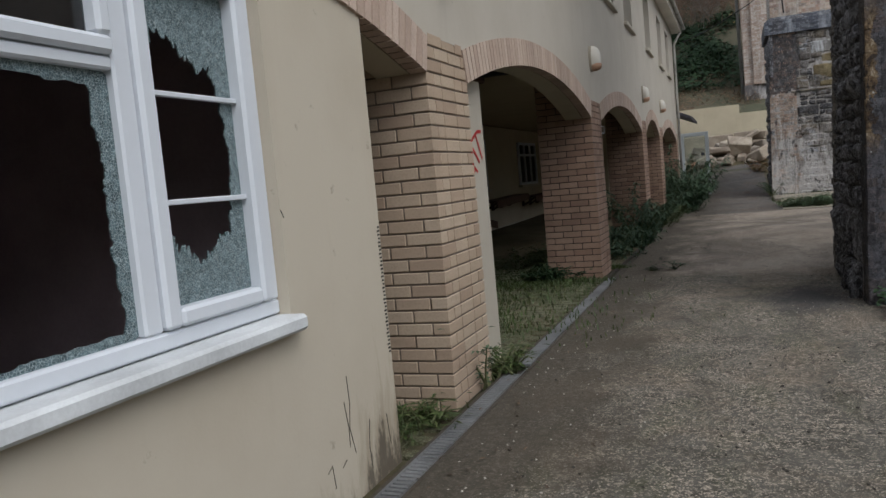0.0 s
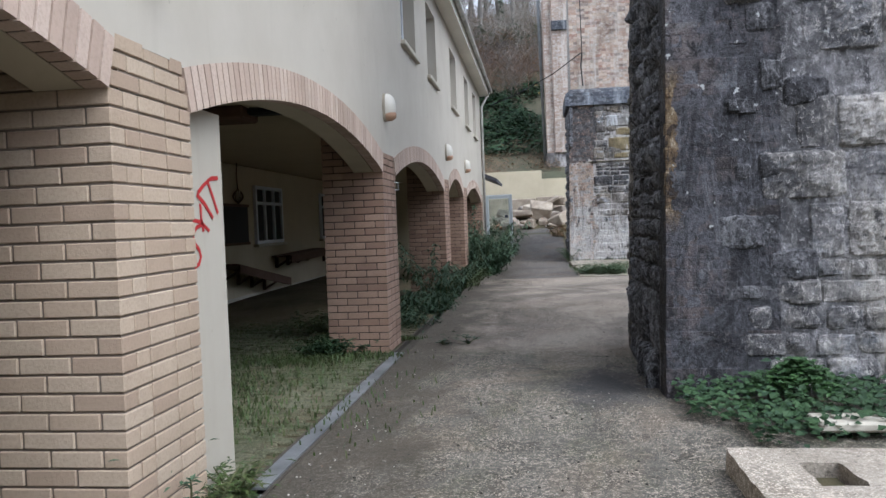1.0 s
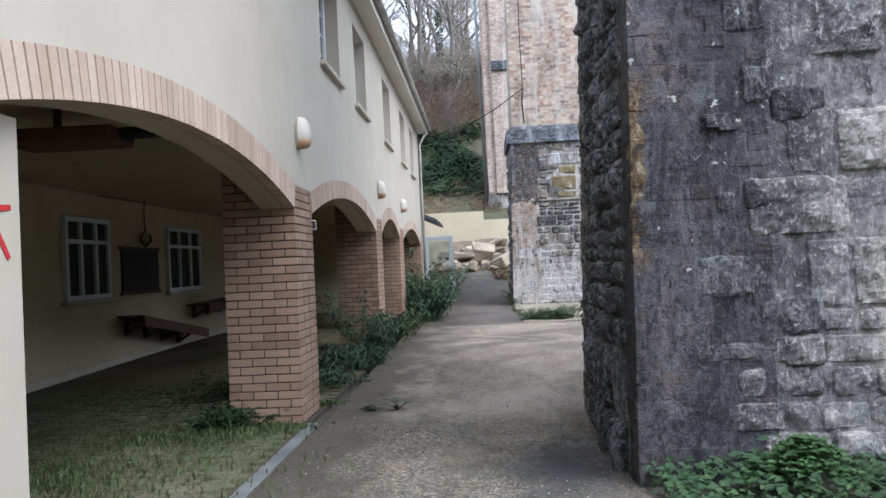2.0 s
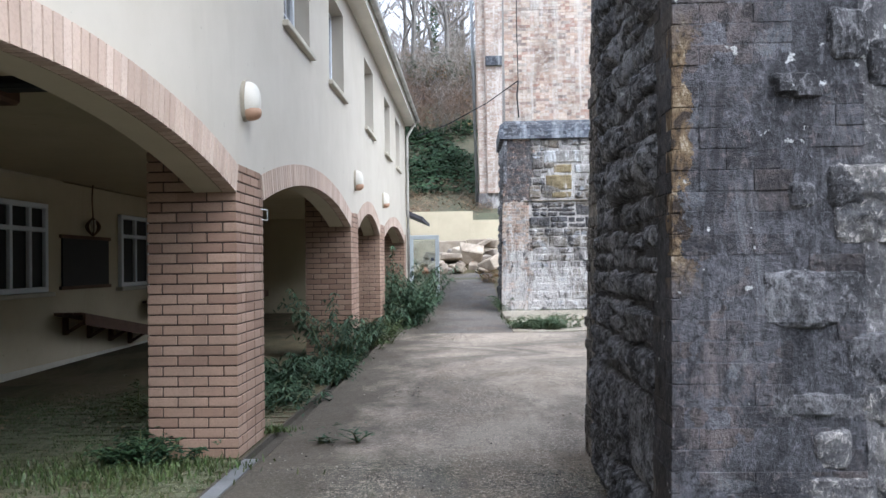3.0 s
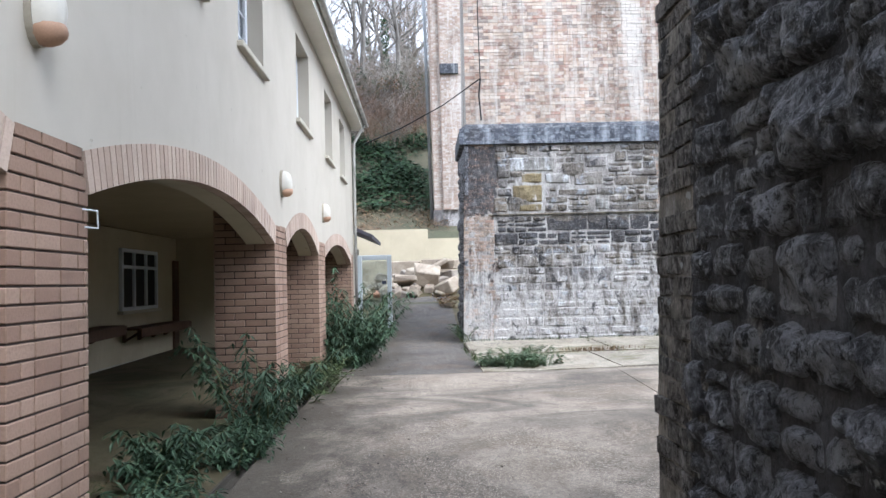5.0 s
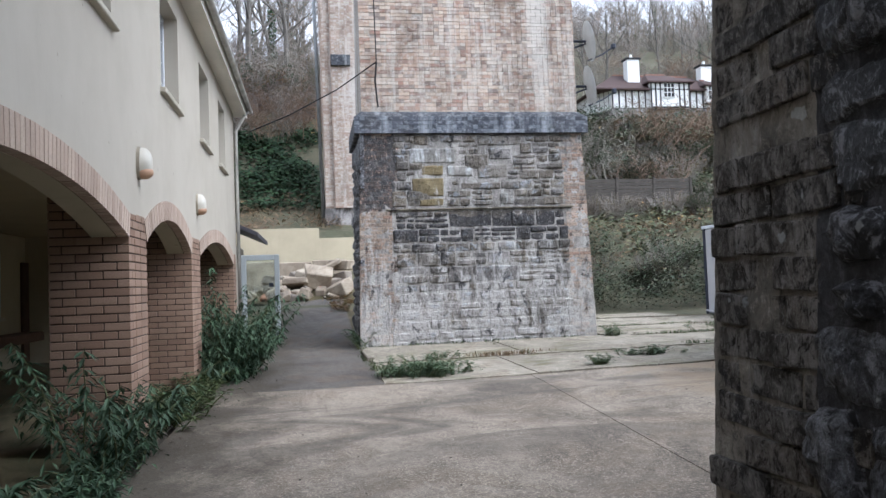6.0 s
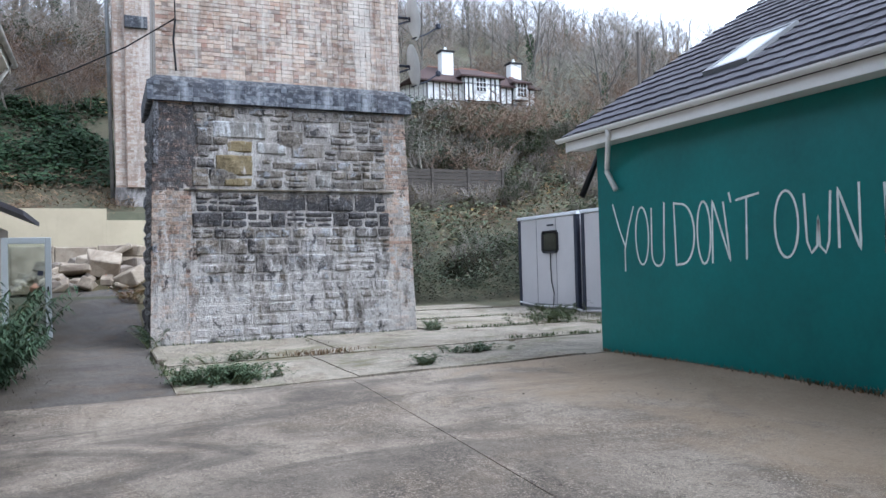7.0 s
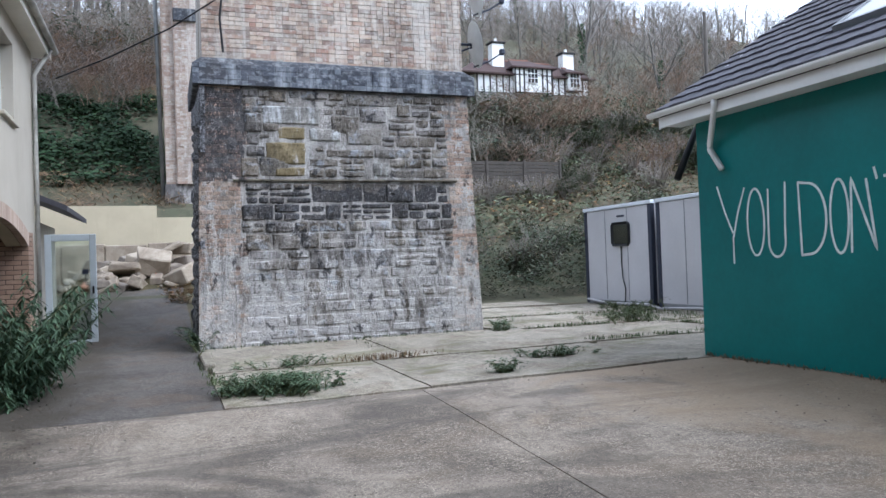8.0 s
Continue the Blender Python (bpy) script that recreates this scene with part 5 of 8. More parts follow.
def bulkhead(y, z=2.63):
    ob = thing("wall_lamp", (F, y, z), "oval opal bulkhead lamp with a rust-stained foot", "lamp", "lamps on the arcade wall")
    m = Mesh()
    rows, n = 7, 20
    for i in range(rows):
        t = i / (rows - 1) * math.pi / 2
        for j in range(n):
            a = 2 * math.pi * j / n
            m.v.append((F + 0.03 + 0.1 * math.sin(t), y + 0.082 * math.cos(t * 0.97) ** 0.8 * math.cos(a), z + 0.15 * math.cos(t * 0.97) ** 0.8 * math.sin(a)))
    m.f = [(i * n + j, i * n + (j + 1) % n, (i + 1) * n + (j + 1) % n, (i + 1) * n + j) for i in range(rows - 1) for j in range(n)] + [tuple((rows - 1) * n + j for j in range(n))]
    part("diffuser", m, OPAL, ob, smooth=True)
    b = Mesh()
    for x in (F - 0.002, F + 0.03):
        for j in range(n):
            a = 2 * math.pi * j / n
            b.v.append((x, y + 0.09 * math.cos(a), z + 0.158 * math.sin(a)))
    b.f = [(j, (j + 1) % n, n + (j + 1) % n, n + j) for j in range(n)] + [tuple(range(n))[::-1], tuple(range(n, 2 * n))]
    part("backplate", b, OPAL_OLD, ob, "yellowed plastic backplate")
    g = Mesh()
    for i in range(9):
        t = math.pi * i / 8
        g.v += [(F + 0.055 + 0.085 * math.sin(t) * math.cos(2 * math.pi * j / 14), y + 0.074 * math.sin(t) * math.sin(2 * math.pi * j / 14), z - 0.09 + 0.062 * math.cos(t)) for j in range(14)]
    g.f = [(i * 14 + j, (i + 1) * 14 + j, (i + 1) * 14 + (j + 1) % 14, i * 14 + (j + 1) % 14) for i in range(8) for j in range(14)]
    part("bulb_cover", g, RUST, ob, "rust-brown lower cover", smooth=True)


for y in (4.3, 9.42, 14.98, 18.6):
    bulkhead(y)
br = Mesh().tube([(F - 0.01, 9.86, 1.84), (F + 0.022, 9.98, 1.84), (F + 0.022, 9.99, 1.755), (F - 0.01, 9.87, 1.755)], 0.005, n=6)
tagged(part("wall_bracket", br, WHITE_OLD), "small white wire bracket fixed to the brick pier", "bracket")


# ---- inside the arcade ----
BLACK = plain("blackboard", (0.012, 0.012, 0.014), 0.6, 0.3)
BENCH = plain("bench_wood", (0.1, 0.055, 0.035), 0.7, 0.4, 14, 0.3)
XB = -5.6


def arcade_window(y0, y1, z0=1.07, z1=2.25):
    ob = thing("arcade_window", (XB, (y0 + y1) / 2, z0), "white-framed casement window in the arcade back wall, one leaf ajar", "window", "arcade windows")
    m = Mesh()
    for a, b, c, d in ((y0, y1, z0, z0 + 0.07), (y0, y1, z1 - 0.07, z1), (y0, y0 + 0.07, z0 + 0.07, z1 - 0.07), (y1 - 0.07, y1, z0 + 0.07, z1 - 0.07), (y0 + 0.07, y1 - 0.07, z1 - 0.38, z1 - 0.32)):
        m.soft_box(XB, a, c, XB + 0.07, b, d, 0.008)
    for k in (1, 2):
        yy = y0 + (y1 - y0) * k / 3
        m.soft_box(XB, yy - 0.03, z0 + 0.07, XB + 0.07, yy + 0.03, z1 - 0.07, 0.008)
    part("frame", m, WHITE, ob)
    part("pane", Mesh().box(XB + 0.012, y0 + 0.05, z0 + 0.05, XB + 0.02, y1 - 0.05, z1 - 0.05), BLACK, ob, "dark glass")
    part("sill", Mesh().soft_box(XB, y0 - 0.08, z0 - 0.06, XB + 0.12, y1 + 0.08, z0 - 0.002, 0.008), CONCRETE_SILL, ob)


arcade_window(12.5, 13.75)
arcade_window(15.9, 17.5)
arcade_window(20.5, 22.4)
board = thing("notice_board", (XB, 14.85, 1.1), "black notice board fixed to the cream wall", "board")
part("panel", Mesh().soft_box(XB, 14.18, 1.13, XB + 0.03, 15.54, 1.81, 0.004), BLACK, board)
part("frame", Mesh().box(XB, 14.13, 1.08, XB + 0.04, 15.59, 1.13).box(XB, 14.13, 1.81, XB + 0.04, 15.59, 1.86), BENCH, board)


def wall_bench(y0, y1, z, tilt):
    ob = thing("wall_bench", (XB + 0.25, (y0 + y1) / 2, z), "broken dark wooden bench hanging from the wall", "bench", "wall benches")
    dz = tilt * (y1 - y0)
    for k in range(3):
        x = XB + 0.05 + 0.14 * k
        part("slat", Mesh().hexa([(x, y0, z), (x + 0.12, y0, z), (x + 0.12, y1, z + dz), (x, y1, z + dz), (x, y0, z + 0.04), (x + 0.12, y0, z + 0.04), (x + 0.12, y1, z + dz + 0.04), (x, y1, z + dz + 0.04)]), BENCH, ob)
    x = XB + 0.46
    part("apron", Mesh().hexa([(x, y0, z - 0.13), (x + 0.03, y0, z - 0.13), (x + 0.03, y1, z + dz - 0.13), (x, y1, z + dz - 0.13), (x, y0, z + 0.03), (x + 0.03, y0, z + 0.03), (x + 0.03, y1, z + dz + 0.03), (x, y1, z + dz + 0.03)]), BENCH, ob)
    for k in range(4):
        u = (k + 0.5) / 4
        y, zz = y0 + (y1 - y0) * u, z + dz * u
        part("bracket", Mesh().box(XB, y - 0.03, zz - 0.24, XB + 0.06, y + 0.03, zz).tube([(XB + 0.03, y, zz - 0.22), (XB + 0.4, y, zz - 0.005)], 0.025, n=6), BENCH, ob)


wall_bench(13.9, 16.6, 0.74, -0.16)
wall_bench(16.7, 19.6, 0.76, 0.02)
wall_bench(20.3, 23.3, 0.72, 0.0)
setting("baseboard", Mesh().soft_box(XB, 3.3, -0.02, XB + 0.02, 23.4, 0.1, 0.004), CONCRETE_SILL, "pale painted skirting along the arcade wall", "baseboard")
hang = thing("hanging_lamp", (XB + 0.12, 14.86, 1.86), "dusty oval cage lamp hanging by a cord on the arcade wall", "lamp")
part("cord", Mesh().tube([(XB + 0.12, 14.86, 2.12), (XB + 0.1, 14.87, 2.4), (XB + 0.12, 14.86, 2.62)], 0.012, n=5), BENCH, hang)
cage = Mesh()
for j in range(8):
    t = 2 * math.pi * j / 8
    cage.tube([(XB + 0.12 + 0.11 * math.sin(math.pi * i / 8) * math.cos(t) * 0.8, 14.86 + 0.14 * math.sin(math.pi * i / 8) * math.sin(t), 2.13 - 0.27 * i / 8) for i in range(9)], 0.01, n=4)
tagged(part("cage", cage, BENCH, hang), kind="stuff")
part("bulb", Mesh().tube([(XB + 0.12, 14.86, 2.1), (XB + 0.12, 14.86, 2.02), (XB + 0.12, 14.86, 1.92)], 0.05, 0.03, 10), CONCRETE_SILL, hang, "dusty glass", smooth=True)
beam = thing("ceiling_fitting", (-2.7, 8.1, 2.4), "dark damaged light fitting under the arcade ceiling", "light fitting")
part("body", Mesh().soft_box(-3.3, 7.7, 2.34, -2.5, 8.1, 2.46, 0.02).box(-3.0, 7.85, 2.46, -2.96, 7.9, 2.9), BENCH, beam)
part("batten", Mesh().soft_box(-2.5, 7.8, 2.38, -2.15, 7.95, 2.45, 0.02), BLACK, beam)
part("dark_door", Mesh().soft_box(XB, 23.5, 0, XB + 0.06, 24.5, 2.1, 0.01), BENCH, building, "dark wooden door at the arcade's end")

# ---- drain along the arcade ----
drain = thing("drain_channel", (-1.44, 6, 0), "galvanised slotted drain channel silted with leaves", "drain")
part("channel", Mesh().box(-1.52, -10, -0.12, -1.5, 24.9, 0.002).box(-1.38, -10, -0.12, -1.358, 24.9, 0.004).box(-1.5, -10, -0.12, -1.38, 24.9, -0.05), ASPHALT, drain)
steel = plain("galvanised_steel", (0.2, 0.205, 0.21), 0.6, 0.55, 9, 0.2, 0.3)
slat = Mesh().soft_box(-0.058, -0.012, -0.006, 0.058, 0.012, 0.006, 0.003).done("slat")
slat.materials.append(steel)
for i in range(72):
    part("slat", slat, None, drain, at=(-1.44, 1.9 + 0.04 * i, -0.004))
part("cover", Mesh().box(-1.496, 5.0, -0.012, -1.392, 9.1, 0.003), steel, drain, "flat steel cover strip, dented")
part("rail", Mesh().box(-1.5, 1.8, -0.01, -1.485, 4.9, 0.002).box(-1.395, 1.8, -0.01, -1.38, 4.9, 0.002), steel, drain)

# ---- block paving under the arcade ----
PAVER = concrete_mat("paver_block", (0.12, 0.118, 0.075), (0.055, 0.064, 0.028), 0.9, True)
paving = tagged(new("block_paving"), "small concrete paving blocks overgrown with moss", "paving", kind="structure")
paver = Mesh().soft_box(-0.098, -0.046, -0.06, 0.098, 0.046, 0.0, 0.008).done("paver")
paver.materials.append(PAVER)
more = Mesh()
kn = 0
for j in range(215):
    y = 3.3 + 0.1 * j
    for i in range(19):
        x = -1.63 - 0.2 * i - (0.1 if j % 2 else 0)
        if any(a - 0.1 < y < b + 0.1 for a, b in ((4.0, 4.69), (9.21, 9.93), (14.57, 15.28), (18.05, 18.82))) and x > F - DEEP - 0.1:
            continue
        z = -0.012 + random.uniform(-0.006, 0.006)
        if 5.0 < y < 9.2 and i < 7 and kn < 300:
            part("paver", paver, None, paving, at=(x, y, z)).rotation_euler = (random.uniform(-0.03, 0.03), random.uniform(-0.02, 0.02), random.uniform(-0.03, 0.03))
            kn += 1
        else:
            more.box(x - 0.096, y - 0.045, z - 0.05, x + 0.096, y + 0.045, z)
tagged(part("paver_field", more, PAVER, paving), kind="stuff")

# ---- concrete slabs before the far pier ----
slabs = tagged(new("slab_paving"), "broken pale concrete slabs with weeds in the joints", "paving", kind="structure")
slabs.location = (4, 20, 0)


def slab(x0, x1, y0, y1, lift):
    n = 8
    m = sheet(x0 + 0.006, x1 - 0.006, y0 + 0.008, y1 - 0.008, 0.3, lift * 0.6, 0.012, 0.16)
    m.v = [(x + 0.03 * noise.noise((x * 1.5, y * 1.5, 2)), y + 0.03 * noise.noise((x * 1.5, y * 1.5, 5)), z) for x, y, z in m.v]
    part("slab", m, SLAB, slabs)


part("slab_bed", sheet(0.9, 13, 17.7, 30.5, 0.6, -0.02, 0.01, 0.1), EARTH, slabs, "mossy dirt in the slab joints")
slab(0.9, 3.0, 17.62, 20.1, 0.02)
slab(3.0, 6.3, 17.62, 20.0, 0.035)
slab(6.3, 9.0, 17.64, 20.2, 0.0)
slab(0.95, 3.6, 20.1, 22.9, 0.045)
slab(3.6, 6.5, 20.0, 22.9, 0.06)
slab(6.5, 9.5, 20.2, 22.6, 0.03)
slab(6.05, 9.0, 22.65, 25.2, 0.06)
slab(9.5, 13.0, 19.9, 22.3, 0.05)
slab(9.0, 11.6, 22.6, 25.2, 0.03)
slab(6.1, 8.6, 25.3, 28.3, 0.08)
slab(8.6, 11.3, 25.2, 28.2, 0.05)
slab(7.2, 10.5, 28.4, 30.8, 0.1)
part("kerb_stone", Mesh().soft_box(0.86, 20.6, 0.02, 1.02, 22.2, 0.2, 0.02), SLAB, slabs, "loose kerb stone")

# ---- block with a hole, and the loose slab by the near pier ----
blk = thing("concrete_block", (1.5, 4.7, 0), "flat pale concrete block with a broken square hole", "concrete block")
bm_ = Mesh()
xs = [0.98, 1.03, 1.08, 1.14, 1.2, 1.26, 1.31, 1.36, 1.41, 1.46] + [1.46 + 0.074 * i for i in range(1, 11)]
ys = [3.7 + 0.085 * i for i in range(12)] + [4.72, 4.78, 4.84, 4.91, 4.98, 5.05, 5.11, 5.17, 5.23, 5.28]
for x0, x1 in zip(xs, xs[1:]):
    for y0, y1 in zip(ys, ys[1:]):
        if not (1.25 < x0 and x1 < 1.47 and 4.71 < y0 and y1 < 5.06):
            bm_.box(x0, y0, -0.04, x1, y1, 0.06).box(x0, y0, 0.06, x1, y1, 0.125)
bm_.weld()
bm_.v = [(x + 0.012 * noise.noise((x * 9, y * 9, z * 20)) + 0.008 * noise.noise((x * 31, y * 31, z * 20)), y + 0.012 * noise.noise((x * 9, y * 9, z * 20 + 7)), z + 0.007 * noise.noise((x * 11, y * 11, 3))) for x, y, z in bm_.v]
part("body", bm_, BLOCK, blk)
part("debris", Mesh().soft_box(1.27, 4.73, -0.02, 1.45, 5.04, 0.06, 0.02), EARTH, blk, "dead leaves in the hole")
tagged(part("loose_slab", Mesh().soft_box(1.62, 5.78, 0.06, 2.6, 6.02, 0.12, 0.015), CONCRETE_SILL), "pale loose slab lying in the ivy", "slab")


# ---- green outbuilding: roof, gutter, downpipe, lettering ----
GUTTER = plain("white_gutter_plastic", (0.8, 0.81, 0.8), 0.4, 0.1, 3, 0.02)
TILE = plain("concrete_roof_tile", (0.082, 0.08, 0.096), 0.65, 0.35, 6, 0.3)
PITCH = 0.62
EX, EZ, VERGE = 6.33, 3.25, 18.15
part("deck", Mesh().hexa([(EX + 0.05, 4, EZ - 0.07), (12, 4, EZ - 0.07 + PITCH * (12 - EX - 0.05)), (12, VERGE - 0.04, EZ - 0.07 + PITCH * (12 - EX - 0.05)), (EX + 0.05, VERGE - 0.04, EZ - 0.07),
                         (EX + 0.05, 4, EZ - 0.02), (12, 4, EZ - 0.02 + PITCH * (12 - EX - 0.05)), (12, VERGE - 0.04, EZ - 0.02 + PITCH * (12 - EX - 0.05)), (EX + 0.05, VERGE - 0.04, EZ - 0.02)]), TILE, green)
part("deck", Mesh().hexa([(12, 4, EZ - 0.07 + PITCH * 5.62), (17.4, 4, EZ - 0.07), (17.4, VERGE, EZ - 0.07), (12, VERGE, EZ - 0.07 + PITCH * 5.62), (12, 4, EZ + PITCH * 5.62), (17.4, 4, EZ), (17.4, VERGE, EZ), (12, VERGE, EZ + PITCH * 5.62)]), TILE, green)
gable = Mesh()
for yy in (GY - 0.25, 4.0):
    gable.add([(GX, yy, GTOP), (17, yy, GTOP), (12, yy, GTOP + 3.1), (GX, yy + 0.25, GTOP), (17, yy + 0.25, GTOP), (12, yy + 0.25, GTOP + 3.1)], [(0, 1, 2), (5, 4, 3), (0, 3, 4, 1), (1, 4, 5, 2), (2, 5, 3, 0)])
part("gable", gable, GREEN, green)
gauge, tw, th = 0.29, 0.3, math.atan(PITCH)
tile = Mesh()
prof = [(0.0, 0.0), (0.05, 0.003), (0.13, 0.006), (0.2, 0.004), (0.27, 0.0), (0.3, 0.002)]
for s, t in ((0.0, 0.03), (0.33, 0.004)):
    for yy, hh in prof:
        tile.v.append((s, -yy, hh + t))
for s, t in ((0.0, 0.0), (0.33, -0.026)):
    for yy, hh in prof:
        tile.v.append((s, -yy, hh + t))
k = len(prof)
for i in range(k - 1):
    tile.f += [(i, i + 1, k + i + 1, k + i), (2 * k + i, i + 2 * k + k, i + 1 + 3 * k, i + 1 + 2 * k), (2 * k + i, 2 * k + i + 1, i + 1, i)]
tile_me = tile.done("roof_tile")
tile_me.materials.append(TILE)
rows_n, cols_n = 20, 20
rest = Mesh()
tilt = Matrix.Rotation(-th, 4, "Y")
for r in range(rows_n):
    for c in range(cols_n + 26):
        d = r * gauge
        at = Vector((EX + d * math.cos(th), VERGE - c * tw, EZ + d * math.sin(th) + random.uniform(-0.003, 0.003)))
        if c < cols_n and r < 15:
            ob = part("roof_tile", tile_me, None, green, at=at)
            ob.rotation_euler = (random.uniform(-0.01, 0.01), -th, 0)
        else:
            rest.add([Matrix.Translation(at) @ tilt @ Vector(v) for v in tile.v], tile.f)
tagged(part("roof_tiling", rest, TILE, green, "dark grey interlocking roof tiles"), kind="stuff")
part("fascia", Mesh().soft_box(EX + 0.06, 4.0, 3.05, EX + 0.085, VERGE, 3.25, 0.004), GUTTER, green, "white fascia board")
part("soffit_board", Mesh().box(EX + 0.085, 4.0, 3.07, GX - 0.002, VERGE - 0.02, 3.09), GUTTER, green)
part("bargeboard", Mesh().hexa([(EX + 0.08, VERGE, 3.04), (12, VERGE, 3.04 + PITCH * 5.6), (12, VERGE + 0.03, 3.04 + PITCH * 5.6), (EX + 0.08, VERGE + 0.03, 3.04), (EX + 0.08, VERGE, 3.24), (12, VERGE, 3.24 + PITCH * 5.6), (12, VERGE + 0.03, 3.24 + PITCH * 5.6), (EX + 0.08, VERGE + 0.03, 3.24)]), GUTTER, green)
g = Mesh()
for i in range(8):
    a0, a1 = math.pi + math.pi * i / 8, math.pi + math.pi * (i + 1) / 8
    q = [(EX + math.cos(t) * rr, 3.24 + math.sin(t) * rr) for rr in (0.06, 0.052) for t in (a0, a1)]
    g.add([(q[0][0], 4, q[0][1]), (q[1][0], 4, q[1][1]), (q[3][0], 4, q[3][1]), (q[2][0], 4, q[2][1]), (q[0][0], VERGE + 0.1, q[0][1]), (q[1][0], VERGE + 0.1, q[1][1]), (q[3][0], VERGE + 0.1, q[3][1]), (q[2][0], VERGE + 0.1, q[2][1])],
          [(0, 1, 2, 3), (7, 6, 5, 4), (0, 4, 5, 1), (3, 2, 6, 7)])
part("gutter", g.weld(), GUTTER, green, "white plastic gutter")
for y in (17.2, 15.4, 13.6, 11.8):
    c = Mesh()
    for i in range(8):
        a0, a1 = math.pi + math.pi * i / 8, math.pi + math.pi * (i + 1) / 8
        q = [(EX + math.cos(t) * rr, 3.24 + math.sin(t) * rr) for rr in (0.066, 0.06) for t in (a0, a1)]
        c.hexa([(q[0][0], y, q[0][1]), (q[2][0], y, q[2][1]), (q[2][0], y + 0.04, q[2][1]), (q[0][0], y + 0.04, q[0][1]), (q[1][0], y, q[1][1]), (q[3][0], y, q[3][1]), (q[3][0], y + 0.04, q[3][1]), (q[1][0], y + 0.04, q[1][1])])
    part("gutter_clip", c.weld(), GUTTER, green)
part("downpipe", Mesh().tube([(EX, 17.05, 3.2), (EX + 0.02, 17.06, 3.12), (GX - 0.07, 17.52, 2.76), (GX - 0.06, 17.54, 2.7), (GX - 0.08, 17.32, 2.43)], 0.036, n=10), GUTTER, green, "broken-off white downpipe with an elbow", smooth=True)
part("black_pipe", Mesh().tube([(7.1, 18.3, 3.1), (6.75, 18.3, 2.42)], 0.045, n=10), BLACK, green, "dangling black downpipe", smooth=True)
sk = Mesh()
ux, uz = math.cos(th), math.sin(th)


def on_roof(d, y, h):
    return (EX + d * ux - h * uz, y, EZ + d * uz + h * ux)


for d0, d1, y0, y1 in ((0.85, 0.91, 15.3, 16.02), (1.8, 1.86, 15.3, 16.02), (0.91, 1.8, 15.3, 15.36), (0.91, 1.8, 15.96, 16.02)):
    sk.hexa([on_roof(d0, y0, 0.0), on_roof(d1, y0, 0.0), on_roof(d1, y1, 0.0), on_roof(d0, y1, 0.0), on_roof(d0, y0, 0.075), on_roof(d1, y0, 0.075), on_roof(d1, y1, 0.075), on_roof(d0, y1, 0.075)])
light = part("skylight", sk, GREY_METAL, green, "roof window in a grey frame")
SKY_PANE = plain("skylight_glass", (0.5, 0.53, 0.55), 0.12, 0.1, 3, 0.0)
part("pane", Mesh().hexa([on_roof(a, b, h) for h in (0.04, 0.06) for a, b in ((0.91, 15.36), (1.8, 15.36), (1.8, 15.96), (0.91, 15.96))]), SKY_PANE, light, "glass")

SPRAY = plain("white_spray_paint", (0.74, 0.82, 0.8), 0.7, 0.25, 20, 0.0)
RED_SPRAY = plain("red_spray_paint", (0.42, 0.03, 0.03), 0.6, 0.2, 20, 0.0)


def arc_pts(cy, cz, ry, rz, a0, a1, n=14):
    return [(cy - ry * math.cos(radians(a0 + (a1 - a0) * i / n)), cz + rz * math.sin(radians(a0 + (a1 - a0) * i / n))) for i in range(n + 1)]


def stroke(m, pts, x, w, nx):
    """A sprayed line on a wall at x, w wide, facing nx."""
    sm = []
    for (a, b), (c, d) in zip(pts, pts[1:]):
        k = max(1, int(math.hypot(c - a, d - b) / 0.05))
        sm += [(a + (c - a) * i / k, b + (d - b) * i / k) for i in range(k)]
    sm.append(pts[-1])
    k0 = len(m.v)
    for i, (y, z) in enumerate(sm):
        ya, za = sm[max(0, i - 1)]
        yb, zb = sm[min(len(sm) - 1, i + 1)]
        l = math.hypot(yb - ya, zb - za) or 1
        ww = w * (0.5 + 0.12 * noise.noise((y * 9, z * 9, 1)))
        ny, nz = -(zb - za) / l * ww, (yb - ya) / l * ww
        m.v += [(x + 0.001 * nx, y + ny, z + nz), (x + 0.001 * nx, y - ny, z - nz), (x, y + ny, z + nz), (x, y - ny, z - nz)]
    for i in range(len(sm) - 1):
        a, b = k0 + 4 * i, k0 + 4 * i + 4
        m.f += [(a, a + 1, b + 1, b), (a + 2, b + 2, b + 3, a + 3), (a, b, b + 2, a + 2), (a + 1, a + 3, b + 3, b + 1)]


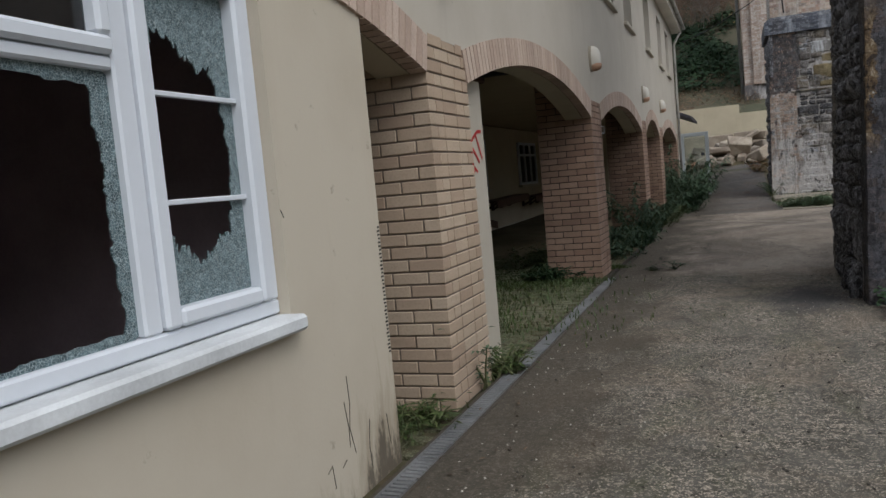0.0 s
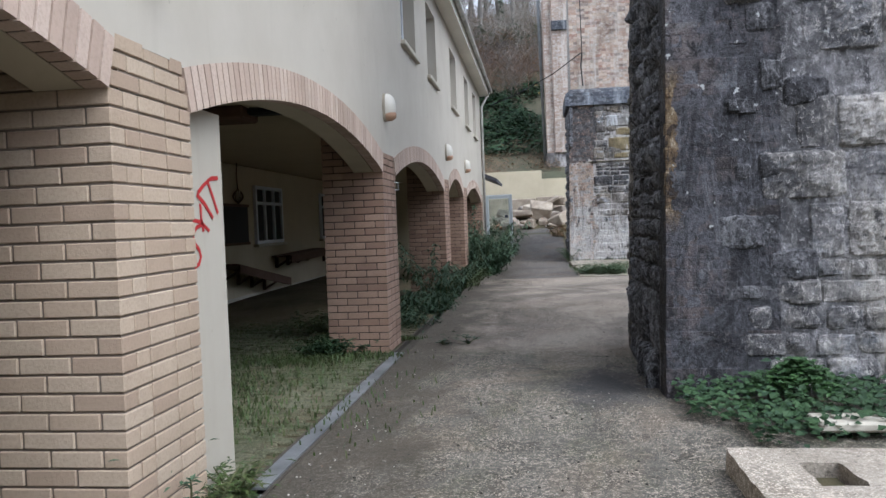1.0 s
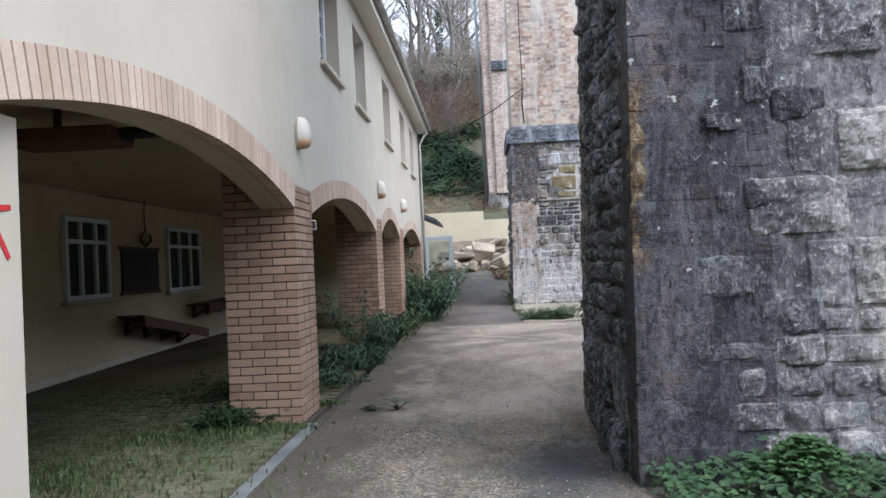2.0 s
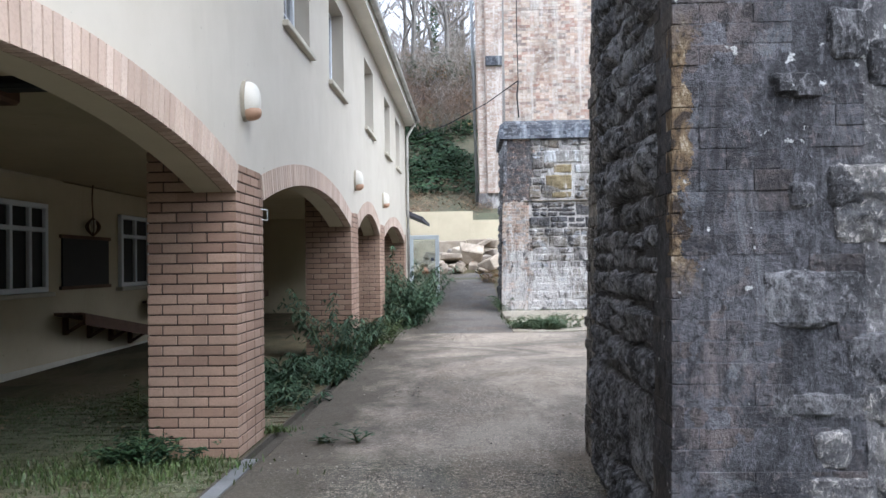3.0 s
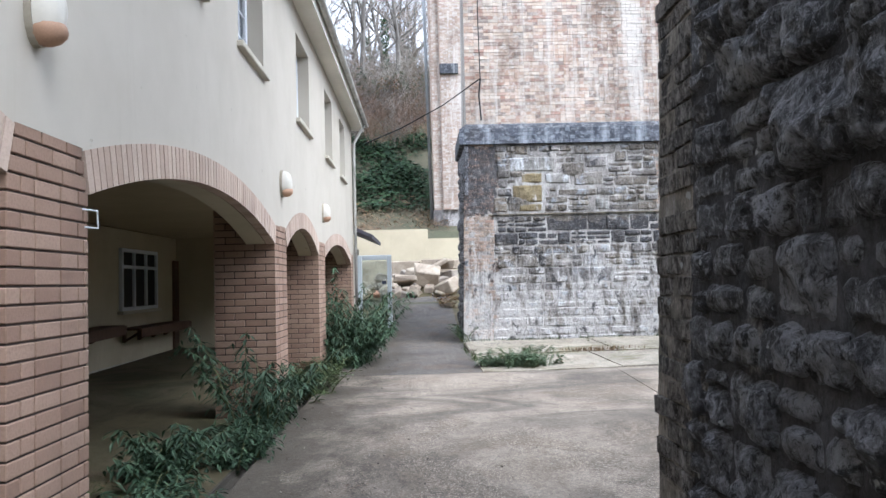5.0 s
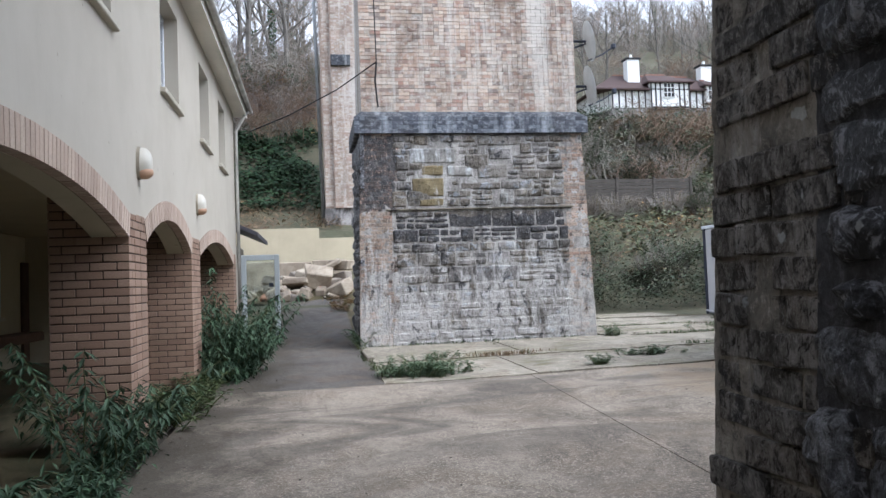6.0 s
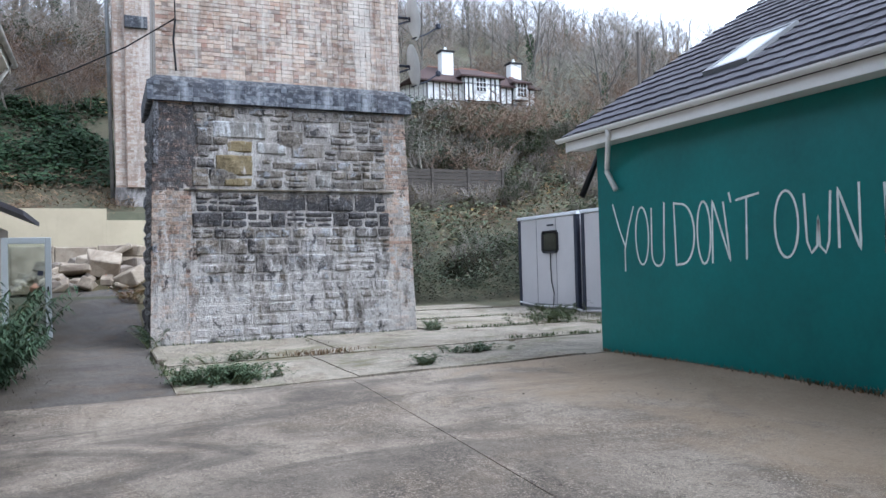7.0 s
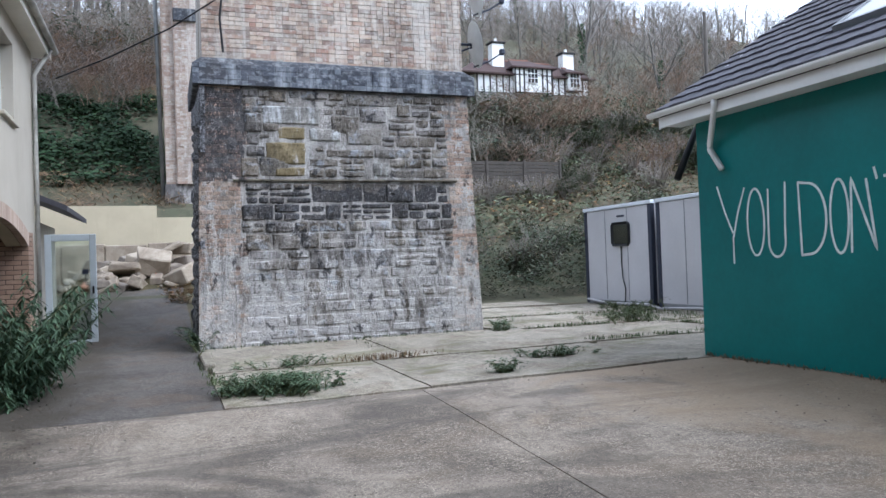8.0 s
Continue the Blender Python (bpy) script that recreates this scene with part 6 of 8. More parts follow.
LETTERS = [
    ("letter_y", [[(17.6, 2.24), (17.47, 1.9), (17.35, 1.66)], [(17.14, 2.18), (17.26, 1.9), (17.35, 1.6), (17.35, 1.3)]]),
    ("letter_o", [arc_pts(16.98, 1.77, 0.13, 0.38, 90, 450, 26)]),
    ("letter_u", [[(16.78, 2.13), (16.79, 1.7)] + arc_pts(16.67, 1.53, 0.12, 0.16, 180, 360, 10) + [(16.55, 1.7), (16.53, 2.18)]]),
    ("letter_d", [[(16.35, 2.15), (16.33, 1.38)], [(16.36, 2.15)] + arc_pts(16.22, 1.76, 0.22, 0.37, 85, -85, 16) + [(16.34, 1.38)]]),
    ("letter_o", [arc_pts(15.84, 1.76, 0.11, 0.37, 90, 450, 26)]),
    ("letter_n", [[(15.71, 1.39), (15.69, 2.13), (15.43, 1.41), (15.52, 2.1)]]),
    ("apostrophe", [[(15.43, 2.2), (15.4, 2.08)]]),
    ("letter_t", [[(15.33, 2.1), (14.99, 2.15)], [(15.17, 2.13), (15.19, 1.43)]]),
    ("letter_o", [arc_pts(14.64, 1.79, 0.15, 0.35, 90, 450, 26)]),
    ("letter_w", [[(14.41, 2.09), (14.39, 1.6), (14.34, 1.48), (14.27, 1.55), (14.25, 1.85), (14.24, 1.55), (14.17, 1.48), (14.13, 1.6), (14.1, 2.09)]]),
    ("letter_n", [[(14.02, 1.52), (14.02, 2.11), (13.79, 1.5), (13.79, 2.14)]]),
    ("letter_u", [[(13.53, 2.11), (13.52, 1.7)] + arc_pts(13.43, 1.6, 0.1, 0.12, 180, 360, 10) + [(13.33, 1.75), (13.32, 2.12)]]),
    ("letter_s", [arc_pts(13.07, 1.96, 0.12, 0.15, 20, 250, 14) + arc_pts(13.06, 1.67, 0.13, 0.15, 80, -150, 14)]),
]
paint = thing("graffiti", (GX - 0.003, 15.4, 1.3), "white sprayed lettering YOU DON'T OWN US on green paint", "graffiti")
for name, lines in LETTERS:
    m = Mesh()
    for pts in lines:
        stroke(m, [(y - 0.09, z) for y, z in pts], GX - 0.0035, 0.027, -1)
    part(name, m, SPRAY, paint)
red = thing("graffiti", (F - 0.1, 5.0, 1.1), "red sprayed scrawl on the cream stub wall", "graffiti")
for name, lines in (("letter_s", [[(4.99, 1.385), (4.93, 1.372), (4.886, 1.335), (4.9, 1.29), (4.95, 1.255), (4.965, 1.22), (4.94, 1.185), (4.87, 1.165)]]),
                    ("letter_x", [[(4.89, 1.41), (4.98, 1.4), (5.08, 1.352)], [(4.985, 1.495), (4.99, 1.42), (5.01, 1.35)]]),
                    ("letter_i", [[(4.95, 1.54), (5.03, 1.5), (5.135, 1.42)]]),
                    ("letter_t", [[(4.965, 1.55), (5.04, 1.595), (5.127, 1.632), (5.22, 1.64)], [(5.09, 1.61), (5.14, 1.54), (5.2, 1.445)]])):
    m = Mesh()
    for pts in lines:
        stroke(m, pts, F - 0.1065, 0.022, 1)
    part(name, m, RED_SPRAY, red)

# ---- cracks and the bare corner bead on the infill wall ----
CRACK = plain("crack_shadow", (0.03, 0.027, 0.025), 0.95, 0.2)
for pts in ([(2.78, 0.52), (2.79, 0.4), (2.77, 0.3), (2.8, 0.18)], [(2.74, 0.42), (2.76, 0.3), (2.76, 0.22)], [(2.56, 0.18), (2.6, 0.2), (2.61, 0.1)], [(2.95, 0.28), (2.93, 0.16), (2.94, 0.06)], [(3.12, 0.25), (3.14, 0.1)], [(2.42, 1.25), (2.44, 1.22)], [(2.68, 0.16), (2.72, 0.18)]):
    m = Mesh()
    stroke(m, [(y + 0.006 * noise.noise((z * 40, y, i)), z) for i, (y, z) in enumerate(pts)], F - 0.0115, 0.0045, 1)
    part("crack", m, CRACK, building)
bead = Mesh()
for i in range(34):
    z = 0.52 + 0.018 * i
    bead.box(F - 0.013, 3.216 - 0.004 * (i % 3), z, F - 0.0095, 3.232, z + 0.008)
tagged(part("corner_bead", bead, CRACK, building, "exposed perforated corner bead"), kind="stuff")


# ---- site cabins ----
CABIN = plain("cabin_grey", (0.5, 0.49, 0.5), 0.55, 0.12, 2, 0.05)
NAVY = plain("navy_trim", (0.03, 0.035, 0.055), 0.5, 0.2)


def cabin(y0, y1, label, window=False):
    z0, z1, x0 = 0.27, 2.68, 11.5
    ob = thing("site_cabin", (14, (y0 + y1) / 2, 0.17), label, "cabin", "site cabins")
    part("body", Mesh().soft_box(x0, y0, z0, x0 + 6, y1, z1, 0.01), CABIN, ob, "pale grey sheet panels")
    for y in (y0, y1 - 0.12):
        part("corner_post", Mesh().soft_box(x0 - 0.02, y - 0.01, z0 - 0.08, x0 + 0.1, y + 0.13, z1 + 0.01, 0.01), NAVY, ob, "navy corner post")
    part("roof_edge", Mesh().soft_box(x0 - 0.04, y0 - 0.03, z1 + 0.01, x0 + 6.05, y1 + 0.03, z1 + 0.1, 0.01), WHITE, ob, "white roof edge")
    part("base_rail", Mesh().soft_box(x0 - 0.01, y0, z0 - 0.1, x0 + 0.1, y1, z0 + 0.02, 0.01), GREY_METAL, ob)
    for k in range(1, 3):
        y = y0 + (y1 - y0) * k / 3
        part("panel_joint", Mesh().box(x0 - 0.006, y - 0.012, z0 + 0.03, x0 + 0.002, y + 0.012, z1 - 0.02), GREY_METAL, ob)
    for k in range(2):
        part("foot", Mesh().soft_box(x0 + 0.1, y0 + 0.3 + k * 2.2, 0.0, x0 + 0.4, y0 + 0.6 + k * 2.2, z0 - 0.08, 0.02), SLAB, ob)
    if window:
        w = part("window", Mesh().soft_box(x0 - 0.03, 26.42, 1.7, x0 + 0.01, 27.2, 2.32, 0.08), BLACK, ob, "small dark window with rounded corners")
        part("pane", Mesh().box(x0 - 0.034, 26.5, 1.78, x0 - 0.031, 27.12, 2.24), GLASS, w)
        part("vent", Mesh().soft_box(x0 - 0.03, 26.65, 2.45, x0, 26.97, 2.5, 0.008), NAVY, ob)
        part("cable", Mesh().tube([(x0 - 0.03, 26.8, 1.7), (x0 - 0.03, 26.8, 1.3), (x0 - 0.05, 26.74, 0.9), (x0 - 0.03, 26.66, 0.6), (x0 - 0.06, 26.66, 0.2)], 0.016, n=6), BLACK, ob, "black cable hanging from the window")


cabin(25.52, 28.58, "grey panelled site cabin with a small square window and hanging cable", True)
cabin(22.2, 25.3, "grey panelled site cabin standing beside its twin")
hoses = Mesh().tube([(11.4, 28.4, 0.3), (11.2, 27, 0.24), (11.3, 25.5, 0.26), (11.0, 24.6, 0.22), (11.3, 23.6, 0.25), (11.1, 22.4, 0.22)], 0.03, n=6)
tagged(part("hose", hoses, CABIN), "pale hose lying along the foot of the cabins", "hose")

# ---- end of the building: porch roof, open door ----
porch = thing("porch", (-1.9, 26.5, 0.1), "low lean-to porch with a small tiled roof", "porch")
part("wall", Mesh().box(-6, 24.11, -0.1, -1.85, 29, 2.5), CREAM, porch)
part("roof", Mesh().hexa([(-1.2, 25.2, 2.6), (-1.2, 29, 2.6), (-3.2, 29, 3.5), (-3.2, 25.2, 3.5), (-1.2, 25.2, 2.7), (-1.2, 29, 2.7), (-3.2, 29, 3.6), (-3.2, 25.2, 3.6)][::1]), TILE, porch)
door = thing("door", (-1.15, 25.2, 0.1), "white glazed door standing open outwards", "door")
df = Mesh()
for x0, x1, z0, z1 in ((-1.58, -1.47, 0.12, 2.18), (-0.85, -0.74, 0.12, 2.18), (-1.47, -0.85, 2.06, 2.18), (-1.47, -0.85, 0.12, 0.27)):
    df.soft_box(x0, 25.17, z0, x1, 25.23, z1, 0.008)
PALE_FRAME = plain("pale_blue_grey_frame", (0.47, 0.51, 0.53), 0.45, 0.12, 4, 0.05)
part("frame", df, PALE_FRAME, door, "pale blue-grey plastic frame")
DOOR_GLASS = glass_mat("door_glass", (0.75, 0.85, 0.82), 0.06)
part("pane", Mesh().box(-1.47, 25.195, 0.27, -0.85, 25.205, 2.06), DOOR_GLASS, door)
part("notice", Mesh().box(-0.98, 25.185, 1.45, -0.88, 25.192, 1.54), NAVY, door, "small blue notice stuck on the glass")
part("handle", Mesh().soft_box(-0.81, 25.1, 1.1, -0.78, 25.17, 1.24, 0.006), BLACK, door)

# ---- rubble, block wall ----
RUBBLE = [concrete_mat("rubble_pale", (0.43, 0.365, 0.285), (0.27, 0.22, 0.17), 0.5, False), concrete_mat("rubble_grey", (0.32, 0.28, 0.235), (0.19, 0.16, 0.135), 0.6, False), brick_mat("rubble_brick", [(0.35, 0.16, 0.1), (0.4, 0.2, 0.13)])]
rr = random.Random(31)
bw = thing("block_wall", (-1.5, 35, 1.0), "row of pale precast concrete blocks", "wall")
for i in range(5):
    part("block", Mesh().soft_box(-4.8 + 1.2 * i, 34.8, 0.8, -3.62 + 1.2 * i, 35.3, 2.35 - 0.05 * (i % 2), 0.03), RUBBLE[0], bw)


def chunk(name, x, y, z, a, b, c, mat, label, group):
    m = Mesh().soft_box(-a / 2, -b / 2, -c / 2, a / 2, b / 2, c / 2, 0.03)
    m.v = [(vx * (1 + 0.3 * noise.noise((vx * 3 + x * 7, vy * 3, vz * 3))), vy * (1 + 0.3 * noise.noise((vx * 3, vy * 3 + y * 5, vz * 3))), vz * (1 + 0.25 * noise.noise((vx * 2, vy * 2, vz * 3 + z * 9)))) for vx, vy, vz in m.v]
    ob = part(name, m, mat)
    ob.matrix_basis = pose(x, y, z, rr.uniform(-28, 28), rr.uniform(-28, 28), rr.uniform(0, 180))
    return tagged(ob, label, "rubble", group)


def heap(x, y):
    return 0.75 * max(0, 1 - ((x + 0.1) / 1.9) ** 2) * max(0, 1 - abs(y - 33.2) / 1.8)


mound = Mesh()
for j in range(21):
    for i in range(21):
        x, y = -2.3 + 4.0 * i / 20, 31.2 + 4.0 * j / 20
        mound.v.append((x, y, yard_z(x, y) - 0.02 + heap(x, y) * 0.8 + 0.1 * noise.noise((x * 3, y * 3, 0))))
mound.f = [(j * 21 + i, j * 21 + i + 1, (j + 1) * 21 + i + 1, (j + 1) * 21 + i) for j in range(20) for i in range(20)]
tagged(part("rubble_mound", mound, EARTH, smooth=True), "mound of soil and broken masonry by the wall", "rubble mound", kind="stuff")
for i in range(150):
    x, y = rr.uniform(-2.1, 1.3), rr.uniform(31.4, 34.6)
    s = rr.choice([0.1, 0.14, 0.18, 0.22, 0.3, 0.42])
    chunk("rubble_stone", x, y, yard_z(x, y) + heap(x, y) * 0.85 + s * 0.2, s * rr.uniform(0.9, 1.8), s * rr.uniform(0.7, 1.2), s * rr.uniform(0.4, 0.8), rr.choice([RUBBLE[0], RUBBLE[1], RUBBLE[1], RUBBLE[2] if s < 0.25 else RUBBLE[0]]), "pale broken masonry lump on the rubble heap", "rubble heap")
for x, y, z, a, b, c in ((0.15, 32.3, 1.74, 0.85, 0.7, 0.5), (0.82, 31.8, 1.3, 0.8, 0.6, 0.42), (-0.5, 32.2, 1.58, 0.8, 0.5, 0.22), (0.95, 33.3, 2.1, 0.8, 0.5, 0.32), (-0.35, 31.9, 1.22, 0.7, 0.4, 0.2), (0.5, 33.0, 2.05, 0.9, 0.4, 0.14)):
    chunk("rubble_stone", x, y, z, a, b, c, RUBBLE[0], "large pale squared block tipped on the rubble heap", "rubble heap")

# ---- plants ----
BRAMBLE = leaf_mat("bramble_leaves", [(0.03, 0.048, 0.022), (0.055, 0.072, 0.03), (0.085, 0.078, 0.045), (0.028, 0.052, 0.026), (0.11, 0.085, 0.055), (0.045, 0.066, 0.03)], 0.7)
IVY = leaf_mat("ivy_leaves", [(0.018, 0.042, 0.015), (0.03, 0.068, 0.024), (0.042, 0.085, 0.03), (0.026, 0.056, 0.027)], 0.75)
WEED = leaf_mat("weed_leaves", [(0.07, 0.115, 0.058), (0.1, 0.155, 0.08), (0.135, 0.19, 0.11), (0.085, 0.135, 0.072)], 0.6)
BUDDLEIA = leaf_mat("buddleia_leaves", [(0.03, 0.062, 0.031), (0.05, 0.098, 0.048), (0.082, 0.13, 0.072), (0.038, 0.076, 0.039)], 0.6)
GRASS = leaf_mat("grass_blades", [(0.05, 0.084, 0.021), (0.069, 0.104, 0.029), (0.09, 0.097, 0.037), (0.043, 0.07, 0.02)])
DRY = leaf_mat("dead_stems", [(0.14, 0.09, 0.05), (0.2, 0.13, 0.07), (0.1, 0.065, 0.04), (0.24, 0.15, 0.07)])
OLIVE = leaf_mat("scrub_leaves", [(0.07, 0.092, 0.04), (0.1, 0.115, 0.05), (0.06, 0.085, 0.042), (0.13, 0.115, 0.05)])
AUTUMN = leaf_mat("autumn_leaves", [(0.2, 0.09, 0.03), (0.26, 0.14, 0.04), (0.16, 0.07, 0.035), (0.3, 0.2, 0.06)])
BARK = plain("bark", (0.14, 0.128, 0.115), 0.9, 0.4, 5, 0.5)
TWIG = plain("twigs", (0.27, 0.24, 0.215), 0.9, 0.3, 5, 0.2)
STEM = plain("green_stem", (0.12, 0.13, 0.06), 0.7, 0.3, 9, 0.2)


def leaf(m, p, d, up, length, width, fold=0.25):
    """One leaf from p along d: two halves folded at the rib."""
    s = d.cross(up)
    if s.length < 1e-4:
        s = d.orthogonal()
    s.normalize()
    n = s.cross(d).normalized()
    a, t = p + d * length * 0.45 - n * length * 0.04, p + d * length - n * length * 0.16
    k = len(m.v)
    m.v += [tuple(p), tuple(a + s * width / 2 + n * width * fold), tuple(t), tuple(a - s * width / 2 + n * width * fold), tuple(a)]
    m.f += [(k, k + 4, k + 1), (k + 4, k + 2, k + 1), (k, k + 3, k + 4), (k + 4, k + 3, k + 2)]


def way(rnd, up=0.3, spread=1.0):
    a = rnd.uniform(0, 2 * math.pi)
    return Vector((math.cos(a) * spread, math.sin(a) * spread, up + rnd.uniform(-0.3, 0.3))).normalized()


def bush(name, x, y, z, rx, ry, h, stems, seed, label, length=0.11, width=0.028, leaves=34, mat=None, droop=0.15):
    """A shrub of arching stems with long paired leaves."""
    rnd = random.Random(seed)
    ob = thing(name, (x, y, z), label, "shrub")
    st, lv = Mesh(), Mesh()
    for i in range(stems):
        bx, by = x + rnd.gauss(0, 0.35) * rx, y + rnd.gauss(0, 0.42) * ry
        d = way(rnd, 1.8)
        d.x += (bx - x) * 0.25
        hh = h * rnd.uniform(0.45, 1.05)
        pts, p = [], Vector((bx, by, z - 0.03))
        for k in range(7):
            pts.append(p.copy())
            p = p + d * hh / 6
            d = (d + Vector((rnd.uniform(-0.12, 0.12), rnd.uniform(-0.12, 0.12), -0.13))).normalized()
        st.tube(pts, 0.011, 0.003, 4, False)
        for k in range(leaves):
            u = rnd.uniform(0.12, 1.0)
            f = u * 6
            j = min(5, int(f))
            q = pts[j].lerp(pts[j + 1], f - j)
            dd = way(rnd, droop)
            leaf(lv, q, dd, Vector((0, 0, 1)), length * rnd.uniform(0.6, 1.3), width * rnd.uniform(0.8, 1.3))
            if rnd.random() < 0.35:
                q2 = q + dd * rnd.uniform(0.05, 0.2)
                leaf(lv, q2, way(rnd, droop - 0.15), Vector((0, 0, 1)), length * rnd.uniform(0.6, 1.2), width)
    tagged(part("stalk", st, STEM, ob), kind="stuff")
    part("foliage", lv, mat or BUDDLEIA, ob)
    return ob


bush("buddleia", -1.25, 19.3, 0.1, 0.35, 0.9, 1.35, 70, 41, "dense blue-green buddleia growing against the brick arcade", 0.13, 0.03, 80, None, -0.45)
bush("buddleia", -1.2, 19.9, 0.1, 0.4, 0.5, 1.9, 26, 42, "tall arching blue-green buddleia by the open door", 0.14, 0.03, 80, None, -0.5)
bush("buddleia", -1.6, 14.1, 0.02, 0.3, 0.5, 1.3, 22, 43, "leafy green buddleia spray at the foot of a brick pier", 0.12, 0.028, 70, None, -0.45)
bush("buddleia", -1.55, 12.9, 0.02, 0.24, 0.9, 0.42, 26, 44, "low leafy green weeds along the drain", 0.09, 0.026, 55, None, -0.2)
bush("buddleia", -1.75, 11.3, 0.02, 0.4, 0.5, 0.3, 20, 45, "low straggling green weeds along the drain", 0.11, 0.028, 22, None, -0.1)
bush("buddleia", -1.95, 12.2, 0.02, 0.35, 0.6, 0.62, 22, 64, "leafy green buddleia shoots beside the drain", 0.11, 0.028, 60, None, -0.35)
bush("nettles", -2.7, 11.2, 0.0, 0.7, 0.9, 0.3, 46, 65, "low green weeds growing through the arcade paving", 0.08, 0.03, 26, GRASS)
bush("nettles", -2.2, 9.02, 0.0, 0.3, 0.14, 0.3, 30, 61, "dark leafy weeds at the foot of a brick pier", 0.07, 0.035, 30, IVY)
bush("nettles", -1.45, 16.2, 0.05, 0.35, 1.3, 0.5, 34, 46, "yellow-green weeds along the arcade edge", 0.1, 0.03, 30, GRASS)
bush("nettles", -1.5, 17.9, 0.05, 0.35, 0.6, 0.45, 16, 47, "yellow-green weeds by a brick pier", 0.1, 0.03, 30, GRASS)
bush("weed", -1.53, 4.5, 0.0, 0.06, 0.1, 0.75, 4, 48, "thin straggling weed against the brick pier", 0.05, 0.018, 26)
bush("weed", -1.52, 4.85, 0.0, 0.12, 0.2, 0.3, 16, 49, "clump of weeds by the drain", 0.07, 0.018, 18, GRASS)
bush("weed", -1.75, 3.7, -0.02, 0.3, 0.35, 0.22, 26, 50, "clump of weeds in the blocked archway", 0.08, 0.015, 16, GRASS)
bush("weed", 1.5, 18.35, 0.12, 0.7, 0.35, 0.3, 150, 51, "bushy green weeds in the slab joint", 0.055, 0.022, 30, WEED, 0.1)
bush("weed", 1.65, 19.2, 0.13, 0.5, 0.12, 0.14, 16, 66, "thin green weeds in the slab joint", 0.06, 0.018, 26, WEED)
bush("weed", 1.9, 20.2, 0.15, 0.7, 0.15, 0.2, 22, 52, "straggling weeds in the slab joint", 0.06, 0.018, 22, WEED)
bush("weed", 4.05, 18.0, 0.16, 0.16, 0.14, 0.22, 16, 53, "small green weed in the slab joint", 0.055, 0.018, 30, WEED)
bush("weed", 5.2, 18.9, 0.16, 0.45, 0.2, 0.22, 24, 54, "green weeds in the slab joint", 0.06, 0.02, 30, WEED)
bush("weed", 6.1, 22.6, 0.18, 0.2, 0.45, 0.35, 18, 55, "green weeds at the foot of the viaduct pier", 0.07, 0.02, 28, WEED)
bush("weed", 0.9, 23.2, 0.2, 0.12, 0.8, 0.5, 16, 56, "green weeds at the foot of the viaduct pier", 0.09, 0.025, 24)
bush("weed", 9.0, 22.9, 0.2, 1.0, 0.6, 0.3, 30, 57, "mixed weeds before the cabins", 0.1, 0.025, 24, GRASS)
bush("weed", 10.4, 25.0, 0.2, 0.6, 1.2, 0.35, 30, 58, "mixed weeds before the cabins", 0.1, 0.025, 24, GRASS)
bush("bracken", 0.75, 29.5, 0.6, 0.2, 1.2, 0.8, 24, 59, "yellowing weeds beside the path", 0.12, 0.03, 26, AUTUMN)
for sx in (-1.0, -0.76):
    bush("weed", sx, 9.6, 0.0, 0.03, 0.03, 0.15, 3, int(60 + sx * 10), "small seedling in a concrete crack", 0.075, 0.02, 12, None, 0.5)


def leaf_field(name, spots, mat, label, category, seed, size=(0.06, 0.1), wide=0.8, up=0.5):
    """Many leaves at given spots (place, normal), as one object of stuff."""
    rnd = random.Random(seed)
    m = Mesh()
    for p, n in spots:
        d = (way(rnd, 0.0) + n * up * rnd.uniform(0, 1)).normalized()
        l = rnd.uniform(*size)
        leaf(m, Vector(p), d, n, l, l * wide, 0.15)
    return tagged(part(name, m, mat), label, category, kind="stuff")


pr = random.Random(77)
spots = []
while len(spots) < 4400:
    x, y = pr.uniform(1.0, 4.5), pr.uniform(5.3, 6.9)
    edge = 5.75 + 0.35 * noise.noise((x * 1.7, 0, 5)) - 0.1 * (x > 2.5) + (0.35 if x < 1.25 else 0)
    if y < edge:
        continue
    hump = 0.22 * math.exp(-((x - 1.75) / 0.3) ** 2 - ((y - 6.6) / 0.28) ** 2)
    spots.append(((x, y, 0.03 + pr.uniform(0, 0.13) + hump * pr.uniform(0.3, 1)), Vector((pr.uniform(-0.4, 0.4), -0.4, 1)).normalized()))
leaf_field("ivy_patch", spots, IVY, "low ivy and brambles at the foot of the near pier", "ivy", 78, (0.035, 0.075))
spots = []
for _ in range(1500):
    r, t = abs(pr.gauss(0, 0.5)), pr.uniform(0, 6.28)
    x, y = 1.75 + 0.36 * r * math.cos(t), 6.55 + 0.3 * r * math.sin(t)
    spots.append(((x, y, 0.08 + 0.26 * math.exp(-1.6 * r * r) * pr.uniform(0.5, 1.05)), Vector((0, -0.3, 1)).normalized()))
leaf_field("leafy_weed", spots, leaf_mat("fresh_leaves", [(0.032, 0.078, 0.022), (0.045, 0.1, 0.028), (0.025, 0.06, 0.018)]), "bright green bushy weed against the sooty pier", "weed", 79, (0.035, 0.06), 0.6)


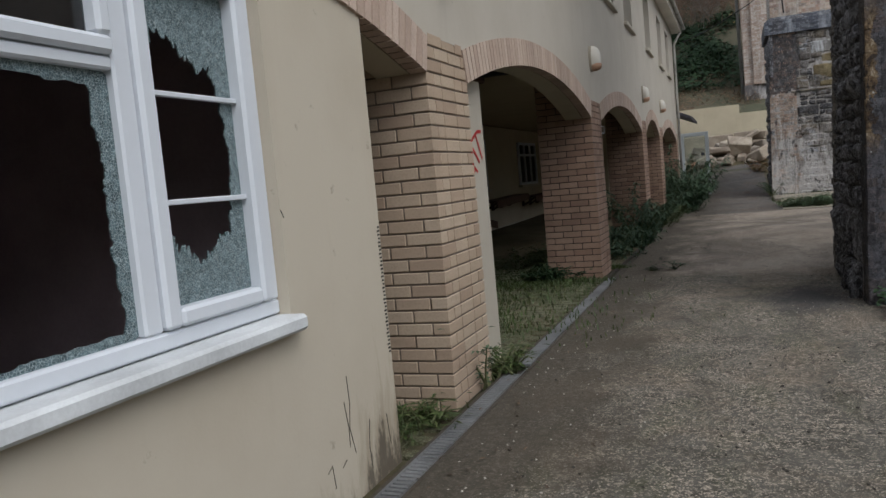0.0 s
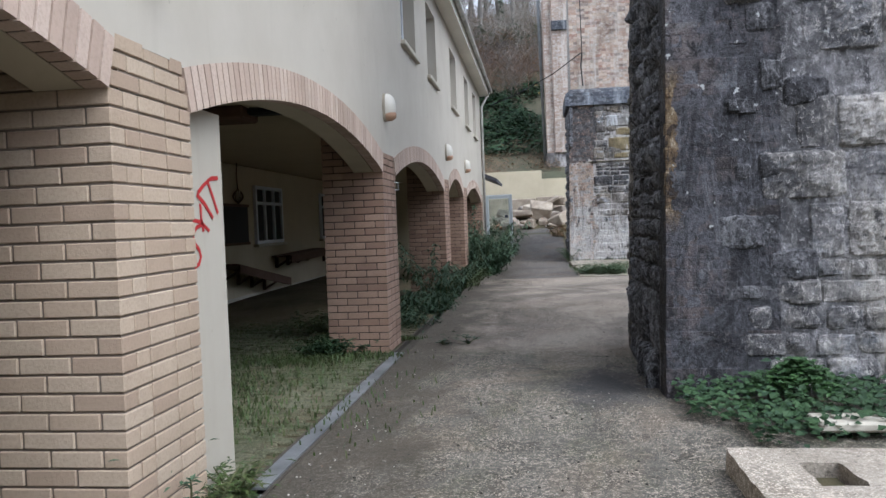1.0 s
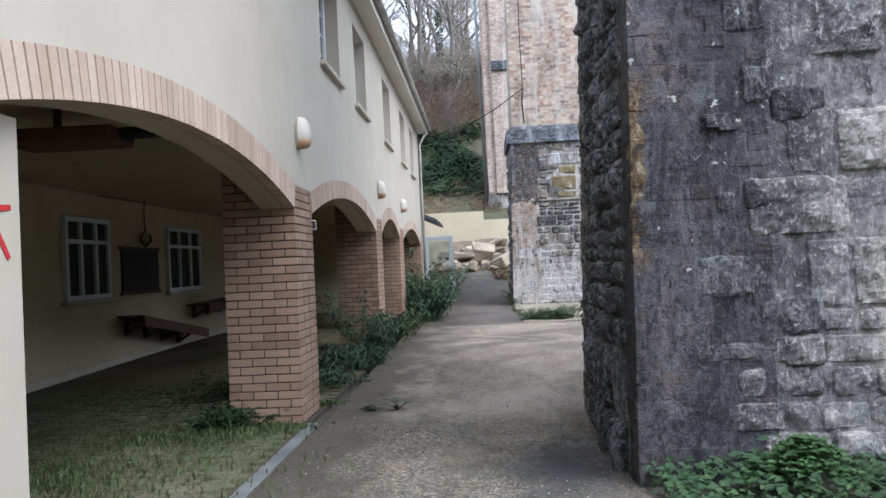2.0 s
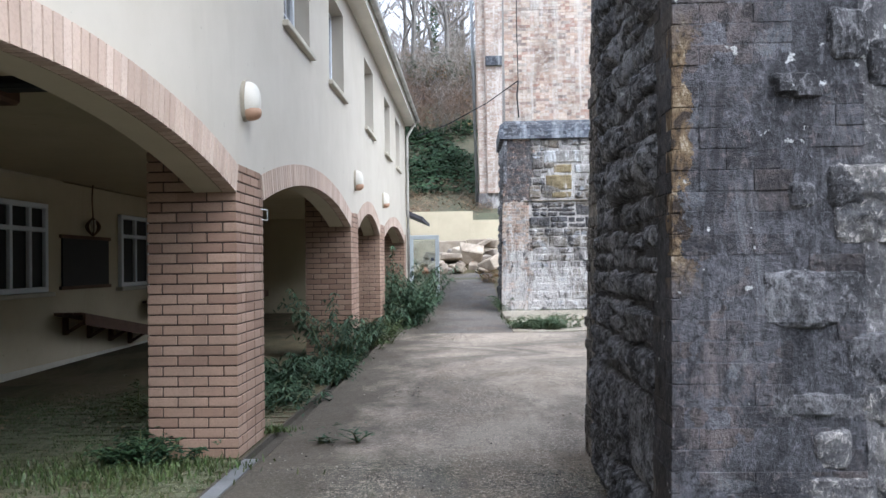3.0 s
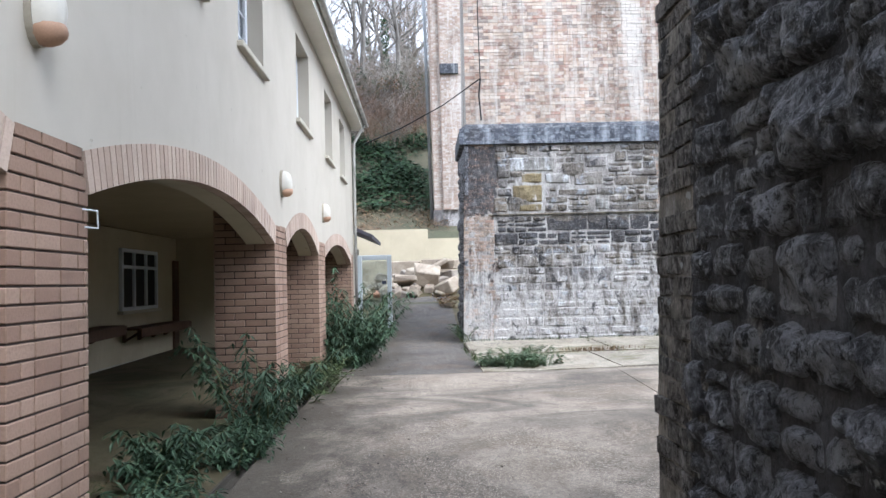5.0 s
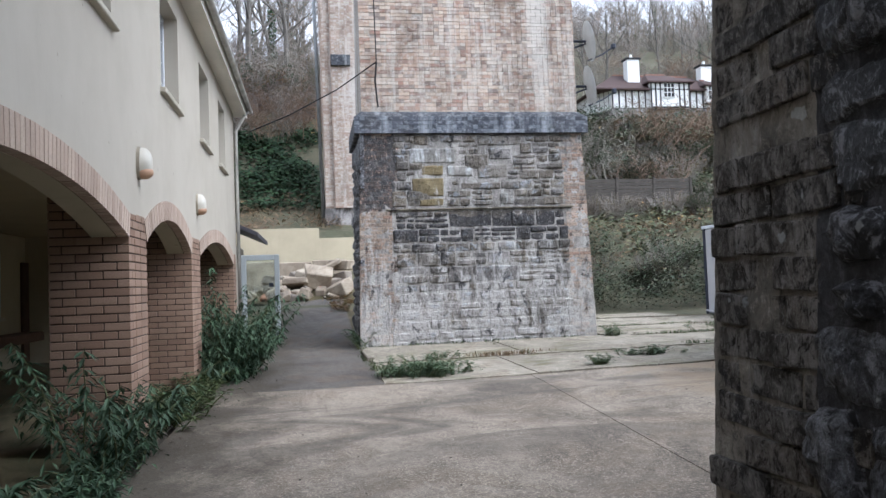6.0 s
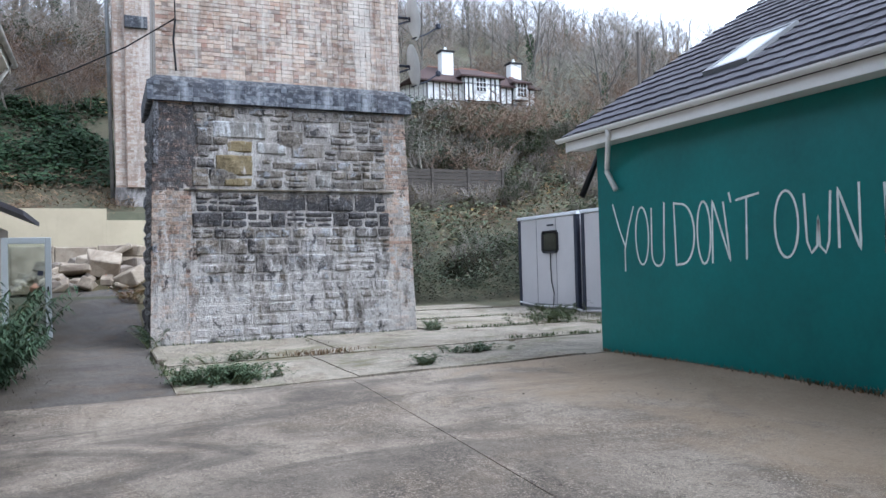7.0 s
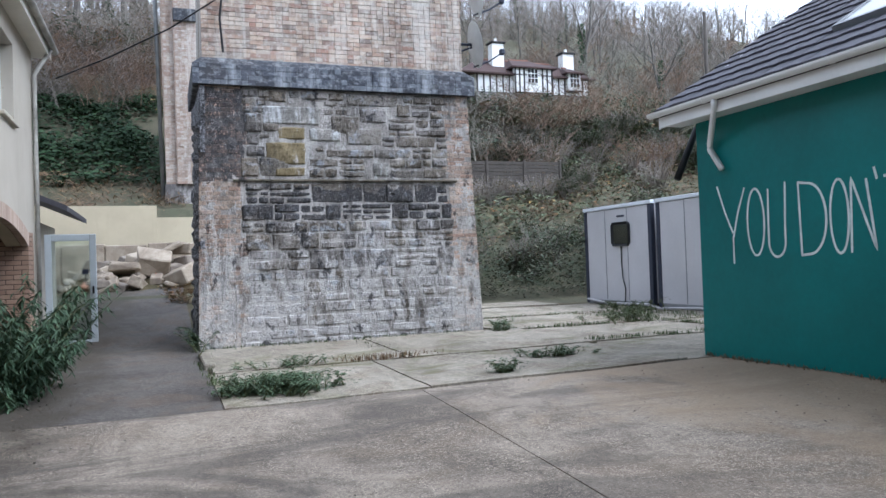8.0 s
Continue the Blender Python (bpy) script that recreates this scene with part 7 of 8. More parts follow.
def blades(name, spots, h, mat, label, seed):
    rnd = random.Random(seed)
    m = Mesh()
    for x, y, z in spots:
        a = rnd.uniform(0, 6.28)
        hh = h * rnd.uniform(0.4, 1.2)
        dx, dy = math.cos(a), math.sin(a)
        w = 0.006 + 0.03 * hh * 0.15
        b = rnd.uniform(0.2, 0.8) * hh
        k = len(m.v)
        m.v += [(x - dy * w, y + dx * w, z), (x + dy * w, y - dx * w, z), (x + dx * b * 0.4 + dy * w * 0.7, y + dy * b * 0.4 - dx * w * 0.7, z + hh * 0.6), (x + dx * b * 0.4 - dy * w * 0.7, y + dy * b * 0.4 + dx * w * 0.7, z + hh * 0.6), (x + dx * b, y + dy * b, z + hh * 0.9)]
        m.f += [(k, k + 1, k + 2, k + 3), (k + 3, k + 2, k + 4)]
    return tagged(part(name, m, mat), label, "grass", kind="stuff")


gs = []
while len(gs) < 72000:
    x, y = pr.uniform(-5.0, -1.56), pr.uniform(3.3, 17)
    dens = 0.5 + 0.9 * noise.noise((x * 0.9, y * 0.7, 2)) - 0.6 * smooth_step(x, -2.2, -1.6)
    dens += 0.35 * smooth_step(y, 9.5, 10.5)
    dens *= 1 if y < 16 else 0.6
    if pr.random() < dens:
        gs.append((x, y, -0.03))
blades("grass", gs, 0.038, GRASS, "patchy mossy grass growing through the arcade paving", 80)
gs = []
for cx, cy, n, r in ((-2.4, 8.7, 1100, 0.4), (-1.8, 8.9, 300, 0.2), (-3.2, 7.5, 2200, 0.8), (-2.2, 3.6, 600, 0.3), (-1.55, 10.0, 200, 0.1), (-2.6, 6.4, 1500, 0.7)):
    gs += [(pr.gauss(cx, r), pr.gauss(cy, r * 0.5), 0.0 if cx < 0 else 0.14) for _ in range(n)]
gs = [g for g in gs if not (F - DEEP < g[0] < F and 9.15 < g[1] < 9.95)]
blades("long_grass", gs, 0.06, GRASS, "tufts of long grass at the foot of a brick pier", 81)

gs = [(pr.gauss(3.2, 0.35), pr.gauss(20.15, 0.1), 0.15) for _ in range(260)] + [(GX - abs(pr.gauss(0, 0.05)) - 0.01, pr.uniform(9, 17.8), yard_z(6.6, 13)) for _ in range(1500)]
blades("dry_grass", gs, 0.09, DRY, "dead brown grass at the wall's foot and in the slab joint", 83)
gs = []
for x0, x1, y0, y1, n in ((6.3, 9.4, 20.1, 20.3, 700), (6.1, 9.4, 22.55, 22.75, 900), (6.2, 9.4, 25.15, 25.35, 900), (9.45, 9.55, 20, 22.5, 500), (7.0, 9.0, 17.6, 18.0, 900), (9.0, 11.3, 22.3, 25.4, 1500), (1.0, 6.2, 22.75, 22.95, 700), (0.86, 0.98, 18.5, 23, 500), (6.1, 8.5, 28.2, 28.6, 600), (3.4, 3.7, 20.1, 22.8, 120)):
    gs += [(pr.uniform(x0, x1) + pr.gauss(0, 0.05), pr.uniform(y0, y1) + pr.gauss(0, 0.06), yard_z((x0 + x1) / 2, y0) + 0.02) for _ in range(n)]
gs = [g for g in gs if noise.noise((g[0] * 2.2, g[1] * 2.2, 4)) > pr.uniform(-0.35, 0.25)]
blades("joint_grass", gs, 0.07, GRASS, "yellow-green grass and moss along the slab joints", 84)

fl = [(pr.uniform(-4.5, -1.6), pr.uniform(10, 17)) for _ in range(900)]
leaf_field("leaf_litter", [((x, y, 0.0), Vector((pr.uniform(-0.3, 0.3), pr.uniform(-0.3, 0.3), 1)).normalized()) for x, y in fl if not any(q - 0.1 < y < w + 0.1 for q, w in ((14.57, 15.28),))], DRY, "brown leaf litter on the arcade paving", "leaf litter", 85, (0.03, 0.07), 0.5, 0.1)

# scattered dead leaves and crumbs on the yard
dl = [((pr.uniform(-1.3, -0.4) if pr.random() < 0.6 else pr.uniform(-1.3, 6), pr.choice([pr.uniform(2, 12), pr.uniform(16, 22), pr.gauss(19.3, 0.6)])), 0) for _ in range(420)]
dl += [((pr.gauss(-0.75, 0.3), pr.gauss(17.0, 0.5)), 0) for _ in range(150)] + [((pr.gauss(-0.45, 0.12), pr.gauss(11.6, 0.12)), 0) for _ in range(40)] + [((pr.uniform(2.5, 6.4), pr.uniform(11, 17)), 0) for _ in range(90)]
dl += [((pr.gauss(0.82, 0.08), pr.uniform(6.9, 9.3)), 0) for _ in range(120)] + [((pr.gauss(-1.2, 0.12), pr.uniform(2, 17)), 0) for _ in range(260)]
leaf_field("leaf_litter", [((p[0], p[1], yard_z(p[0], p[1]) + 0.012), Vector((pr.uniform(-0.3, 0.3), pr.uniform(-0.3, 0.3), 1)).normalized()) for p, _ in dl if p[1] < 17.6 or p[0] < 0.85], leaf_mat("debris", [(0.05, 0.037, 0.025), (0.08, 0.055, 0.035), (0.035, 0.03, 0.025), (0.13, 0.08, 0.045)]), "scattered dead leaves and twigs on the concrete", "leaf litter", 82, (0.015, 0.045), 0.5, 0.1)


def grit(n, seed, mat, lo, hi, label):
    """Small crumbs of stone and mortar lying on the yard."""
    rnd = random.Random(seed)
    m = Mesh()
    while len(m.v) < n * 8:
        x, y = (rnd.uniform(-1.3, 2.4), rnd.uniform(-0.5, 9.2)) if rnd.random() < 0.7 else (rnd.uniform(-1.2, 6.4), rnd.uniform(9, 17))
        if 0.85 < x and 6.8 < y < 9.4 or 0.9 < x < 2.3 and 3.6 < y < 5.4 or noise.noise((x * 1.1, y * 1.1, seed)) < rnd.uniform(-0.4, 0.2):
            continue
        a, r, z = rnd.uniform(0, 3.1), rnd.uniform(lo, hi), yard_z(x, y)
        c, d = math.cos(a) * r, math.sin(a) * r
        q = rnd.uniform(0.5, 0.9)
        m.hexa([(x + c, y + d, z - 0.004), (x - d * q, y + c * q, z - 0.004), (x - c, y - d, z - 0.004), (x + d * q, y - c * q, z - 0.004), (x + c * 0.6, y + d * 0.6, z + r * 0.5), (x - d * 0.5, y + c * 0.5, z + r * 0.6), (x - c * 0.6, y - d * 0.6, z + r * 0.5), (x + d * 0.5, y - c * 0.5, z + r * 0.4)])
    tagged(part("grit", m, mat), label, "grit", kind="stuff")


grit(1500, 301, plain("pale_grit", (0.4, 0.37, 0.32), 0.9, 0.4, 9, 0.3), 0.003, 0.01, "pale crumbs of mortar and gravel on the concrete")
grit(700, 302, plain("dark_grit", (0.05, 0.045, 0.038), 0.9, 0.4, 9, 0.3), 0.004, 0.013, "dark crumbs of dirt and bark on the concrete")


# ---- hillside ----
def slope_normal(x, y):
    return Vector((hill_z(x - 0.5, y) - hill_z(x + 0.5, y), hill_z(x, y - 0.5) - hill_z(x, y + 0.5), 1.0)).normalized()


def cover(x0, x1, y0, y1, n, clump, h, seed):
    """Spots over the hill in uneven humps."""
    rnd = random.Random(seed)
    out = []
    while len(out) < n:
        x, y = rnd.uniform(x0, x1), rnd.uniform(y0, y1)
        d = 0.5 + noise.noise((x * clump, y * clump, seed))
        if rnd.random() > d:
            continue
        if 23 < x < 39 and 65 < y < 77:
            continue
        open_view = 0.26 < x / (y - 8) < 0.6 and 35.5 < y < 42.6
        out.append(((x, y, hill_z(x, y) + rnd.uniform(0.0, h * (0.4 if open_view else 1)) * d), slope_normal(x, y)))
    return out


leaf_field("ivy_bank", cover(-14, 1.2, 40.5, 47.5, 15000, 0.5, 0.7, 91), IVY, "dark ivy covering the steep bank", "ivy", 92, (0.14, 0.24), 0.85, 0.7)
leaf_field("bramble_bank", cover(6.5, 24, 30.4, 37, 34000, 0.7, 1.9, 93), BRAMBLE, "tangled dark green and brown brambles at the foot of the bank", "brambles", 94, (0.07, 0.15), 0.6, 0.8)
leaf_field("scrub", cover(6, 50, 36, 70, 38000, 0.22, 1.8, 95), OLIVE, "olive-brown scrub on the hillside", "scrub", 96, (0.12, 0.3), 0.6, 0.7)
leaf_field("scrub_autumn", cover(6, 50, 38, 72, 5000, 0.16, 2.0, 97), AUTUMN, "russet autumn scrub on the hillside", "scrub", 98, (0.1, 0.24), 0.6, 0.7)
leaf_field("dead_bracken", cover(-14, 1.2, 36.6, 41.5, 5000, 0.6, 0.35, 99), DRY, "brown dead bracken above the retaining wall", "bracken", 100, (0.15, 0.35), 0.18, 0.9)
leaf_field("dead_bracken", cover(6, 40, 36, 46, 20000, 0.4, 0.5, 101), DRY, "brown dead bracken on the bank", "bracken", 102, (0.15, 0.4), 0.15, 0.9)
leaf_field("ivy_bank", cover(10, 40, 45, 68, 12000, 0.18, 2.2, 103), IVY, "dark evergreen growth below the cottage", "ivy", 104, (0.14, 0.3), 0.8, 0.7)
leaf_field("scrub", cover(-30, 3, 46, 75, 14000, 0.2, 1.8, 105), AUTUMN, "brown scrub between the bare trees", "scrub", 106, (0.12, 0.28), 0.4, 0.8)


def shrub(name, seed, label, mat, leaves, size, wide, twigs, tone):
    """A wild shrub about 3 m across, built at the origin: a spray of stems with leaves in uneven masses."""
    rnd = random.Random(seed)
    ob = thing(name, (0, 0, 0), label, "shrub", "hillside shrubs")
    st, lv = Mesh(), Mesh()
    lobes = [(Vector((rnd.uniform(-1.1, 1.1), rnd.uniform(-1.1, 1.1), rnd.uniform(0.3, 1.5))), rnd.uniform(0.5, 0.95)) for _ in range(9)]
    for i in range(twigs):
        c, r = rnd.choice(lobes)
        tip = c + way(rnd, 0.8) * r * 1.1
        foot = Vector((c.x * 0.3 + rnd.uniform(-0.3, 0.3), c.y * 0.3 + rnd.uniform(-0.3, 0.3), -0.4))
        st.tube([foot, foot.lerp(tip, 0.5) + Vector((rnd.uniform(-0.15, 0.15), rnd.uniform(-0.15, 0.15), 0.1)), tip], 0.02, 0.006, 3, False)
    for i in range(leaves):
        c, r = rnd.choice(lobes)
        p = c + way(rnd, 0.1) * r * rnd.uniform(0.55, 1.05) + Vector((0, 0, rnd.uniform(-0.3, 0.3)))
        l = rnd.uniform(*size)
        leaf(lv, p, way(rnd, 0.1), Vector((rnd.uniform(-0.5, 0.5), rnd.uniform(-0.5, 0.5), 1)).normalized(), l, l * wide)
    tagged(part("brushwood", st, tone, ob, local=True), kind="stuff")
    part("foliage", lv, mat, ob, local=True)
    return ob


SCRUB_GREEN = leaf_mat("scrub_green", [(0.05, 0.075, 0.03), (0.075, 0.1, 0.04), (0.04, 0.065, 0.035), (0.1, 0.11, 0.04)])
YELLOWING = leaf_mat("yellowing_leaves", [(0.16, 0.13, 0.04), (0.11, 0.1, 0.035), (0.2, 0.12, 0.04), (0.08, 0.085, 0.035)])
wild = [shrub("evergreen_shrub", 201, "dark evergreen shrub on the bank", BRAMBLE, 2600, (0.08, 0.17), 0.6, 70, BARK),
        shrub("scrub_shrub", 202, "olive-green shrub on the bank", SCRUB_GREEN, 1900, (0.1, 0.2), 0.5, 90, TWIG),
        shrub("twiggy_shrub", 203, "brown twiggy shrub with yellowing leaves", YELLOWING, 900, (0.08, 0.16), 0.5, 220, TWIG),
        shrub("russet_shrub", 204, "russet autumn shrub on the bank", AUTUMN, 1300, (0.08, 0.16), 0.5, 160, TWIG)]
sr = random.Random(205)
places = []
for k, (n, x0, x1, y0, y1, lo, hi) in enumerate(((0, 7.2, 24, 32.5, 36.5, 0.4, 0.7), (1, 8, 26, 35, 41, 0.5, 0.8), (0, 9, 24, 45, 56, 0.6, 1.1), (1, 12, 34, 45, 60, 0.6, 1.1), (2, 13, 34, 44, 60, 0.6, 1.1), (3, 20, 44, 44, 60, 0.6, 1.0), (2, 20, 40, 36, 46, 0.6, 1.0))):
    for i in range((44, 14, 14, 20, 22, 10, 12)[k]):
        x, y = sr.uniform(x0, x1), sr.uniform(y0, y1)
        if 0.26 < x / (y - 8) < 0.58 and 34.5 < y < 44 or (18 < x < 42 and y > 52):
            continue
        places.append((sr.choice((0, 1, 1, 2, 3)) if k == 0 else n, x, y, sr.uniform(lo, hi)))
for i in range(34):
    places.append((sr.choice((2, 3, 1, 0)), sr.uniform(-13, 1), sr.uniform(46.5, 60), sr.uniform(0.7, 1.3)))
for i in range(46):
    places.append((sr.choice((2, 2, 1, 3, 1)), sr.uniform(17, 35), sr.uniform(50, 60), -sr.uniform(0.8, 1.3)))
places += [(sr.choice((2, 2, 1)), x, y, sr.uniform(0.5, 0.75)) for x, y in ((12.8, 41.3), (14.0, 41.0), (15.2, 41.4), (16.6, 40.9), (18.2, 41.2), (19.5, 42.5), (13.4, 43.6), (15.6, 44.2), (17.4, 43.4), (21, 44))]
places += [(sr.choice((1, 2, 0, 1)), sr.uniform(12, 30), sr.uniform(44, 54), sr.uniform(0.6, 1.0)) for _ in range(26)]
seen = set()
for n, x, y, s in places:
    at = pose(x, y, hill_z(x, y), 0, 0, sr.uniform(0, 360))
    if n in seen:
        c = copy_thing(wild[n], at)
    else:
        c = wild[n]
        c.matrix_basis = at
        seen.add(n)
    c.scale = (s, s, s * sr.uniform(0.8, 1.15)) if s > 0 else (-s, -s, 0.4)


def bare_tree(name, seed, h, label, leafy=None, ivy=0):
    """A leafless tree built at the origin: trunk and limbs, fine twigs, and a few leaves if leafy."""
    rnd = random.Random(seed)
    ob = thing(name, (0, 0, 0), label, "tree", "hillside trees")
    wood, fine, lv = Mesh(), Mesh(), Mesh()

    def grow(p, d, l, r, level):
        pts = [p]
        q, dd = p.copy(), d.copy()
        n = (5, 4, 2, 2)[level]
        for i in range(n):
            q = q + dd * l / n
            dd = (dd + Vector((rnd.uniform(-0.16, 0.16), rnd.uniform(-0.16, 0.16), 0.05))).normalized()
            pts.append(q.copy())
        r1 = r * (0.45 if level else 0.4)
        (wood if level < 2 else fine).tube(pts, r, r1, 6 if level == 0 else (4 if level < 2 else 3), False)
        if level >= 3:
            return
        kids = (9, 7, 6)[level]
        for i in range(kids):
            u = 0.3 + 0.7 * (i + rnd.random()) / kids if level == 0 else 0.2 + 0.8 * (i + rnd.random()) / kids
            f = min(u, 0.999) * n
            j = int(f)
            s = pts[j].lerp(pts[j + 1], f - j)
            side = way(rnd, 0.35 if level == 0 else 0.25)
            nd = (dd * (0.55 if level == 0 else 0.7) + side * 0.9).normalized()
            grow(s, nd, l * rnd.uniform(0.38, 0.6) * (1.25 - 0.5 * u if level == 0 else 1.0), max(0.012, r * (1 - 0.6 * u) * 0.5), level + 1)
            if leafy and level >= 1:
                for _ in range(leafy):
                    leaf(lv, s + side * rnd.uniform(0.1, 1.2), way(rnd, 0), Vector((0, 0, 1)), rnd.uniform(0.1, 0.18), 0.09)
        return

    grow(Vector((0, 0, -0.3)), Vector((rnd.uniform(-0.06, 0.06), rnd.uniform(-0.06, 0.06), 1)).normalized(), h * 0.8, h * 0.017, 0)
    for i in range(ivy):
        a, z = rnd.uniform(0, 6.28), rnd.uniform(0, h * 0.5)
        leaf(lv, Vector((math.cos(a) * 0.3, math.sin(a) * 0.3, z)), way(rnd, 0), Vector((math.cos(a), math.sin(a), 0.2)), 0.22, 0.2)
    part("trunk", wood, BARK, ob, local=True)
    tagged(part("crown", fine, TWIG, ob, local=True), kind="stuff")
    if lv.v:
        part("leaves", lv, IVY if ivy else AUTUMN, ob, local=True)
    return ob


kinds = [bare_tree("bare_tree", 1, 13, "bare deciduous tree on the wooded hillside"), bare_tree("bare_tree", 2, 16, "tall bare deciduous tree on the wooded hillside"), bare_tree("bare_tree", 3, 11, "small bare tree with a few brown leaves", 2), bare_tree("bare_tree", 4, 14, "bare tree with an ivy-clad trunk", None, 500)]
tr = random.Random(55)
taken = [(-3.4, 54), (-7.5, 60), (9, 62), (44, 82)]
for i, k in enumerate(kinds):
    x, y = taken[i]
    k.matrix_basis = pose(x, y, hill_z(x, y), 0, 0, 40 * i)
tries = 0
while len(taken) < 230 and tries < 5000:
    tries += 1
    left = tr.random() < 0.22
    x, y = (tr.uniform(-26, 0), tr.uniform(52, 95)) if left else (tr.uniform(4, 125), tr.uniform(62, 165))
    if 20 < x < 42 and y < 78 or not left and x / y > 0.95:
        continue
    if any(math.hypot(x - a, y - b) < 3.2 for a, b in taken):
        continue
    taken.append((x, y))
    c = copy_thing(tr.choice(kinds), pose(x, y, hill_z(x, y), 0, 0, tr.uniform(0, 360)))
    s = tr.uniform(0.75, 1.15) if left else tr.uniform(0.5, 0.8)
    c.scale = (s, s, s)


def thicket(seed, tone, label):
    """A patch of thin leafless saplings and brushwood, 7 m across, built at the origin."""
    rnd = random.Random(seed)
    m = Mesh()
    for i in range(26):
        p = Vector((rnd.uniform(-3.5, 3.5), rnd.uniform(-3.5, 3.5), -0.6))
        d = way(rnd, 1.7)
        h = rnd.uniform(2.0, 4.8)
        pts = [p, p + d * h * 0.5, p + (d + Vector((rnd.uniform(-0.2, 0.2), rnd.uniform(-0.2, 0.2), 0.1))) * h]
        m.tube(pts, 0.03, 0.01, 3, False)
        for k in range(18):
            u = rnd.uniform(0.2, 1.0)
            s = pts[0].lerp(pts[2], u)
            e = s + way(rnd, 0.7) * h * rnd.uniform(0.12, 0.35)
            m.tube([s, e], 0.014, 0.006, 3, False)
            for q in range(3):
                f = s.lerp(e, rnd.uniform(0.4, 1))
                m.tube([f, f + way(rnd, 0.5) * h * 0.12], 0.009, 0.005, 3, False)
    return tagged(part("thicket", m, tone), label, "thicket", "hillside thickets", "stuff")


BRUSH = plain("brushwood", (0.24, 0.21, 0.18), 0.9, 0.35, 3, 0.2)
PALE_BRUSH = plain("pale_brushwood", (0.2, 0.188, 0.157), 0.9, 0.3, 3, 0.2)
RUSSET = plain("russet_brushwood", (0.24, 0.165, 0.12), 0.9, 0.35, 3, 0.2)
patches = [thicket(1, BRUSH, "leafless brown brushwood on the hillside"), thicket(2, PALE_BRUSH, "pale leafless saplings on the hillside"), thicket(3, RUSSET, "russet leafless brushwood on the hillside")]
for i, (x, y) in enumerate(((-4, 50), (14, 47), (22, 52))):
    patches[i].matrix_basis = pose(x, y, hill_z(x, y), 0, 0, 50 * i)
for i in range(240):
    left = i % 4 == 0
    x, y = (tr.uniform(-22, 0.5), tr.uniform(46, 78)) if left else (tr.uniform(7, 105), tr.uniform(44, 150))
    if 22 < x < 39 and y < 77 and y > 62 or not left and x / y > 0.95:
        continue
    c = copy_thing(tr.choice(patches), pose(x, y, hill_z(x, y), 0, 0, tr.uniform(0, 360)))
    s = tr.uniform(0.5, 0.8) if y < 62 else tr.uniform(0.8, 1.3)
    c.scale = (s, s, s)

# ---- cottage on the hill ----
TIMBER = plain("black_timber", (0.02, 0.02, 0.022), 0.7, 0.2)
WHITEWASH = plain("whitewash", (0.78, 0.78, 0.76), 0.8, 0.08, 2, 0.1)
RED_TILE = brick_mat("clay_roof_tile", [(0.062, 0.042, 0.04), (0.075, 0.048, 0.045), (0.055, 0.038, 0.038)], True)
cot = thing("cottage", (31, 71.5, 15.7), "white half-timbered cottage with a red-brown tiled roof", "house")
HX0, HX1, HY0, HY1, HZ = 26.2, 37.3, 70.0, 76.0, 15.98
EAVE, RIDGE, HYM = HZ + 1.72, HZ + 3.75, 73.0
part("wall", Mesh().box(HX0, HY0, HZ, HX1, HY1, EAVE + 0.1), WHITEWASH, cot, "white plaster walls")
part("plinth", Mesh().box(HX0 - 0.1, HY0 - 0.1, HZ - 3.2, HX1 + 0.1, HY1, HZ - 0.002), STONE_BJ, cot, "stone plinth wall")
part("side_wing", Mesh().hexa([(24.9, 72.2, HZ), (HX0 - 0.002, HY0 + 0.05, HZ), (HX0 - 0.002, 75.5, HZ), (24.9, 75.5, HZ), (24.9, 72.2, EAVE + 0.05), (HX0 - 0.002, HY0 + 0.05, EAVE + 0.05), (HX0 - 0.002, 75.5, EAVE + 0.05), (24.9, 75.5, EAVE + 0.05)]), WHITEWASH, cot, "half-timbered canted wing")
part("wing_plinth", Mesh().box(24.8, 72.2, HZ - 3.0, HX0 - 0.11, 75.5, HZ - 0.002), STONE_BJ, cot)


def tiled_roof(corners, ridge, owner, label=""):
    """A hipped roof with a thick tiled edge: four eaves corners from the front left round, and two ridge ends."""
    low = [(x, y, z - 0.12) for x, y, z in corners]
    part("roof", Mesh().add(low + corners + ridge, [(3, 2, 1, 0), (0, 1, 5, 4), (1, 2, 6, 5), (2, 3, 7, 6), (3, 0, 4, 7), (4, 5, 9, 8), (5, 6, 9), (6, 7, 8, 9), (7, 4, 8)]), RED_TILE, owner, label)
    for p, q in zip(ridge, ridge[1:]):
        part("ridge_tiles", Mesh().tube([p, q], 0.09, n=6), RIDGE_TILE, owner, "terracotta ridge tiles")


RIDGE_TILE = brick_mat("ridge_tile", [(0.24, 0.12, 0.09), (0.28, 0.15, 0.11)], True)
tiled_roof([(24.5, 69.5, EAVE), (HX1 + 0.5, 69.5, EAVE - 0.1), (HX1 + 0.5, HY1 + 0.5, EAVE), (24.5, HY1 + 0.5, EAVE)], [(27.6, HYM, RIDGE), (34.9, HYM, RIDGE - 0.12)], cot, "hipped clay tile roof")
for i in range(19):
    x = HX0 + (HX1 - HX0 - 0.14) * i / 18
    if 29.6 < x < 33.2 or 34.8 < x < 36.1:
        continue
    part("timber", Mesh().box(x, HY0 - 0.05, HZ + 0.09, x + 0.12, HY0 - 0.002, EAVE), TIMBER, cot)
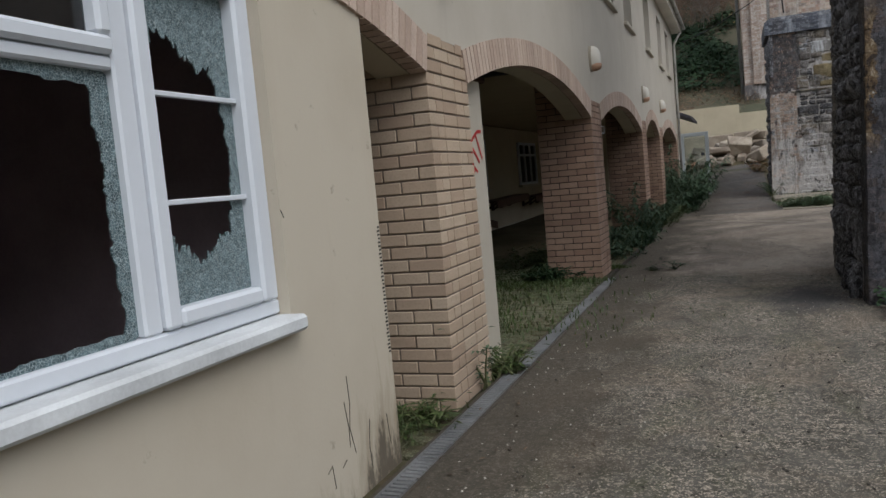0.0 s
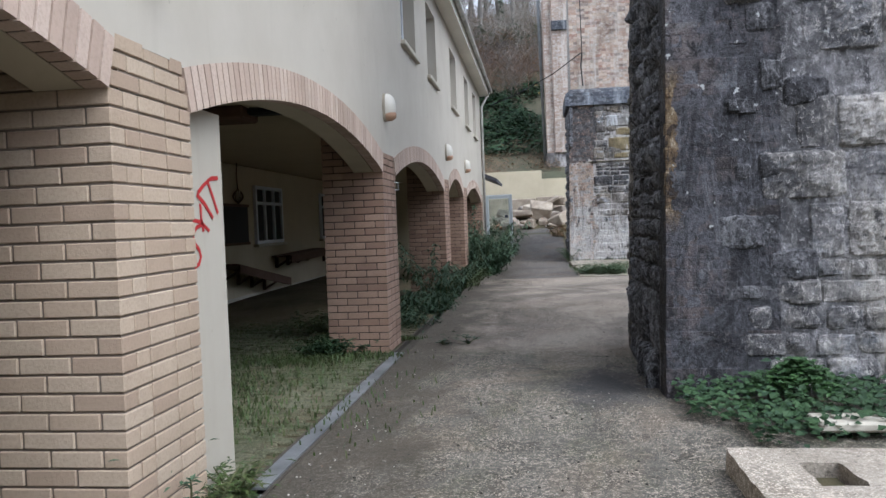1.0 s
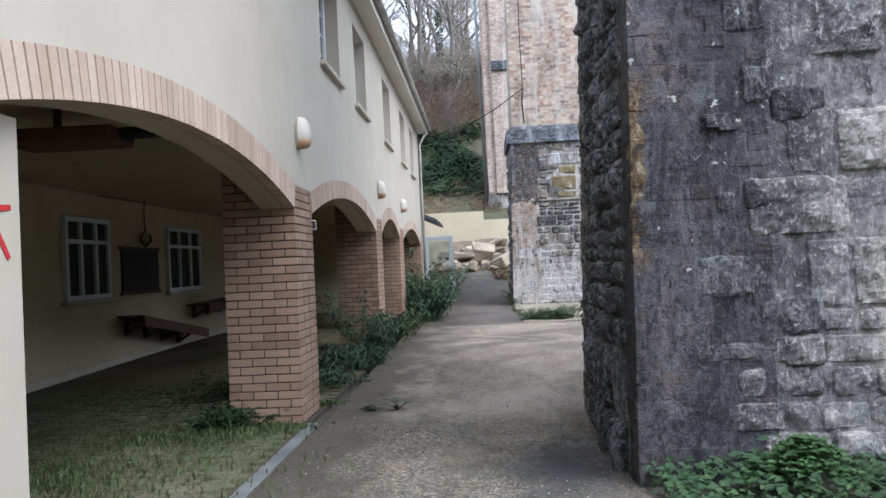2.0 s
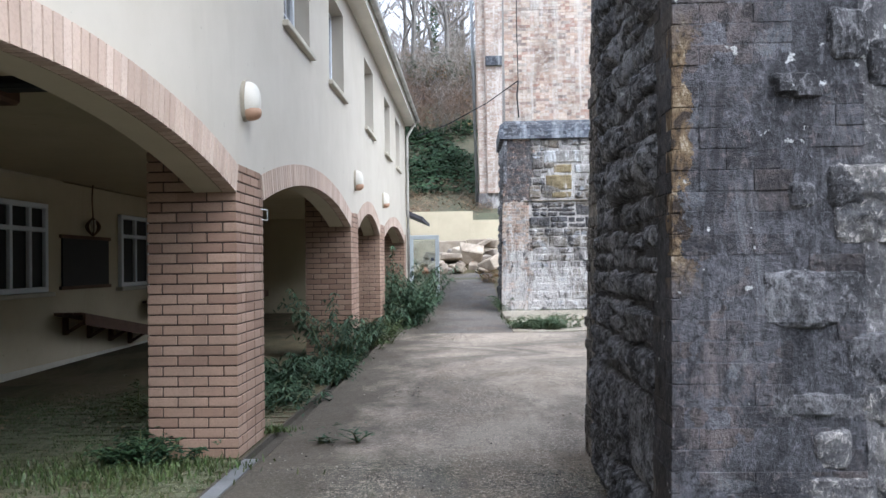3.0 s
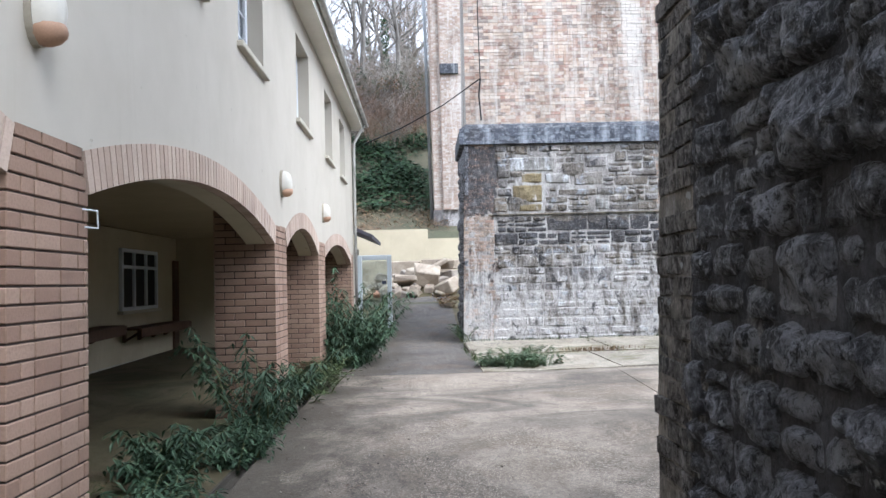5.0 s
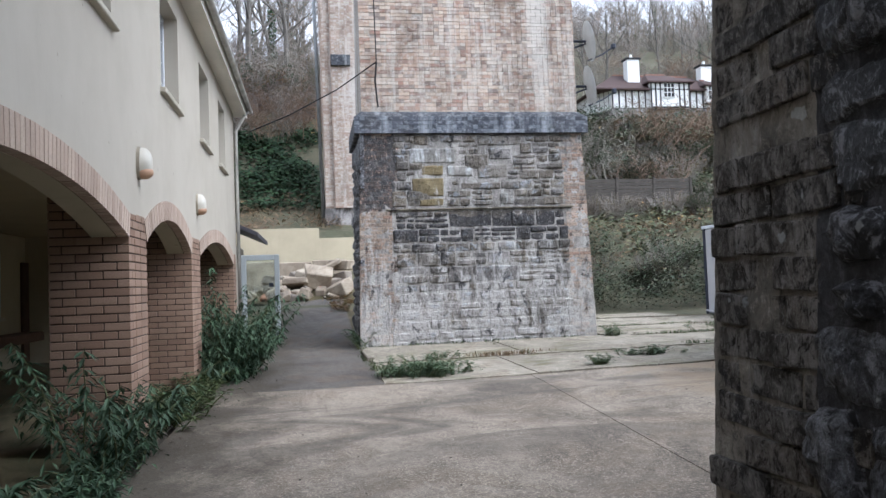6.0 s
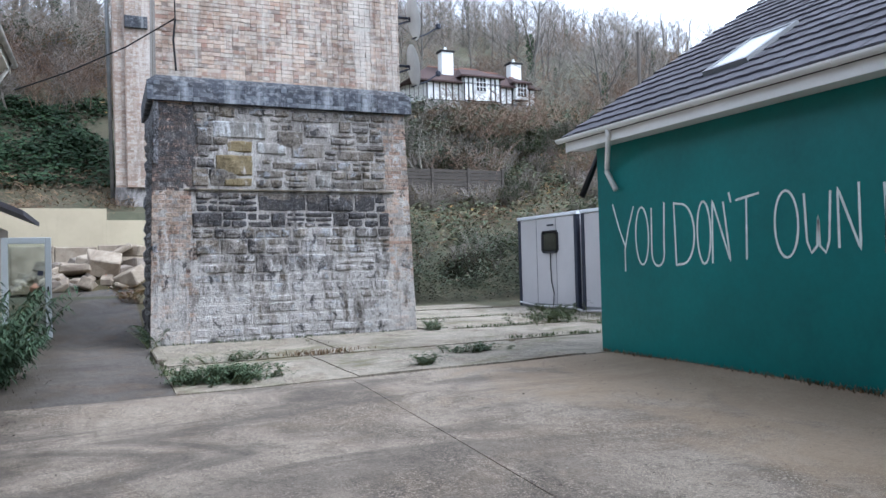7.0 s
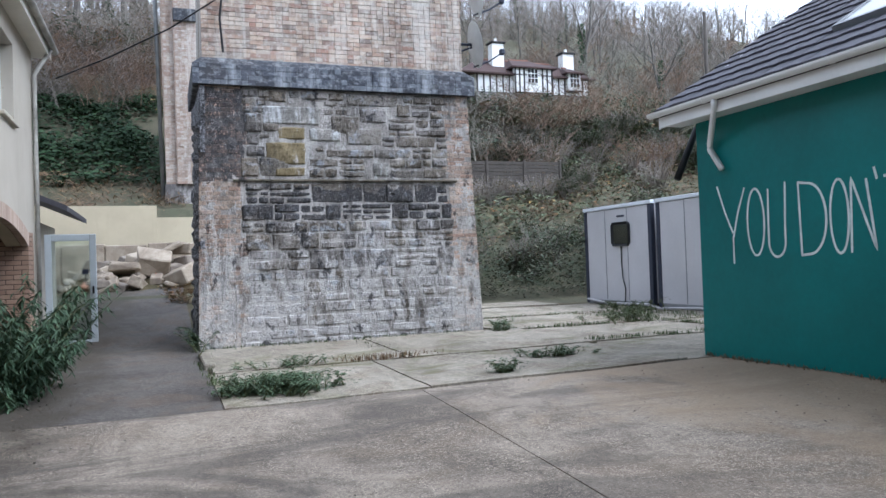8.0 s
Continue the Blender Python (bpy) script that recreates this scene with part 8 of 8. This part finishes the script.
for i in range(5):
    u = (i + 0.3) / 5
    x, y = 24.9 + (HX0 - 24.9) * u, 72.2 + (HY0 + 0.05 - 72.2) * u
    part("timber", Mesh().box(x, y - 0.06, HZ + 0.05, x + 0.1, y + 0.04, EAVE), TIMBER, cot)
part("timber", Mesh().box(HX0, HY0 - 0.07, HZ - 0.06, HX1, HY0 - 0.051, HZ + 0.08), TIMBER, cot)
part("timber", Mesh().box(HX0, HY0 - 0.07, EAVE - 0.14, HX1, HY0 - 0.051, EAVE), TIMBER, cot)
BX0, BX1, BY = 29.6, 33.3, HY0 - 0.5
bay = part("bay", Mesh().box(BX0, BY, HZ, BX1, HY0 - 0.08, EAVE + 0.62), WHITEWASH, cot, "projecting half-timbered bay")
for x in (BX0, BX0 + 0.42, BX0 + 0.86, BX1 - 1.05, BX1 - 0.6, BX1 - 0.12):
    part("timber", Mesh().box(x, BY - 0.05, HZ + 0.09, x + 0.12, BY - 0.002, EAVE + 0.5), TIMBER, bay)
part("timber", Mesh().box(BX0, BY - 0.06, HZ - 0.05, BX1, BY - 0.052, HZ + 0.08), TIMBER, bay)
part("timber", Mesh().box(BX0, BY - 0.06, EAVE + 0.5, BX1, BY - 0.052, EAVE + 0.62), TIMBER, bay)
tiled_roof([(BX0 - 0.35, BY - 0.35, EAVE + 0.56), (BX1 + 0.35, BY - 0.35, EAVE + 0.56), (BX1 + 0.35, HYM, EAVE + 0.6), (BX0 - 0.35, HYM, EAVE + 0.6)], [(BX0 + 0.9, HYM - 0.6, RIDGE - 0.1), (BX1 - 0.9, HYM - 0.6, RIDGE - 0.1)], bay)


def cottage_window(x0, x1, z0, z1, y):
    w = part("window", Mesh().soft_box(x0, y - 0.06, z0, x1, y, z1, 0.01), WHITEWASH, cot, "white leaded casement")
    for i in range(3):
        for j in range(3):
            a, b = x0 + 0.08 + (x1 - x0 - 0.1) * i / 3, z0 + 0.08 + (z1 - z0 - 0.1) * j / 3
            part("pane", Mesh().box(a, y - 0.075, b, a + (x1 - x0) / 3 - 0.1, y - 0.061, b + (z1 - z0) / 3 - 0.1), BLACK, w)


cottage_window(30.75, 31.85, HZ + 0.85, HZ + 2.2, BY - 0.062)
oriel = part("oriel", Mesh().box(34.9, HY0 - 0.5, HZ + 0.45, 36.15, HY0 - 0.08, EAVE + 0.35), WHITEWASH, cot, "projecting oriel window")
cottage_window(35.0, 36.05, HZ + 0.65, HZ + 2.0, HY0 - 0.51)
part("timber", Mesh().box(34.85, HY0 - 0.56, HZ + 0.35, 36.2, HY0 - 0.08, HZ + 0.45), TIMBER, oriel)
tiled_roof([(34.6, HY0 - 0.8, EAVE + 0.3), (36.45, HY0 - 0.8, EAVE + 0.3), (36.45, 72, EAVE + 0.4), (34.6, 72, EAVE + 0.4)], [(35.3, 71.4, EAVE + 1.2), (35.75, 71.4, EAVE + 1.2)], oriel)
for x, y, top in ((28.3, 71.2, HZ + 4.75), (35.55, 71.5, HZ + 4.3)):
    ch = part("chimney", Mesh().soft_box(x, y, EAVE, x + 1.15, y + 0.9, top, 0.03), WHITEWASH, cot, "white rendered chimney")
    part("chimney_cap", Mesh().soft_box(x - 0.15, y - 0.12, top, x + 1.3, y + 1.02, top + 0.16, 0.03), TIMBER, ch)
    part("chimney_pot", Mesh().tube([(x + 0.55, y + 0.45, top + 0.16), (x + 0.55, y + 0.45, top + 0.55)], 0.17, 0.12, 8), WHITEWASH, ch)

# ---- fence, dishes, wire, pole ----
POLE = (22.1, 36.0, 11.6)
fence = thing("fence", (17, 42, 4.6), "weathered grey panel fence on the bank", "fence")
GREYWOOD = plain("grey_wood", (0.085, 0.075, 0.066), 0.9, 0.35, 10, 0.3)
for i in range(4):
    x = 12.6 + 1.9 * i
    part("post", Mesh().soft_box(x - 0.06, 41.95, 3.8, x + 0.06, 42.07, 6.1, 0.01), GREYWOOD, fence)
    if i < 3:
        for j in range(9):
            part("board", Mesh().soft_box(x + 0.06, 41.98 + 0.02 * (j % 2), 4.55 + 0.165 * j, x + 1.84, 42.0 + 0.02 * (j % 2), 4.7 + 0.165 * j, 0.004), GREYWOOD, fence)


DISH = plain("dish_grey", (0.72, 0.74, 0.75), 0.5, 0.25, 6, 0.05)


def dish(z, x=6.35, y=23.9):
    ob = thing("satellite_dish", (x, y, z), "grey satellite dish on a bracket fixed to the pier", "satellite dish", "satellite dishes")
    m = Mesh()
    rows, n = 5, 24
    for i in range(rows + 1):
        r = 0.46 * i / rows
        for j in range(n):
            a = 2 * math.pi * j / n
            out, across, up = 0.35 * r * r - 0.02, r * math.cos(a), r * math.sin(a)
            m.v.append((x + out * 0.98 + across * 0.12 - up * 0.19, y + across * 0.98 - out * 0.19, z + up * 0.98 + out * 0.19))
    m.f = [(i * n + j, i * n + (j + 1) % n, (i + 1) * n + (j + 1) % n, (i + 1) * n + j) for i in range(rows) for j in range(n)]
    k = len(m.v)
    m.v += [(vx - 0.012, vy, vz) for vx, vy, vz in m.v]
    m.f += [tuple(k + i for i in f[::-1]) for f in m.f]
    d = part("reflector", m, DISH, ob, smooth=True)
    d.rotation_euler = (0, 0, 0)
    part("mount", Mesh().tube([(5.75, y, z), (x - 0.03, y, z)], 0.03, n=6).tube([(5.75, y, z - 0.25), (x - 0.03, y, z - 0.05)], 0.02, n=6).soft_box(5.72, y - 0.1, z - 0.35, 5.76, y + 0.1, z + 0.2, 0.01), NAVY, ob)
    part("arm", Mesh().tube([(x, y, z - 0.44), (x + 0.35, y, z - 0.3), (x + 0.62, y, z - 0.12)], 0.016, n=6).soft_box(x + 0.58, y - 0.05, z - 0.16, x + 0.68, y + 0.05, z - 0.04, 0.02), NAVY, ob)


dish(6.78, 6.33)
dish(5.74, 6.3)
wire = Mesh().tube([(1.42, 22.98, 5.98), (0.6, 23.4, 5.5), (-0.4, 24.0, 5.1), (-1.3, 25.0, 4.95)], 0.014, n=5)
wire.tube([(1.42, 23.02, 5.98), (1.38, 23.02, 5.6), (1.42, 23.02, 5.05)], 0.02, n=5).tube([(1.42, 23.02, 5.98), (1.4, 23.02, 7.5), (1.44, 23.04, 9.5)], 0.012, n=5)
tagged(part("cable", wire, BLACK), "black cable slung from the viaduct pier to the eaves", "cable")
pole = Mesh().tube([(POLE[0], POLE[1], 2.0), (POLE[0], POLE[1], POLE[2])], 0.09, 0.075, 10)
tagged(part("utility_pole", pole, GREYWOOD, smooth=True), "plain grey utility pole behind the outbuilding", "pole")
